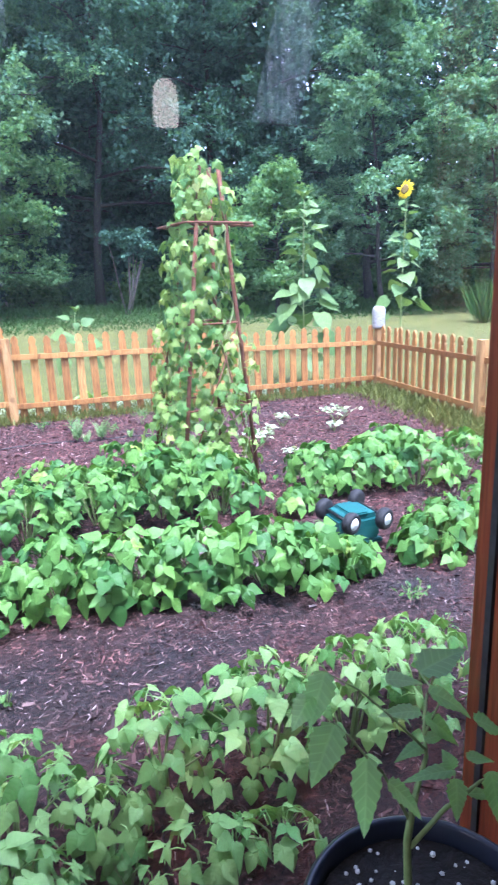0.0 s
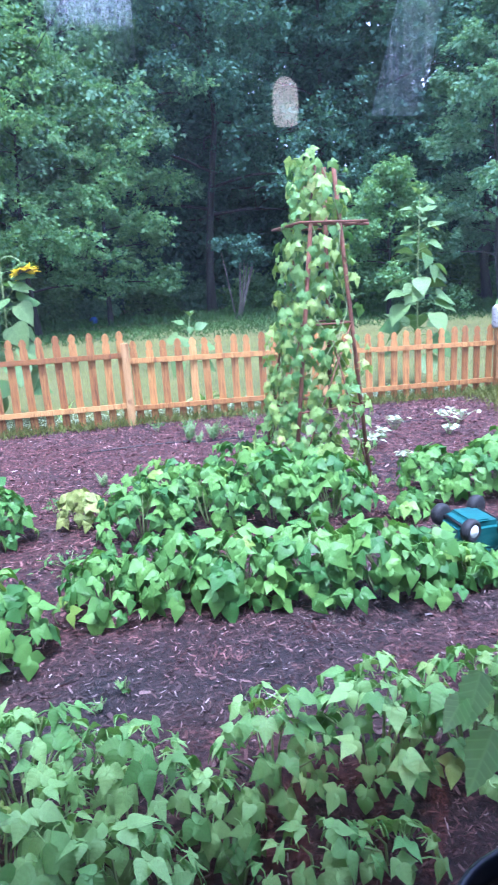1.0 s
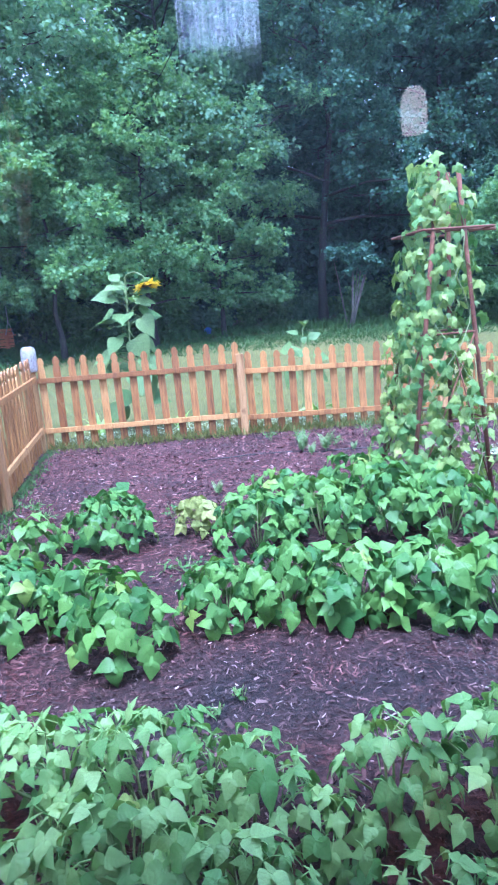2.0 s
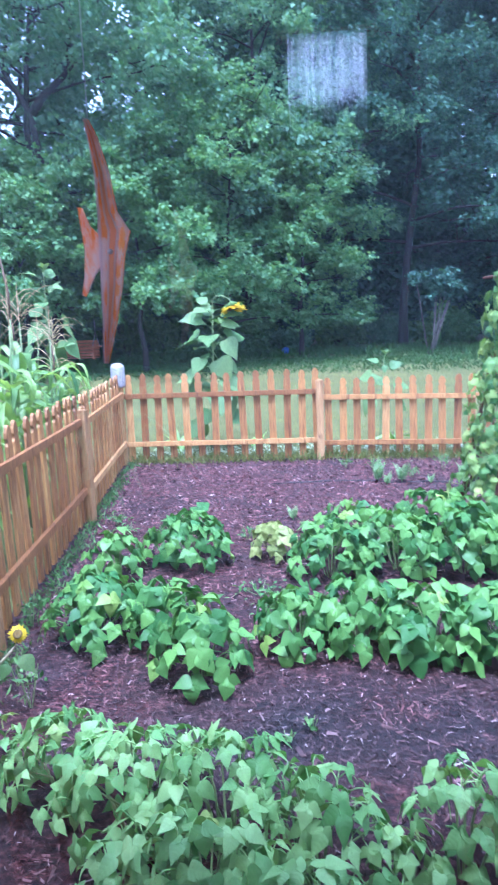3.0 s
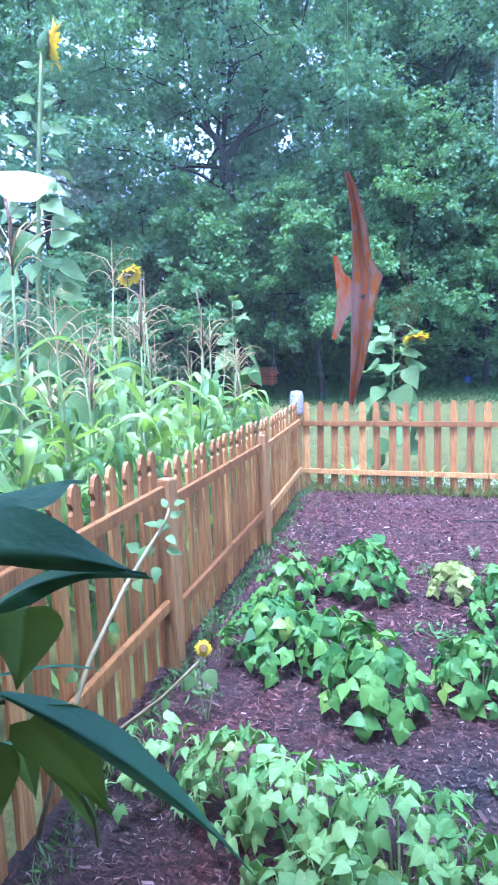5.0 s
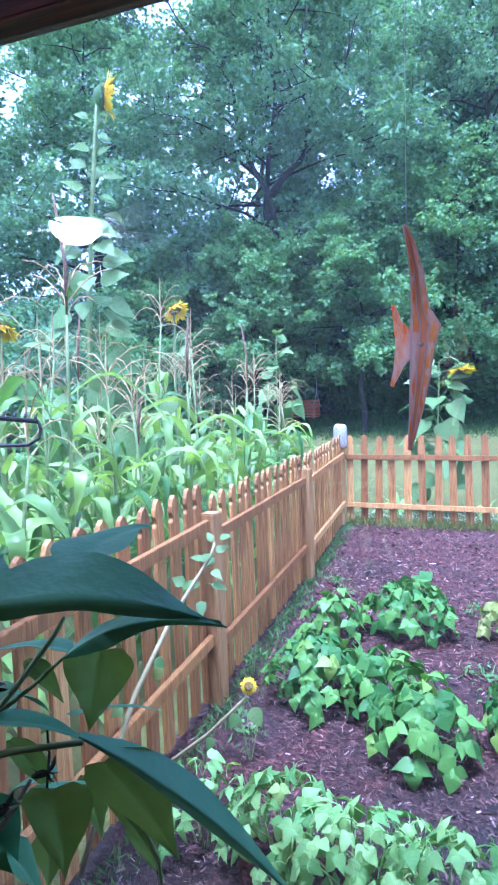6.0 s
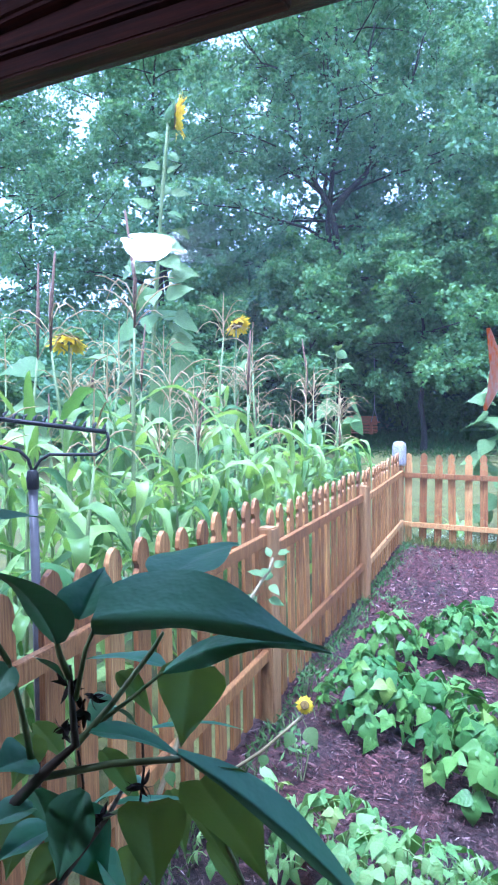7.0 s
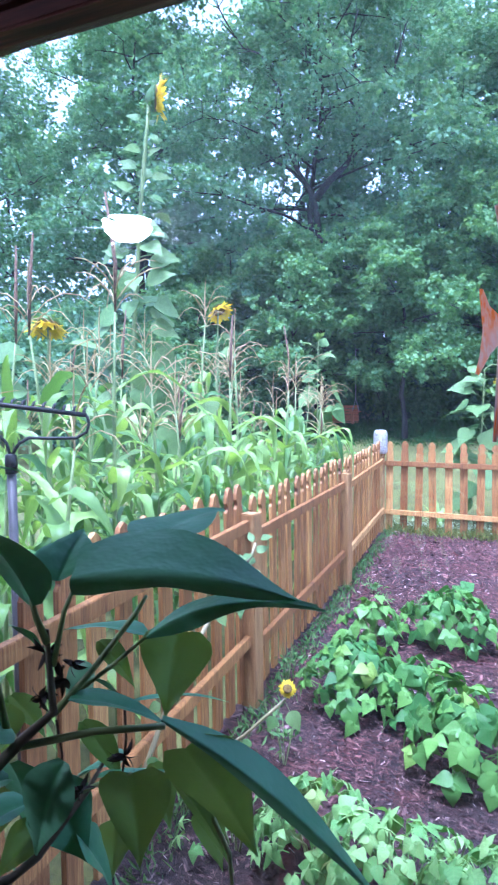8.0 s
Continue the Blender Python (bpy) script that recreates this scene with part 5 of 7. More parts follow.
def corn_stalk(x, y, height, seed, over=False):
    rg = random.Random(seed)
    ob = thing("corn_stalk", "green corn stalk with arching leaves and a tan tassel", "corn", "corn stalks beside the fence", at=(x, y, 0))
    lean = (rg.uniform(-0.1, 0.1), rg.uniform(-0.1, 0.1))
    bm = bmesh.new()
    tube(bm, [(lean[0] * t * t, lean[1] * t * t, height * t) for t in (-0.02, 0.3, 0.6, 0.85, 1.0)], [0.014, 0.013, 0.011, 0.008, 0.005], 6)
    part("stalk", mesh_of("stalk", bm, STEM, True), ob)
    a0 = rg.uniform(0, 6)
    n = rg.randint(15, 20)
    for k in range(n):
        t = 0.12 + 0.72 * k / n
        a = a0 + k * 3.1 + rg.uniform(-0.6, 0.6)
        out = Vector((math.cos(a), math.sin(a), 0))
        c = Vector((lean[0] * t * t, lean[1] * t * t, height * t))
        up = rg.choice((rg.uniform(0.15, 0.7), rg.uniform(0.5, 1.3), rg.uniform(1.0, 2.2)))
        part("leaf", CORN_LEAVES[rg.randrange(8)], ob, facing(c, Vector((rg.gauss(0, 0.25), rg.gauss(0, 0.25), 1)) - out * up, out + Vector((rg.gauss(0, 0.3), rg.gauss(0, 0.3), up)), rg.uniform(0.6, 1.05)))
    if over:
        for z in (0.92, 1.08, 1.22):
            out = Vector((1, rg.uniform(-0.8, 0.3), 0)).normalized()
            part("leaf", CORN_LEAVES[(0, 2, 6)[rg.randrange(3)]], ob, facing(Vector((0, 0, z)), Vector((0, rg.gauss(0, 0.3), 1)) - out * 0.6, out + Vector((0, 0, 0.6)), rg.uniform(0.8, 1.0)))
    bm = bmesh.new()
    top = Vector((lean[0], lean[1], height - 0.02))
    nb = rg.choice((3, 5, 7, 10, 12))
    for k in range(nb):
        a = k * 2.4
        out = Vector((math.cos(a), math.sin(a), 0))
        s = rg.uniform(0.16, 0.34)
        e = 0.16 * k / nb
        fall = rg.uniform(-0.2, 0.7)
        pts = [top + Vector((0, 0, e)) + out * s * q + Vector((0, 0, s * (1.5 * q - (0.9 + fall) * q * q))) for q in (0, 0.25, 0.5, 0.75, 1.0)]
        tube(bm, pts, [0.0018, 0.003, 0.0038, 0.0032, 0.0014], 4, False)
    tube(bm, [top, top + Vector((0, 0, 0.2)), top + Vector((0.01, 0, 0.36))], [0.004, 0.005, 0.002], 4, False)
    part("tassel", mesh_of("tassel", bm, TASSEL, True), ob, None, "dry tan tassel")
    if seed % 3 == 0:
        bm = bmesh.new()
        s = rg.uniform(0.35, 0.6)
        tube(bm, [top, top + Vector((0.01, 0, s * 0.4)), top + Vector((rg.uniform(-0.05, 0.07), 0, s))], [0.006, 0.010, 0.005], 6)
        part("spike", mesh_of("spike", bm, SPIKE, True), ob, None, "brown dried spike")


rng = random.Random(9)
k = 0
for i in range(5):
    for j in range(13):
        y = -5.7 + j * 0.46 + rng.uniform(-0.15, 0.15)
        x = left_line(y) - 0.45 - i * 0.45 + rng.uniform(-0.12, 0.12)
        if y > -0.45:
            continue
        corn_stalk(x, y, (rng.uniform(1.95, 2.25) if k % 4 == 1 else rng.uniform(1.35, 1.95)) * (0.8 if j > 8 else 1.0), 500 + k, i == 0)
        k += 1

# ---- upturned toy mower among the beans ----


def mower():
    ob = thing("push_mower", "upturned teal plastic mower body with four black wheels", "mower", at=(4.165, -4.485, -0.01), rz=0)
    bm = bmesh.new()
    box(bm, -0.135, 0.135, -0.10, 0.16, 0.0, 0.175, bevel=0.03)
    body = part("body", mesh_of("body", bm, MOWER), ob)
    bm = bmesh.new()
    box(bm, -0.06, 0.06, -0.08, 0.13, 0.171, 0.189, bevel=0.008)
    part("deck_rib", mesh_of("deck_rib", bm, MOWER), body)
    bm = bmesh.new()
    box(bm, -0.14, 0.14, -0.105, 0.165, -0.005, 0.022, bevel=0.006)
    part("deck_lip", mesh_of("deck_lip", bm, MOWER), body)
    for x, y, turn in ((-0.105, -0.15, 22), (0.105, -0.165, 24), (-0.125, 0.13, 200), (0.135, 0.185, 204)):
        bm = bmesh.new()
        lathe(bm, [(0.03, -0.028), (0.054, -0.028), (0.062, -0.018), (0.065, -0.006), (0.065, 0.006), (0.062, 0.018), (0.054, 0.028), (0.04, 0.028), (0.036, 0.02), (0.03, 0.02)], 26)
        w = part("wheel", mesh_of("wheel", bm, RUBBER, True), ob, pose(x, y, 0.168, 90, 0, turn))
        bm = bmesh.new()
        lathe(bm, [(0.030, -0.020), (0.034, -0.018), (0.036, 0.024), (0.030, 0.030), (0.014, 0.030), (0.010, 0.036), (0.003, 0.036)], 18)
        part("hub", mesh_of("hub", bm, HUB, True), w, None, "white plastic hub")
    for x in (-0.115, 0.12):
        bm = bmesh.new()
        tube(bm, [(x, -0.15, 0.168), (x, 0.15, 0.168)], 0.008, 8)
        part("axle", mesh_of("axle", bm, BLACKIRON, True), ob)


mower()

# ---- bow rake standing outside the fence ----


def rake():
    ob = thing("bow_rake", "upright bow rake with black iron head and grey handle", "rake", at=(0.42, -6.14, 0))
    bm = bmesh.new()
    tube(bm, [(0, 0, 0), (0, 0, 1.42)], [0.016, 0.015], 10)
    part("handle", mesh_of("handle", bm, GREYPOLE, True), ob)
    bm = bmesh.new()
    tube(bm, [(0, 0, 1.405), (0, 0, 1.44), (0, 0, 1.465), (0, 0, 1.47)], [0.020, 0.021, 0.018, 0.012], 12)
    part("ferrule", mesh_of("ferrule", bm, BLACKIRON, True), ob)
    bm = bmesh.new()
    for s in (-1, 1):
        tube(bm, [(0, 0, 0), (s * 0.02, 0, 0.045), (s * 0.05, 0, 0.068), (s * 0.12, 0, 0.075), (s * 0.20, 0, 0.085), (s * 0.232, 0, 0.11), (s * 0.235, 0, 0.14), (s * 0.225, 0, 0.165)], 0.0055, 8)
    tube(bm, [(-0.225, 0, 0.165), (0.225, 0, 0.165)], 0.008, 8)
    for k in range(14):
        x = -0.215 + k * 0.033
        tube(bm, [(x, 0, 0.165), (x, 0.012, 0.182), (x, 0.05, 0.19)], [0.006, 0.0055, 0.003], 6)
    part("rake_head", mesh_of("rake_head", bm, BLACKIRON, True), ob, pose(0, 0, 1.46, 0, 8, 35))


rake()

# ---- swing, ball ----


def swing():
    ob = thing("garden_swing", "red-brown wooden swing seat hanging on chains from a tree", "swing", at=(-5.62, 14.85, 0.36), rz=-14)
    for k in range(4):
        part("seat_slat", box_mesh("seat_slat", SWING, -0.72, 0.72, -0.24 + k * 0.12, -0.14 + k * 0.12, 0.42, 0.445), ob)
    for k in range(5):
        part("back_slat", box_mesh("back_slat", SWING, -0.72, 0.72, 0.24, 0.265, 0.47 + k * 0.12, 0.57 + k * 0.12), ob)
    for s in (-0.76, 0.76):
        part("arm_rest", box_mesh("arm_rest", SWING, s - 0.05, s + 0.05, -0.42, 0.28, 0.80, 0.84), ob)
        part("arm_post", box_mesh("arm_post", SWING, s - 0.04, s + 0.04, -0.26, -0.18, 0.38, 0.80), ob)
        bm = bmesh.new()
        tube(bm, [(s, -0.25, 0.84), (s, 0.0, 1.3), (s, 0.0, 3.4)], 0.014, 5)
        tube(bm, [(s, 0.24, 0.84), (s, 0.0, 1.3)], 0.014, 5)
        part("chain", mesh_of("chain", bm, STRING), ob, None, "pale grey chain")


swing()
bm = bmesh.new()
lathe(bm, [(0.05, 0), (0.11, 0.04), (0.14, 0.12), (0.125, 0.2), (0.07, 0.25), (0.02, 0.26)], 18)
thing("blue_ball", "blue plastic ball lying in tall grass", "ball", mesh=mesh_of("blue_ball", bm, BLUE, True), at=(1.85, 15.3, ground_z(1.85, 15.3) + 0.10))

# ---- hanging fish ornament ----


def plate(bm, outline, y0, thick):
    f = bm.faces.new([bm.verts.new((x, y0, z)) for x, z in outline])
    ext = bmesh.ops.extrude_face_region(bm, geom=[f])
    bmesh.ops.translate(bm, verts=[v for v in ext["geom"] if isinstance(v, bmesh.types.BMVert)], vec=(0, thick, 0))
    bmesh.ops.recalc_face_normals(bm, faces=bm.faces)


def fish():
    ob = thing("fish_ornament", "worn red-orange flat fish ornament hanging on a string", "ornament", at=(2.0, -7.06, 1.7))
    levels = ((.090, -.010, -.006), (.076, -.0075, .000), (.05, -.0045, .007), (.02, -.0042, .011), (.004, -.005, .0205), (-.015, -.0055, .0148), (-.04, -.0063, .0108), (-.07, -.0073, .0038), (-.103, -.009, -.006))

    def band(f0, f1, depth, material):
        """A lengthwise strip of the fish with turned-back sides."""
        bm = bmesh.new()
        rows = [[bm.verts.new((l + (r - l) * f, y, z)) for f, y in ((f0, .004), (f0, depth), (f1, depth), (f1, .004))] for z, l, r in levels]
        for u, v in zip(rows, rows[1:]):
            for k in range(3):
                bm.faces.new((u[k], u[k + 1], v[k + 1], v[k]))
        return mesh_of("band", bm, material)

    body = part("body", band(0.68, 1.0, 0.0, FISH), ob)
    for f0, f1, depth, material, words in ((0.0, 0.10, -.0008, FISHEDGE, "pale worn band"), (0.10, 0.30, .0002, FISH, "worn red-orange band"), (0.30, 0.38, -.0003, FISHEDGE, "pale worn band"), (0.38, 0.60, .0001, FISHRED, "worn red band"), (0.60, 0.68, -.0003, FISHEDGE, "pale worn band")):
        part("band", band(f0, f1, depth, material), body, None, words)
    bm = bmesh.new()
    tube(bm, [(-.008, -.0004, .0905), (-.0005, -.0004, .076), (.0065, -.0004, .05), (.0105, -.0004, .02), (.0205, -.0004, .004), (.0145, -.0004, -.015), (.0105, -.0004, -.04), (.0035, -.0004, -.07), (-.0065, -.0004, -.103)], .0006, 5)
    part("edge", mesh_of("edge", bm, FISHEDGE, True), body, None, "pale worn edge")
    bm = bmesh.new()
    plate(bm, [(-.021, .024), (-.018, .024), (-.013, .01), (-.0055, .002), (-.0055, -.022), (-.012, -.03), (-.021, -.047), (-.0235, -.046), (-.020, -.03), (-.018, -.01)], 0.001, 0.004)
    part("fin", mesh_of("fin", bm, FISH), ob)
    bm = bmesh.new()
    tube(bm, [(-.007, .002, .088), (-.006, .01, .3), (-.005, .12, .49)], 0.0003, 5)
    part("string", mesh_of("string", bm, STRING), ob)
    bm = bmesh.new()
    bmesh.ops.create_uvsphere(bm, u_segments=10, v_segments=8, radius=0.0022, matrix=Matrix.Translation((0.004, -0.001, -0.012)))
    part("eye_bead", mesh_of("eye_bead", bm, HUB, True), ob)


fish()

# ---- tomato seedling in its pot ----


def profile(outline, t):
    """The half width of an outline at t, from 0 at its base to 1 at its tip."""
    f = t * (len(outline) - 1)
    i = min(int(f), len(outline) - 2)
    return outline[i] + (outline[i + 1] - outline[i]) * (f - i)


def leaf_between(ob, name, a, b, width, material, outline=OVATE, fold=0.2, droop=0.5, up=(0, 0, 1), sides=None):
    """A finely curved leaf from its base to its tip: halves that fold up and roll over at the rim, with quilting between the side veins.
    sides: for each half its share of the width and the degrees by which it hangs."""
    a, b = Vector(a), Vector(b)
    d = b - a
    n = Vector(up) - d * (Vector(up).dot(d) / d.length_squared)
    length = d.length * (1 + droop * droop / 20)
    m = facing((0, 0, 0), n, d) @ pose(0, 0, 0, math.degrees(droop / 2), 0, 0)
    bm = bmesh.new()
    uv = bm.loops.layers.uv.new("leaf")
    rg = random.Random(int(1e4 * abs(a.x + 3 * b.z)))
    lean, phase = rg.uniform(-0.15, 0.15), rg.uniform(0, 6)
    rows, place = [], {}
    across = (-1, -0.7, -0.38, -0.12, 0, 0.12, 0.38, 0.7, 1)
    steps = 30 if outline is TOOTHED else 22
    for i in range(steps + 1):
        t = i / steps
        ang = droop * t
        y = length * math.sin(ang) / droop
        z = -length * (1 - math.cos(ang)) / droop
        h = max(profile(outline, t), 0.004) * width
        row = []
        for u in across:
            r = abs(u)
            lift = fold * (r - 0.55 * r * r) * 1.5 * h * (1 + lean * u)
            quilt = 0.005 * width * math.sin(26 * (t - 0.12 * r)) * r * (1.2 - r) * 3 + 0.03 * width * r * r * math.sin(9 * t + phase + u)
            if sides:
                share, hang = sides[0] if u < 0 else sides[1]
                turn = radians(hang) * min(1.0, 0.45 + 0.75 * r)
                local = Vector((u * h * share * math.cos(turn), y - 0.1 * r * h, z + quilt - r * h * share * math.sin(turn)))
            else:
                local = Vector((u * h, y - 0.1 * r * h, z + lift + quilt))
            v = bm.verts.new(m @ local)
            place[v] = (u * 2 * profile(outline, t), t)
            row.append(v)
        rows.append(row)
    for r0, r1 in zip(rows, rows[1:]):
        for k in range(len(across) - 1):
            for loop in bm.faces.new((r0[k], r0[k + 1], r1[k + 1], r1[k])).loops:
                loop[uv].uv = place[loop.vert]
    part(name, mesh_of(name, bm, material, True), ob, Matrix.Translation(a - ob.location))


def tomato_pot():
    px, py, pz = 2.600, -7.172, 0.947
    ob = thing("plant_pot", "dark blue plastic pot of black soil by the window", "pot", at=(px, py, pz))
    r = 0.117
    bm = bmesh.new()
    lathe(bm, [(r * 0.72, -0.20), (r * 0.93, -0.02), (r * 1.0, -0.018), (r * 1.03, 0.0), (r * 1.03, 0.008), (r * 0.985, 0.012), (r * 0.95, 0.008), (r * 0.93, -0.02), (r * 0.9, -0.05)], 40)
    part("shell", mesh_of("shell", bm, POT, True), ob)
    bm = bmesh.new()
    rg = random.Random(3)
    rings = [[bm.verts.new((q * math.cos(a * math.pi / 12), q * math.sin(a * math.pi / 12), -0.010 + rg.uniform(-0.004, 0.004))) for a in range(24)] for q in (r * 0.15, r * 0.35, r * 0.55, r * 0.75, r * 0.925)]
    for r0, r1 in zip(rings, rings[1:]):
        for k in range(24):
            bm.faces.new((r0[k], r1[k], r1[(k + 1) % 24], r0[(k + 1) % 24]))
    bm.faces.new(rings[0])
    part("soil", mesh_of("soil", bm, SOIL, True), ob, None, "black potting soil")
    for k in range(110):
        q, a = r * 0.88 * math.sqrt(rg.random()), rg.uniform(0, 6.28)
        bm = bmesh.new()
        bmesh.ops.create_icosphere(bm, subdivisions=1, radius=rg.uniform(0.0014, 0.0034))
        part("perlite_grain", mesh_of("perlite_grain", bm, PERLITE), ob, pose(q * math.cos(a), q * math.sin(a), -0.0085))
    stand = thing("plant_stand", "plain dark wooden stand under the plant pot", "stand", at=(px, py, 0))
    part("top", box_mesh("top", JAMBWOOD, -0.14, 0.14, -0.14, 0.14, pz - 0.225, pz - 0.2, bevel=0.004), stand)
    for sx in (-0.12, 0.12):
        for sy in (-0.12, 0.12):
            part("leg", box_mesh("leg", JAMBWOOD, sx - 0.015, sx + 0.015, sy - 0.015, sy + 0.015, 0, pz - 0.225), stand)
    pl = thing("tomato_plant", "young tomato plant with serrated green leaves in a pot", "plant", at=(px, py, pz - 0.026))
    bm = bmesh.new()
    o = pl.location
    for pts, radii in (
            (((2.589, -7.161, 0.938), (2.586, -7.154, 0.98), (2.583, -7.153, 1.037), (2.586, -7.153, 1.062), (2.597, -7.146, 1.084), (2.616, -7.133, 1.099), (2.626, -7.116, 1.113), (2.638, -7.103, 1.137)), (0.006, 0.0055, 0.005, 0.0045, 0.0036, 0.003, 0.0024, 0.0014)),
            (((2.585, -7.155, 1.033), (2.618, -7.159, 1.065), (2.636, -7.159, 1.07), (2.655, -7.159, 1.079), (2.679, -7.162, 1.084)), (0.0034, 0.003, 0.0026, 0.002, 0.0014)),
            (((2.585, -7.153, 1.059), (2.574, -7.146, 1.087), (2.562, -7.141, 1.111), (2.55, -7.137, 1.126), (2.539, -7.128, 1.143), (2.528, -7.12, 1.155)), (0.0024, 0.002, 0.0017, 0.0015, 0.0012, 0.001)),
            (((2.617, -7.131, 1.104), (2.597, -7.111, 1.128), (2.567, -7.101, 1.161), (2.535, -7.092, 1.185)), (0.0018, 0.0015, 0.0012, 0.0008)),
            (((2.623, -7.121, 1.111), (2.649, -7.109, 1.131), (2.657, -7.067, 1.133)), (0.0018, 0.0014, 0.001)),
            (((2.636, -7.159, 1.07), (2.629, -7.157, 1.087), (2.629, -7.154, 1.098)), (0.0014, 0.0012, 0.0008))):
        tube(bm, [Vector(p) - o for p in pts], [q * 0.72 for q in radii], 7)
    part("stem", mesh_of("stem", bm, STALK, True), pl)
    TOPSIDE, TO_ROOM = (0, -0.2, 0.97), (-0.2, -0.5, 0.8)
    high = (((2.55, -7.137, 1.126), (2.539, -7.152, 1.059), 0.026, TO_ROOM, 0.4, TOOTHED, 0.2),
             ((2.528, -7.121, 1.154), (2.499, -7.133, 1.11), 0.031, TO_ROOM, 0.4, TOOTHED, 0.2),
             ((2.535, -7.092, 1.185), (2.516, -7.098, 1.137), 0.027, TO_ROOM, 0.3, TOOTHED, 0.2),
             ((2.657, -7.067, 1.133), (2.716, -7.066, 1.142), 0.037, TOPSIDE, 0.3, TOOTHED, 0.2),
             ((2.614, -7.07, 1.139), (2.647, -7.085, 1.134), 0.021, TOPSIDE, 0.4, TOOTHED, 0.2),
             ((2.64, -7.103, 1.139), (2.68, -7.117, 1.107), 0.026, TOPSIDE, 0.5, TOOTHED, 0.2),
             ((2.628, -7.114, 1.123), (2.654, -7.132, 1.095), 0.025, TOPSIDE, 0.5, TOOTHED, 0.2),
             ((2.631, -7.104, 1.121), (2.587, -7.097, 1.125), 0.019, TOPSIDE, 0.4, TOOTHED, 0.2),
             ((2.521, -7.092, 1.166), (2.501, -7.093, 1.135), 0.022, TO_ROOM, 0.4, TOOTHED, 0.2))
    low = (((2.564, -7.149, 1.105), (2.587, -7.167, 1.072), 0.021, TOPSIDE, 0.5, TOOTHED, 0.2),
             ((2.63, -7.155, 1.097), (2.58, -7.147, 1.096), 0.015, TOPSIDE, 0.5, TOOTHED, 0.2),
             ((2.63, -7.157, 1.09), (2.62, -7.172, 1.061), 0.018, TO_ROOM, 0.5, TOOTHED, 0.2),
             ((2.643, -7.157, 1.069), (2.677, -7.163, 1.056), 0.013, TOPSIDE, 0.4, TOOTHED, 0.2),
             ((2.67, -7.132, 1.119), (2.704, -7.141, 1.095), 0.023, TOPSIDE, 0.4, TOOTHED, 0.2),
             ((2.653, -7.143, 1.093), (2.676, -7.154, 1.088), 0.014, TOPSIDE, 0.4, TOOTHED, 0.2),
             ((2.665, -7.161, 1.088), (2.661, -7.181, 1.047), 0.022, TO_ROOM, 0.5, TOOTHED, 0.2),
             ((2.629, -7.154, 1.098), (2.627, -7.14, 1.109), 0.015, TO_ROOM, 0.4, TOOTHED, 0.2),
             ((2.618, -7.126, 1.105), (2.587, -7.126, 1.098), 0.015, TOPSIDE, 0.5, TOOTHED, 0.2),
             ((2.62, -7.125, 1.109), (2.644, -7.125, 1.107), 0.014, TOPSIDE, 0.4, TOOTHED, 0.2))
    for a, b, w, up, dr, outline, fold in high + low:
        leaf_between(pl, "leaf", a, b, w * 1.05, TOMATO, outline, fold, dr, up)


tomato_pot()

# ---- houseplant by the window ----


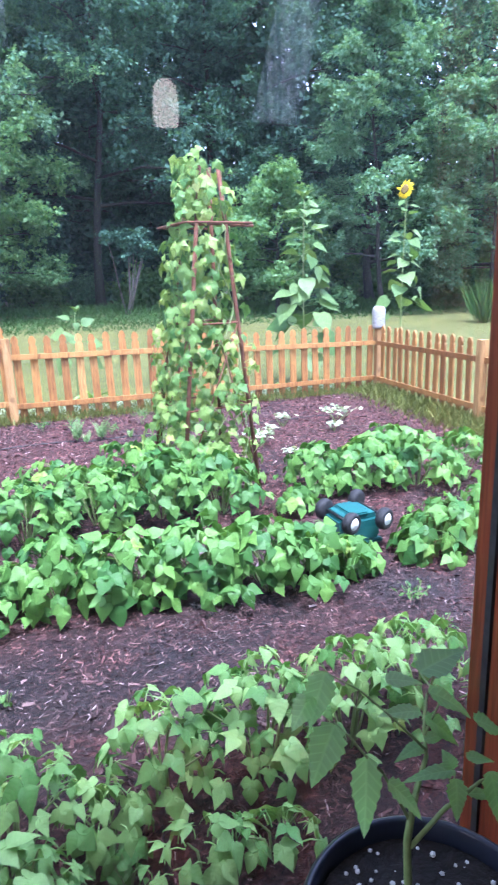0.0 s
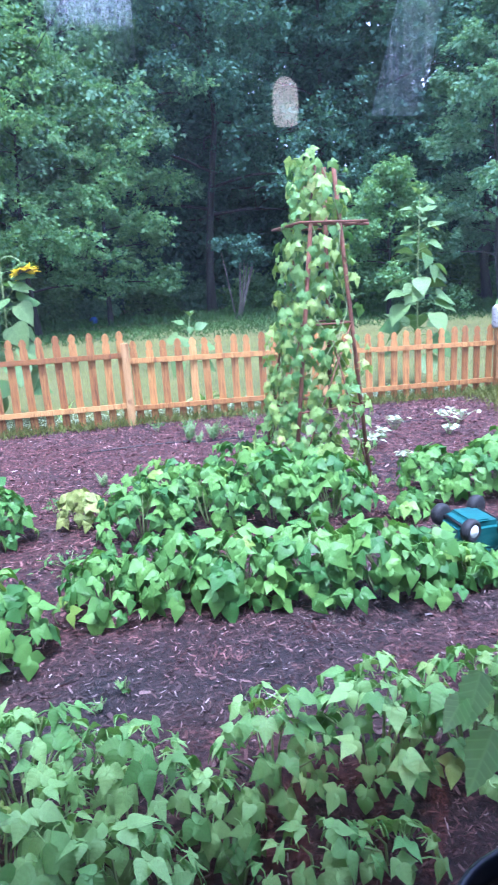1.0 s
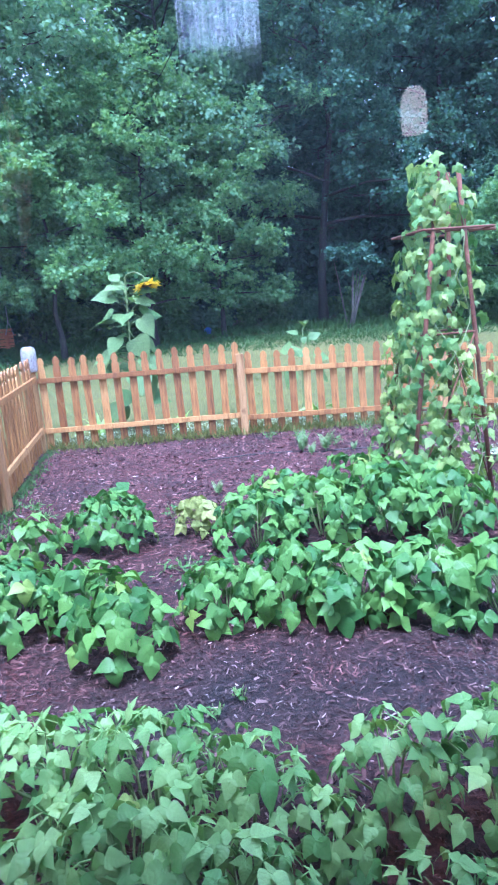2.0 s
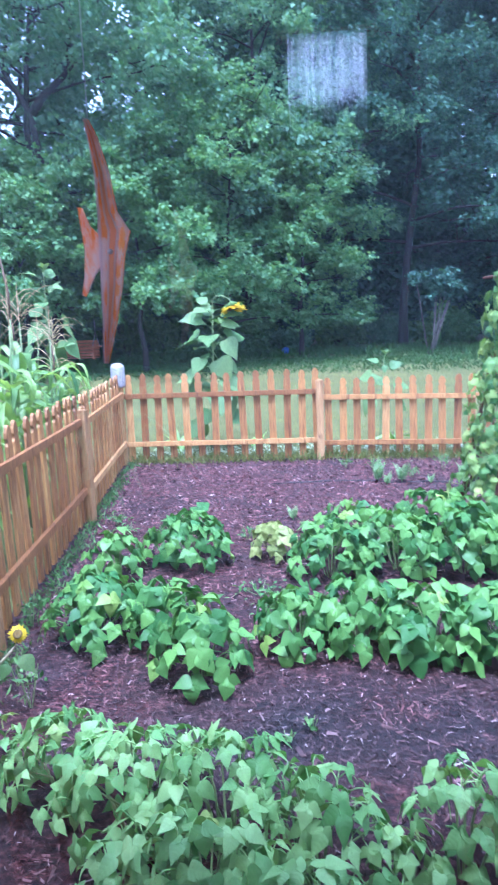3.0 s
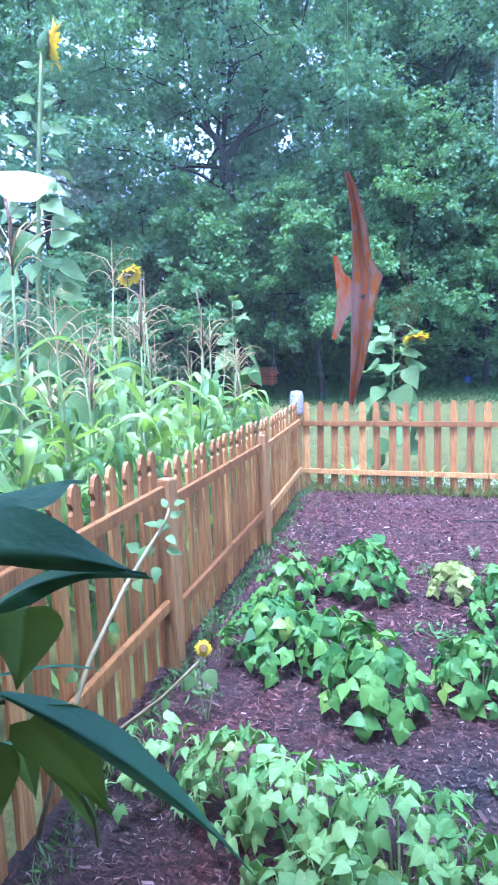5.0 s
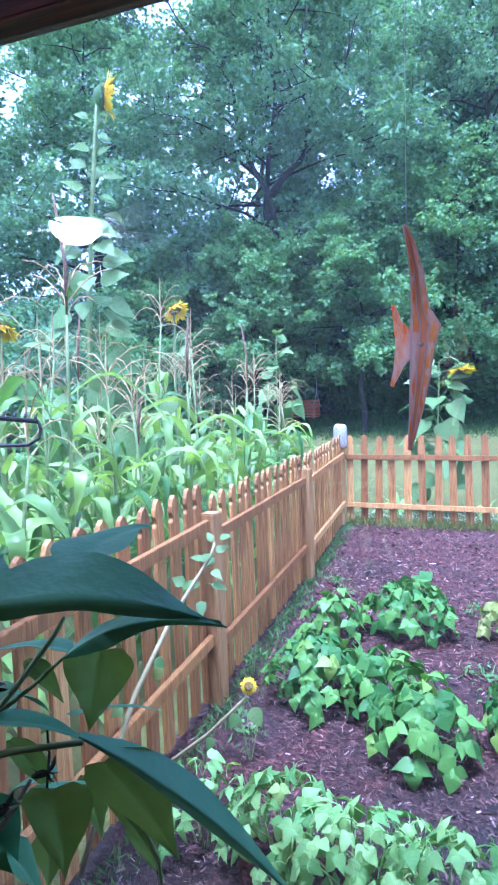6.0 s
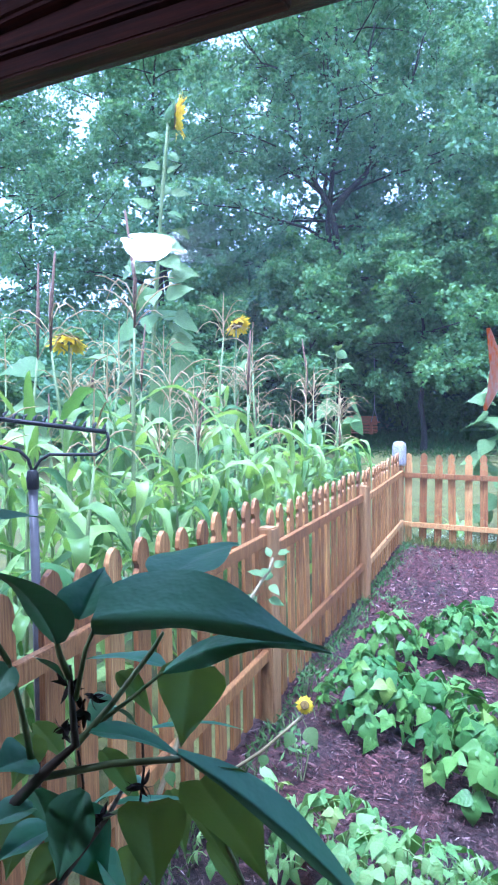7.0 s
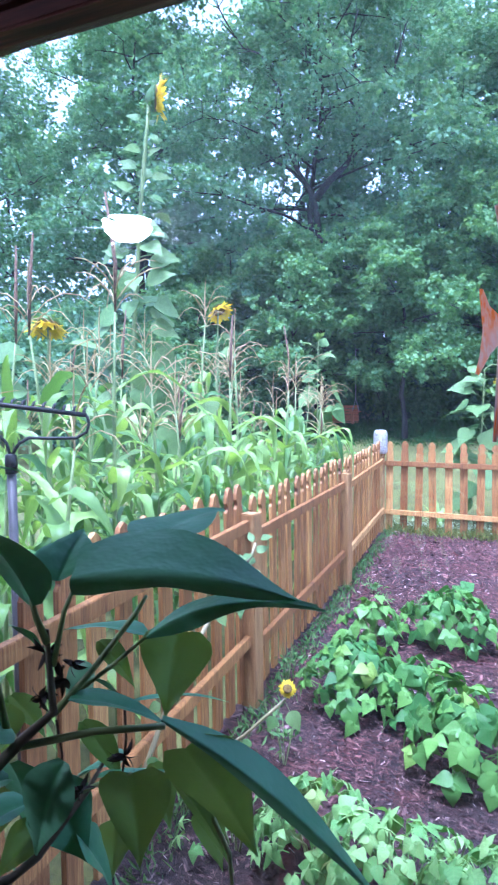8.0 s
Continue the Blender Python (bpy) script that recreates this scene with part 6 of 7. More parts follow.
def houseplant():
    ob = thing("houseplant", "dark-leaved potted plant with glossy drooping leaves by the window", "plant", at=(1.66, -7.37, 0.95))
    o = ob.location
    bm = bmesh.new()
    tube(bm, [Vector(p) - o for p in ((1.66, -7.37, 0.93), (1.67, -7.375, 1.15), (1.70, -7.39, 1.33), (1.752, -7.404, 1.432))], [.007, .006, .0045, .0035], 8)
    part("trunk", mesh_of("trunk", bm, TWIG, True), ob)
    for pts, radii, material in (
            (((1.772, -7.402, 1.431), (1.796, -7.388, 1.459), (1.809, -7.38, 1.472), (1.799, -7.372, 1.495), (1.798, -7.372, 1.512)), (0.0035, 0.003, 0.0024, 0.0018, 0.0013), TWIG),
            (((1.748, -7.408, 1.364), (1.774, -7.382, 1.369), (1.78, -7.367, 1.374), (1.791, -7.336, 1.399), (1.793, -7.324, 1.41)), (0.003, 0.0027, 0.0024, 0.0018, 0.0012), TWIG),
            (((1.793, -7.389, 1.454), (1.827, -7.37, 1.461), (1.86, -7.352, 1.463)), (0.0022, 0.002, 0.0018), STALK),
            (((1.802, -7.373, 1.466), (1.814, -7.354, 1.486), (1.828, -7.333, 1.513), (1.833, -7.329, 1.523)), (0.002, 0.0018, 0.0016, 0.001), STALK),
            (((1.801, -7.371, 1.492), (1.806, -7.367, 1.521), (1.82, -7.37, 1.543)), (0.0016, 0.0014, 0.001), STALK),
            (((1.798, -7.372, 1.505), (1.797, -7.378, 1.52), (1.798, -7.382, 1.532)), (0.0022, 0.0018, 0.0014), STALK),
            (((1.797, -7.364, 1.466), (1.816, -7.341, 1.483), (1.839, -7.339, 1.503), (1.839, -7.305, 1.494)), (0.0015, 0.0013, 0.001, 0.0008), STALK),
            (((1.781, -7.385, 1.452), (1.783, -7.393, 1.488), (1.784, -7.402, 1.522)), (0.0022, 0.0018, 0.0012), STALK),
            (((1.784, -7.402, 1.522), (1.776, -7.425, 1.570), (1.784, -7.440, 1.611)), (0.0016, 0.0014, 0.001), STALK),
            (((1.788, -7.338, 1.398), (1.815, -7.345, 1.418), (1.838, -7.354, 1.432)), (0.0014, 0.0012, 0.001), STALK),
            (((1.821, -7.298, 1.398), (1.844, -7.286, 1.377), (1.858, -7.281, 1.343), (1.86, -7.281, 1.32)), (0.001, 0.0016, 0.0016, 0.001), STALK)):
        bm = bmesh.new()
        tube(bm, [Vector(p) - o for p in pts], radii, 7)
        part("stem", mesh_of("stem", bm, material, True), ob)
    TOPSIDE, LEVEL, TO_ROOM, TO_GLASS = (-0.02, 0.05, 1), (-0.05, 0.1, 1), (0.25, -0.45, 0.8), (-0.45, 0.85, 0.3)
    upper = (((1.808, -7.297, 1.543), (1.816, -7.206, 1.552), 0.05, TOPSIDE, 0.4, OVATE, 0.1),
             ((1.803, -7.368, 1.538), (1.788, -7.329, 1.558), 0.028, TO_ROOM, 0.3, OVATE, 0.3),
             ((1.799, -7.382, 1.528), (1.807, -7.431, 1.582), 0.026, LEVEL, 0.6, OVATE, 0.3),
             ((1.809, -7.368, 1.474), (1.856, -7.343, 1.458), 0.020, TOPSIDE, 0.5, OVATE, 0.2),
             ((1.794, -7.331, 1.474), (1.778, -7.341, 1.452), 0.022, TO_ROOM, 0.3, OVATE, 0.15),
             ((1.792, -7.275, 1.475), (1.721, -7.279, 1.468), 0.021, LEVEL, 0.4, OVATE, 0.2))
    lower = (((1.839, -7.305, 1.494), (1.832, -7.312, 1.443), 0.045, TO_GLASS, 0.4, HEART, 0.15),
             ((1.767, -7.257, 1.415), (1.809, -7.19, 1.393), 0.015, LEVEL, 0.4, LANCE, 0.2),
             ((1.838, -7.354, 1.432), (1.837, -7.347, 1.371), 0.041, TO_GLASS, 0.4, HEART, 0.15),
             ((1.78, -7.32, 1.394), (1.816, -7.278, 1.384), 0.015, TOPSIDE, 0.4, LANCE, 0.2),
             ((1.807, -7.371, 1.44), (1.794, -7.381, 1.389), 0.027, TO_ROOM, 0.5, OVATE, 0.25),
             ((1.779, -7.287, 1.388), (1.73, -7.293, 1.358), 0.025, TOPSIDE, 0.5, OVATE, 0.2),
             ((1.769, -7.348, 1.406), (1.792, -7.339, 1.355), 0.032, TO_ROOM, 0.4, OVATE, 0.2))
    outer = (((1.789, -7.393, 1.437), (1.778, -7.421, 1.436), 0.024, TOPSIDE, 0.5, OVATE, 0.25),
             ((1.775, -7.368, 1.405), (1.759, -7.4, 1.396), 0.027, TOPSIDE, 0.5, OVATE, 0.25),
             ((1.785, -7.401, 1.52), (1.78, -7.416, 1.501), 0.021, TO_ROOM, 0.4, OVATE, 0.2),
             ((1.779, -7.385, 1.46), (1.775, -7.41, 1.462), 0.025, TO_ROOM, 0.4, OVATE, 0.2),
             ((1.75, -7.358, 1.417), (1.749, -7.34, 1.345), 0.033, TOPSIDE, 0.5, OVATE, 0.25),
             ((1.751, -7.315, 1.365), (1.72, -7.334, 1.318), 0.028, TOPSIDE, 0.5, OVATE, 0.25),
             ((1.835, -7.312, 1.405), (1.861, -7.279, 1.328), 0.022, TO_GLASS, 0.6, LANCE, 0.3),
             ((1.734, -7.34, 1.494), (1.725, -7.301, 1.457), 0.013, LEVEL, 0.4, LANCE, 0.2),
             ((1.866, -7.342, 1.447), (1.896, -7.316, 1.378), 0.046, TO_GLASS, 0.4, HEART, 0.2),
             ((1.755, -7.335, 1.367), (1.726, -7.353, 1.330), 0.030, TO_GLASS, 0.4, OVATE, 0.2),
             ((1.768, -7.284, 1.339), (1.766, -7.287, 1.298), 0.029, TO_GLASS, 0.4, OVATE, 0.2),
             ((1.719, -7.328, 1.440), (1.740, -7.318, 1.409), 0.022, TO_GLASS, 0.4, OVATE, 0.2),
             ((1.743, -7.292, 1.446), (1.760, -7.262, 1.415), 0.021, LEVEL, 0.4, OVATE, 0.2))
    shaded = (((1.774, -7.321, 1.431), (1.792, -7.303, 1.383), 0.023, TO_GLASS, 0.4, OVATE, 0.2),
              ((1.803, -7.285, 1.392), (1.813, -7.282, 1.344), 0.024, TO_GLASS, 0.4, OVATE, 0.2),
              ((1.770, -7.298, 1.475), (1.785, -7.280, 1.438), 0.019, TO_GLASS, 0.4, OVATE, 0.2),
              ((1.750, -7.356, 1.453), (1.738, -7.365, 1.417), 0.025, TO_GLASS, 0.4, OVATE, 0.2),
              ((1.736, -7.355, 1.396), (1.727, -7.363, 1.352), 0.029, TO_GLASS, 0.4, OVATE, 0.2),
              ((1.785, -7.341, 1.373), (1.805, -7.333, 1.337), 0.029, LEVEL, 0.4, OVATE, 0.2),
              ((1.820, -7.255, 1.346), (1.835, -7.250, 1.301), 0.025, TO_GLASS, 0.4, OVATE, 0.2))
    for a, b, w, up, dr, outline, fold in upper + lower + outer + shaded:
        leaf_between(ob, "leaf", a, b, w * (0.95 if up is TO_GLASS else 1.2), DARKLEAF if up is TO_GLASS else THICKLEAF, outline, max(-0.75, min(0.75, fold * 1.9)), dr, up)
    # the long leaves, whose near halves hang down
    for a, b, w, up, dr, outline, sides in (
            ((1.824, -7.381, 1.545), (1.938, -7.331, 1.531), 0.092, (0.05, -0.20, 1), 0.6, HEART, ((1.0, -8), (0.26, 108))),
            ((1.839, -7.339, 1.503), (1.944, -7.338, 1.533), 0.046, (-0.05, -0.1, 1), 0.8, OVATE, ((1.0, -4), (0.35, 100))),
            ((1.858, -7.352, 1.466), (1.976, -7.298, 1.345), 0.041, (0.1, -0.1, 1), 0.5, OVATE, ((0.9, -4), (0.3, 95))),
            ((1.784, -7.440, 1.611), (1.807, -7.394, 1.600), 0.032, (0.0, -0.1, 1), 0.5, OVATE, ((1.0, 8), (1.0, 8)))):
        leaf_between(ob, "leaf", a, b, w, THICKLEAF, outline, 0.2, dr, up, sides)
    for k, c in enumerate(((1.790, -7.366, 1.496), (1.803, -7.359, 1.489), (1.799, -7.362, 1.481), (1.788, -7.368, 1.471), (1.823, -7.340, 1.431), (1.801, -7.353, 1.411))):
        bm = bmesh.new()
        rg = random.Random(k)
        for _ in range(9):
            blade(bm, facing((0, 0, 0), (rg.gauss(0, 1), rg.gauss(0, 1), rg.gauss(0, 1)), (rg.gauss(0, 1), rg.gauss(0, 1), rg.gauss(0, 1))), 0.011, 0.006, LANCE, 0.4, 0.8)
        part("dried_flower", mesh_of("dried_flower", bm, DRIED), ob, Matrix.Translation(Vector(c) - o), "dark withered flower head")
    for a, b in (((1.823, -7.339, 1.462), (1.822, -7.341, 1.421)), ((1.799, -7.361, 1.488), (1.788, -7.369, 1.465)), ((1.796, -7.365, 1.458), (1.799, -7.365, 1.421))):
        bm = bmesh.new()
        tube(bm, [Vector(a) - o, (Vector(a) + Vector(b)) / 2 - o + Vector((0.002, 0, 0)), Vector(b) - o], 0.0008, 5)
        part("dried_stalk", mesh_of("dried_stalk", bm, DRIED), ob)
    pot = thing("plant_pot", "plain dark plant pot on a stand", "pot", at=(1.66, -7.37, 0.75))
    bm = bmesh.new()
    lathe(bm, [(0.07, 0), (0.095, 0.18), (0.1, 0.2), (0.092, 0.2), (0.088, 0.17), (0.02, 0.17)], 28)
    part("shell", mesh_of("shell", bm, POT, True), pot)
    stand = thing("plant_stand", "plain dark wooden stand under the houseplant", "stand", at=(1.66, -7.37, 0))
    part("top", box_mesh("top", JAMBWOOD, -0.13, 0.13, -0.13, 0.13, 0.725, 0.75, bevel=0.004), stand)
    for sx in (-0.11, 0.11):
        for sy in (-0.11, 0.11):
            part("leg", box_mesh("leg", JAMBWOOD, sx - 0.015, sx + 0.015, sy - 0.015, sy + 0.015, 0, 0.725), stand)


houseplant()

# ---- lamp of the room, mirrored in the pane ----


def ceiling_fan():
    ob = thing("ceiling_fan", "ceiling fan at rest with a lit white glass bowl lamp", "fan", at=(0.29, -8.42, 2.345))
    bm = bmesh.new()
    lathe(bm, [(0.02, 0.0), (0.06, 0.010), (0.095, 0.038), (0.112, 0.085), (0.108, 0.085), (0.02, 0.05)], 28)
    part("bowl", mesh_of("bowl", bm, glow("lamp_glass", (1.0, 0.93, 0.84), 28.0), True), ob, None, "glowing white glass bowl")
    bm = bmesh.new()
    lathe(bm, [(0.02, 0.087), (0.113, 0.087), (0.113, 0.094), (0.09, 0.10), (0.095, 0.16), (0.07, 0.20), (0.03, 0.22)], 24)
    part("motor", mesh_of("motor", bm, BLACKIRON, True), ob)
    bm = bmesh.new()
    tube(bm, [(0, 0, 0.2), (0, 0, ROOM_H - 2.345)], 0.012, 8)
    part("rod", mesh_of("rod", bm, BLACKIRON, True), ob)
    for k in range(5):
        bm = bmesh.new()
        box(bm, 0.19, 0.46, -0.055, 0.055, 0.066, 0.074, bevel=0.003)
        box(bm, 0.09, 0.20, -0.012, 0.012, 0.072, 0.078)
        part("blade", mesh_of("blade", bm, HUB), ob, pose(0, 0, -0.012, 0, 0, 16 + 72 * k) @ pose(0, 0, 0, 24, 0, 0))


ceiling_fan()


def pendant_lamp():
    ob = thing("pendant_lamp", "small hanging lamp with a lit cream glass shade", "lamp", at=(3.05, -8.86, 2.12))
    bm = bmesh.new()
    lathe(bm, [(0.046, 0.0), (0.05, 0.03), (0.05, 0.10), (0.044, 0.14), (0.026, 0.162), (0.012, 0.165)], 22)
    part("shade", mesh_of("shade", bm, glow("cream_glass", (1.0, 0.82, 0.60), 0.40), True), ob, None, "softly lit cream glass shade")
    bm = bmesh.new()
    tube(bm, [(0, 0, 0.16), (0, 0, ROOM_H - 2.12)], 0.006, 6)
    part("cord", mesh_of("cord", bm, BLACKIRON, True), ob)


pendant_lamp()

# ---- grass, weeds and mulch chips ----


def tufts(name, label, xs, ys, zs, height, width, material, seed, spread=0.35, category="grass"):
    nr = np.random.default_rng(seed)
    n = len(xs)
    h = height * nr.uniform(0.5, 1.3, n)
    tilt = nr.normal(0, spread, (n, 2))
    along = np.stack([tilt[:, 0], tilt[:, 1], np.ones(n)], axis=1)
    centers = np.stack([xs, ys, zs + h * 0.48], axis=1)
    nrm = nr.normal(0, 1, (n, 3))
    me = cloud_mesh(name, centers, along, nrm, h, np.full(n, width) * nr.uniform(0.6, 1.4, n), material, 0.1)
    tagged(new(name, me), label, category, kind="stuff")


nr = np.random.default_rng(8)
gz = np.vectorize(ground_z)
n = 26000
ys = 0.12 + 9 * nr.random(n) ** 1.6
xs = nr.uniform(-6, 15, n)
tufts("lawn_grass", "short green lawn grass beyond the fence", xs, ys, gz(xs, ys) - 0.01, 0.055, 0.008, GRASSBLADE, 1, 0.5)
n = 3500
xs = nr.uniform(0.1, 7.2, n)
ys = 0.0 + nr.normal(0, 0.09, n)
tufts("fence_grass", "unmown grass along the foot of the fence", xs, ys, gz(xs, ys) - 0.01, 0.13, 0.010, GRASSBLADE, 2, 0.5)
n = 1300
ys = nr.uniform(-6.6, 0, n)
xs = -LEFT_SLOPE * ys + 0.05 + np.abs(nr.normal(0, 0.07, n))
tufts("fence_grass", "weedy grass along the foot of the fence", xs, ys, np.zeros(n) - 0.01, 0.07, 0.011, WEED, 3, 0.8)
n = 5000
ys = nr.uniform(-4.6, -0.1, n)
xs = 7.3 + 0.13 * ys - np.abs(nr.normal(0, 0.22, n))
tufts("fence_grass", "long green grass along the foot of the fence", xs, ys, gz(xs, ys) - 0.01, 0.16, 0.011, GRASSBLADE, 4, 0.6)
n = 16000
xs = nr.uniform(-16, 22, n)
ys = 12.6 + 3.5 * np.sin(np.pi * np.clip((xs + 20) / 44, 0, 1)) + nr.normal(0, 1.2, n)
tufts("tall_grass", "tall weeds and grass before the wood, coloured dark for shade", xs, ys, gz(xs, ys) - 0.02, 0.34, 0.03, COVER, 5, 0.6)


# dark tufts over the far lawn, standing in for the shade of the trees
n = 22000
xs = nr.uniform(-14, 18, n)
ys = 9.2 + 5.0 * nr.random(n) ** 0.6
tufts("ground_cover", "weedy ground cover coloured dark for the wood's shade", xs, ys, gz(xs, ys) - 0.02, 0.14, 0.03, COVER, 12, 0.9)


def ornamental_grass(x, y, h, seed):
    nr = np.random.default_rng(seed)
    n = 130
    out = nr.normal(0, 0.16, (n, 2))
    along = np.stack([out[:, 0] * 1.6, out[:, 1] * 1.6, np.ones(n)], axis=1)
    length = h * nr.uniform(0.6, 1.1, n)
    centers = np.stack([out[:, 0] * 1.5, out[:, 1] * 1.5, length * 0.47], axis=1)
    me = cloud_mesh("ornamental_grass", centers, along, nr.normal(0, 1, (n, 3)), length, np.full(n, 0.012), WEED, 0.15)
    thing("ornamental_grass", "tall clump of slender grass beyond the lawn", "grass", mesh=me, at=(x, y, ground_z(x, y) - 0.02))


ornamental_grass(15.2, 6.6, 1.3, 41)
ornamental_grass(15.9, 6.4, 1.2, 42)


def chips(name, n, seed, y0, y1, size):
    nr = np.random.default_rng(seed)
    ys = nr.uniform(y0, y1, n)
    lo, hi = -LEFT_SLOPE * ys, 7.3 + 0.13 * ys
    xs = lo + (hi - lo) * nr.random(n)
    zs = np.array([bed_height(x, y) for x, y in zip(xs, ys)]) + 0.006
    along = np.stack([nr.normal(0, 1, n), nr.normal(0, 1, n), nr.normal(0, 0.5, n)], axis=1)
    nrm = np.stack([nr.normal(0, 0.85, n), nr.normal(0, 0.85, n), np.ones(n)], axis=1)
    L = (size * nr.uniform(0.3, 1.2, n) * np.where(nr.random(n) < 0.06, 2.0, 1.0))[:, None]
    W = L * nr.uniform(0.08, 0.34, (n, 1))
    along /= np.linalg.norm(along, axis=1, keepdims=True)
    nrm -= along * np.sum(nrm * along, axis=1, keepdims=True)
    nrm /= np.linalg.norm(nrm, axis=1, keepdims=True)
    side = np.cross(along, nrm)
    c = np.stack([xs, ys, zs], axis=1)
    # splintered shreds: four uneven corners, slightly warped
    v = np.stack([c + along * L * sa * nr.uniform(0.3, 0.6, (n, 1)) + side * W * sb * nr.uniform(0.15, 0.6, (n, 1)) + nrm * L * nr.uniform(-0.05, 0.05, (n, 1)) for sa, sb in ((-1, -1), (1, -1), (1, 1), (-1, 1))], axis=1)
    me = bpy.data.meshes.new(name)
    me.vertices.add(n * 4)
    me.vertices.foreach_set("co", v.reshape(-1))
    me.loops.add(n * 4)
    me.loops.foreach_set("vertex_index", np.arange(n * 4))
    me.polygons.add(n)
    me.polygons.foreach_set("loop_start", np.arange(n) * 4)
    me.update(calc_edges=True)
    me.materials.append(CHIP)
    tagged(new(name, me), "loose shreds of purple-brown bark mulch", "mulch", kind="stuff")


chips("mulch_chips", 110000, 6, -6.7, -3.6, 0.025)
chips("mulch_chips", 60000, 7, -3.6, 0.0, 0.036)


n = 2600
xs = nr.uniform(0.1, 6.8, n)
ys = 0.12 + np.abs(nr.normal(0, 0.22, n))
clover = cloud_mesh("clover_flowers", np.stack([xs, ys, gz(xs, ys) + nr.uniform(0.03, 0.10, n)], axis=1), nr.normal(0, 1, (n, 3)), nr.normal(0, 0.5, (n, 3)) + np.array([0, 0, 1.0]), np.full(n, 0.030), np.full(n, 0.028), WHITEPETAL)
tagged(new("clover_flowers", clover), "small white clover flowers in the grass behind the fence", "flowers", kind="stuff")


def white_flower(x, y, r, h, n, seed):
    rg = random.Random(seed)
    nr = np.random.default_rng(seed)
    z = bed_height(x, y)
    bm = bmesh.new()
    for k in range(8):
        a = k * 2.4
        tube(bm, [(0, 0, -0.02), (math.cos(a) * r * 0.7, math.sin(a) * r * 0.7, h * rg.uniform(0.6, 0.95))], 0.003, 4, False)
    ob = thing("white_flower_plant", "low plant with pale whitish leaves in the mulch", "plant", "pale seedlings", mesh=mesh_of("white_flower_plant", bm, STEM), at=(x, y, z))
    off = nr.normal(0, 0.45, (n, 3)) * np.array([r, r, 0.15 * h]) + np.array([0, 0, h * 0.85])
    part("leaves", cloud_mesh("leaves", off, nr.normal(0, 1, (n, 3)) * np.array([1, 1, 0.2]), np.array([0, 0, 1.0]) + nr.normal(0, 0.3, (n, 3)), np.full(n, 0.07), np.full(n, 0.05), WHITEPETAL), ob)


for k, (x, y, r, h, c) in enumerate(((4.55, -2.15, .16, .16, 40), (4.85, -1.75, .08, .10, 14), (5.1, -1.5, .12, .14, 24), (5.75, -1.55, .2, .16, 46), (5.5, -1.9, .08, .1, 14), (4.62, -2.75, .12, .12, 20))):
    white_flower(x, y, r, h, c, 600 + k)


def weed(x, y, r, h, n, seed, material=WEED, leaf=0.045):
    nr = np.random.default_rng(seed)
    bm = bmesh.new()
    for k in range(5):
        a = k * 2.4 + seed
        tube(bm, [(0, 0, -0.02), (math.cos(a) * r * 0.5, math.sin(a) * r * 0.5, h * 0.9)], 0.002, 4, False)
    ob = thing("weed", "small green weed sprouting from the mulch", "weed", "weeds", mesh=mesh_of("weed", bm, STEM), at=(x, y, bed_height(x, y)))
    off = nr.normal(0, 0.4, (n, 3)) * np.array([r, r, 0.3 * h]) + np.array([0, 0, h * 0.55])
    off[:, 2] = np.maximum(off[:, 2], 0.01)
    part("leaves", cloud_mesh("leaves", off, off * np.array([1, 1, 0.4]) + nr.normal(0, 0.05, (n, 3)), np.array([0, 0, 1.0]) + nr.normal(0, 0.4, (n, 3)), np.full(n, leaf) * nr.uniform(0.6, 1.3, n), np.full(n, leaf * 0.4), material), ob)


for k, (x, y, r, h, c) in enumerate(((2.18, -5.27, .05, .06, 9), (2.08, -5.35, .05, .05, 8), (3.0, -0.75, .12, .2, 50), (3.75, -0.7, .14, .24, 60), (2.7, -0.5, .1, .15, 36), (1.9, -3.95, .2, .06, 60), (2.0, -4.15, .15, .05, 40), (3.35, -1.0, .12, .14, 36),
        (1.1, -2.9, .1, .14, 30), (1.4, -2.85, .08, .12, 20), (1.75, -2.9, .1, .12, 24), (2.2, -2.85, .08, .12, 20), (4.05, -5.25, .12, .08, 24), (4.0, -5.5, .1, .08, 18), (0.6, -2.5, .12, .12, 40), (0.75, -2.75, .12, .1, 30), (0.95, -5.15, .1, .22, 26), (0.8, -4.95, .08, .2, 20), (2.45, -6.2, .07, .1, 12), (0.62, -4.35, .08, .25, 24))):
    weed(x, y, r, h, c, 700 + k)


def strap_clump(x, y, h, n, seed):
    rg = random.Random(seed)
    ob = thing("daylily", "clump of upright strap-shaped green leaves behind the fence", "plant", "clumps behind the fence", at=(x, y, ground_z(x, y)))
    for k in range(n):
        a = rg.uniform(0, 6.28)
        out = Vector((math.cos(a), math.sin(a), 0))
        part("leaf", CORN_LEAVES[3 if k % 2 else 0], ob, facing(out * 0.03, Vector((0, 0, 1)) - out * 3, out + Vector((0, 0, 3)), h * rg.uniform(1.2, 1.9)))


for k, (x, y, h, n) in enumerate(((0.62, 0.45, 0.5, 9), (1.62, 0.5, 0.42, 8), (3.42, 0.6, 0.45, 9), (3.75, 0.45, 0.35, 6), (5.9, 0.5, 0.3, 7))):
    strap_clump(x, y, h, n, 800 + k)


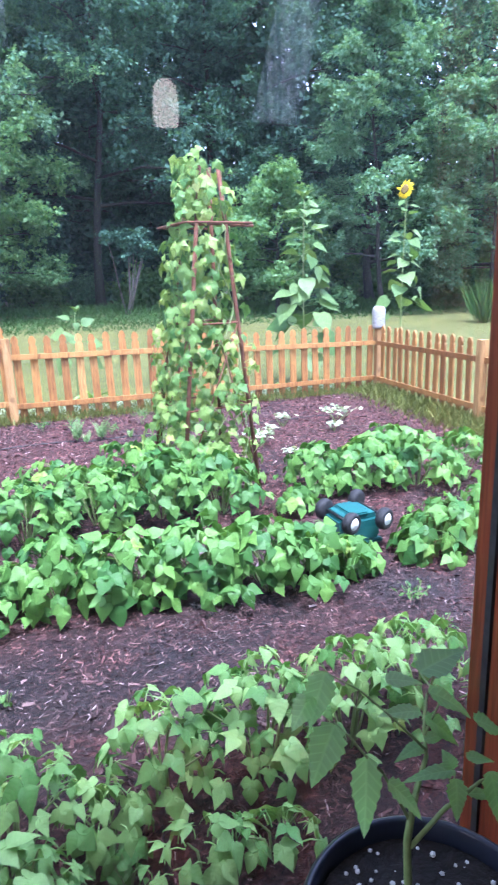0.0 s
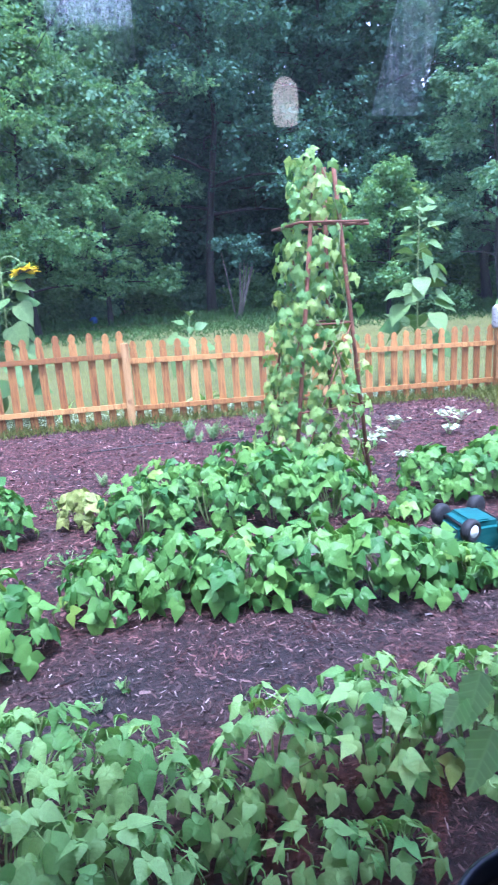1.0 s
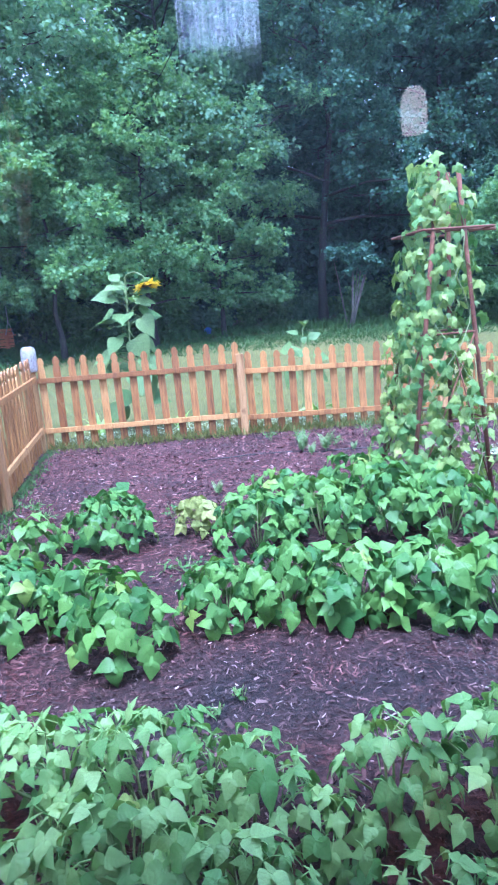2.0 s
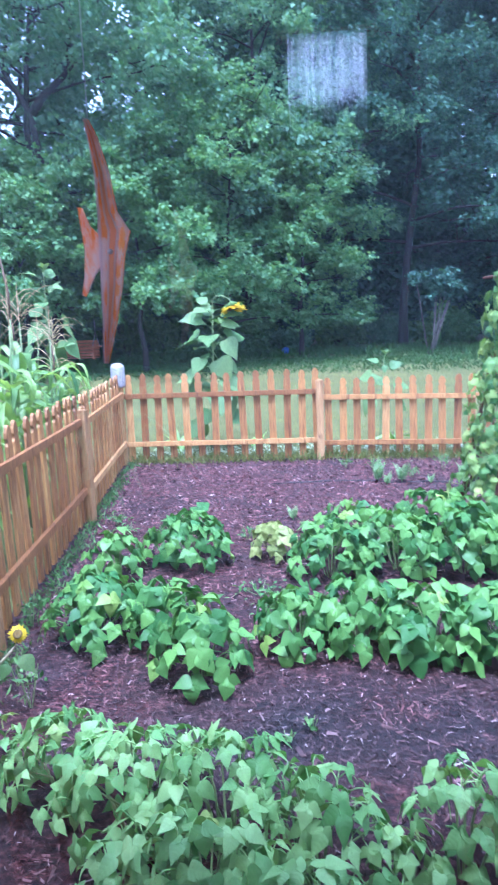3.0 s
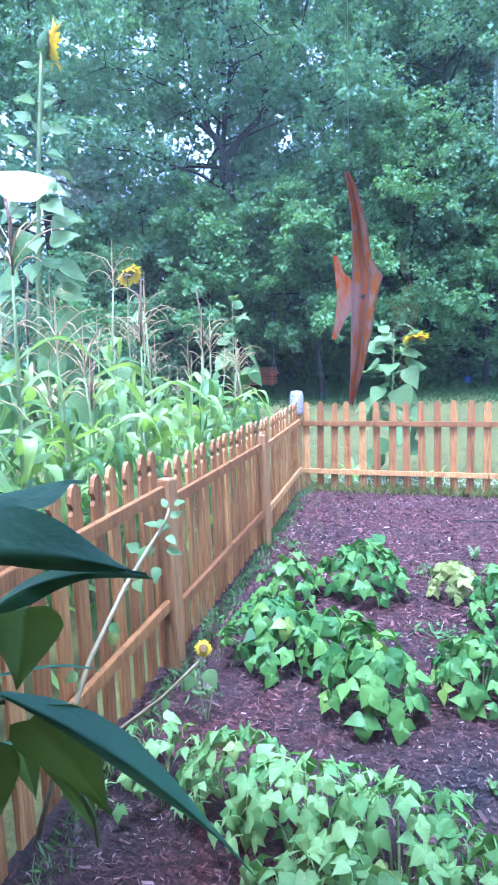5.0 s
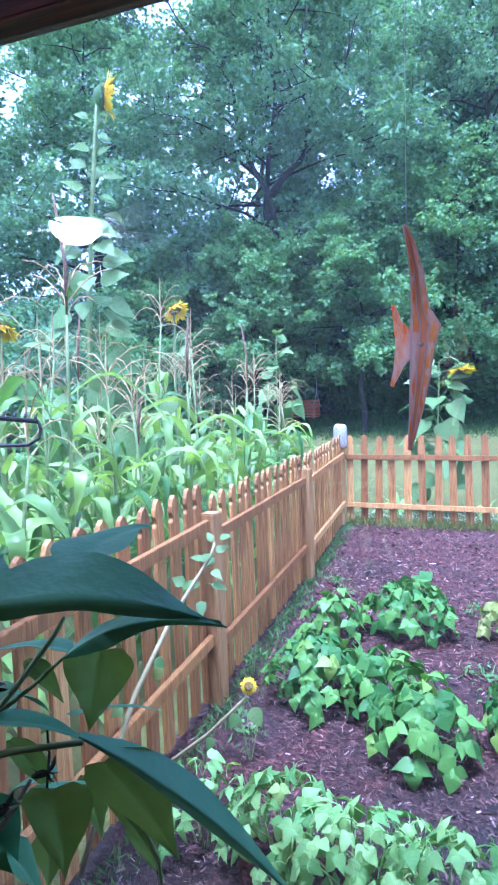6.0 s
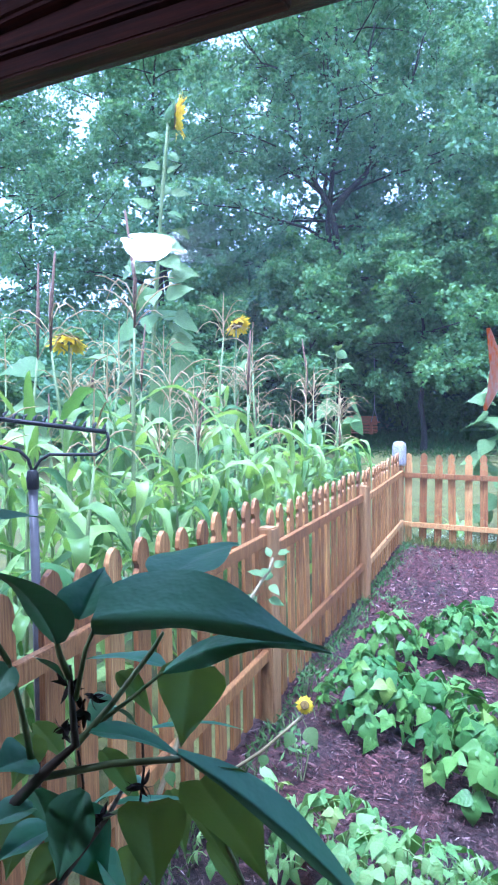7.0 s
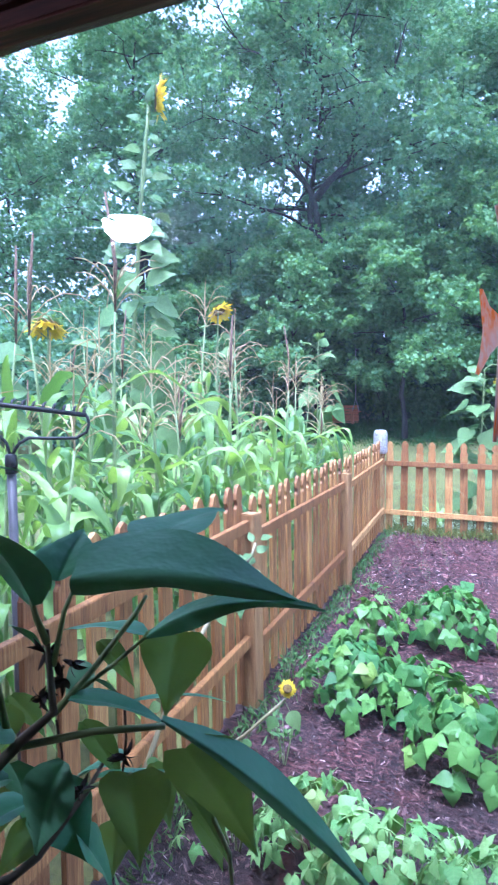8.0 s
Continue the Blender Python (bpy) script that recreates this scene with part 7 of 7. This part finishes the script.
def fern_weed(x, y, h, fronds, seed):
    """Upright feathery fronds: a rib with short leaflets on both sides."""
    rg = random.Random(seed)
    ob = thing("fern_weed", "feathery pale green weed standing in the mulch", "weed", "weeds", at=(x, y, bed_height(x, y)))
    for k in range(fronds):
        a = k * 2.4 + rg.uniform(-0.4, 0.4)
        out = Vector((math.cos(a), math.sin(a), 0))
        tall = h * rg.uniform(0.6, 1.0)
        rib = [Vector((0, 0, -0.01)) + out * tall * 0.45 * q * q + Vector((0, 0, tall * q)) for q in (0, 0.25, 0.5, 0.75, 1.0)]
        bm = bmesh.new()
        tube(bm, rib, [0.003, 0.0026, 0.002, 0.0016, 0.001], 4, False)
        cross = Vector((-out.y, out.x, 0))
        for i in range(3, 17):
            q = i / 16
            at = out * tall * 0.45 * q * q + Vector((0, 0, tall * q))
            reach = tall * 0.30 * math.sin(math.pi * (0.15 + 0.8 * q))
            for s in (-1, 1):
                blade(bm, facing(at, out * -0.6 + Vector((0, 0, 0.6)), cross * s + Vector((0, 0, 0.35)) + out * 0.2), reach, reach * 0.42, LANCE, 0.2, 0.4)
        part("frond", mesh_of("frond", bm, PALE_WEED, True), ob)


for k, (x, y, h, fronds) in enumerate(((2.98, -1.15, .24, 5), (3.22, -1.18, .27, 5), (3.05, -1.32, .15, 4), (3.86, -1.12, .26, 5), (4.02, -1.2, .30, 6), (4.2, -1.15, .2, 5), (4.3, -1.6, .16, 4), (3.5, -1.24, .12, 4), (2.1, -2.45, .14, 4), (2.95, -2.6, .16, 4))):
    fern_weed(x, y, h, fronds, 760 + k)

# irrigation hose lying across the bed
bm = bmesh.new()
tube(bm, [(x, -1.22 - 0.04 * math.sin(x * 1.7), bed_height(x, -1.22 - 0.04 * math.sin(x * 1.7)) + 0.008 - 0.02 * max(0.0, 2.1 - x)) for x in [1.9 + 0.25 * i for i in range(17)]], 0.006, 6)
thing("drip_hose", "thin black drip hose lying on the mulch", "hose", mesh=mesh_of("drip_hose", bm, HOSE, True))
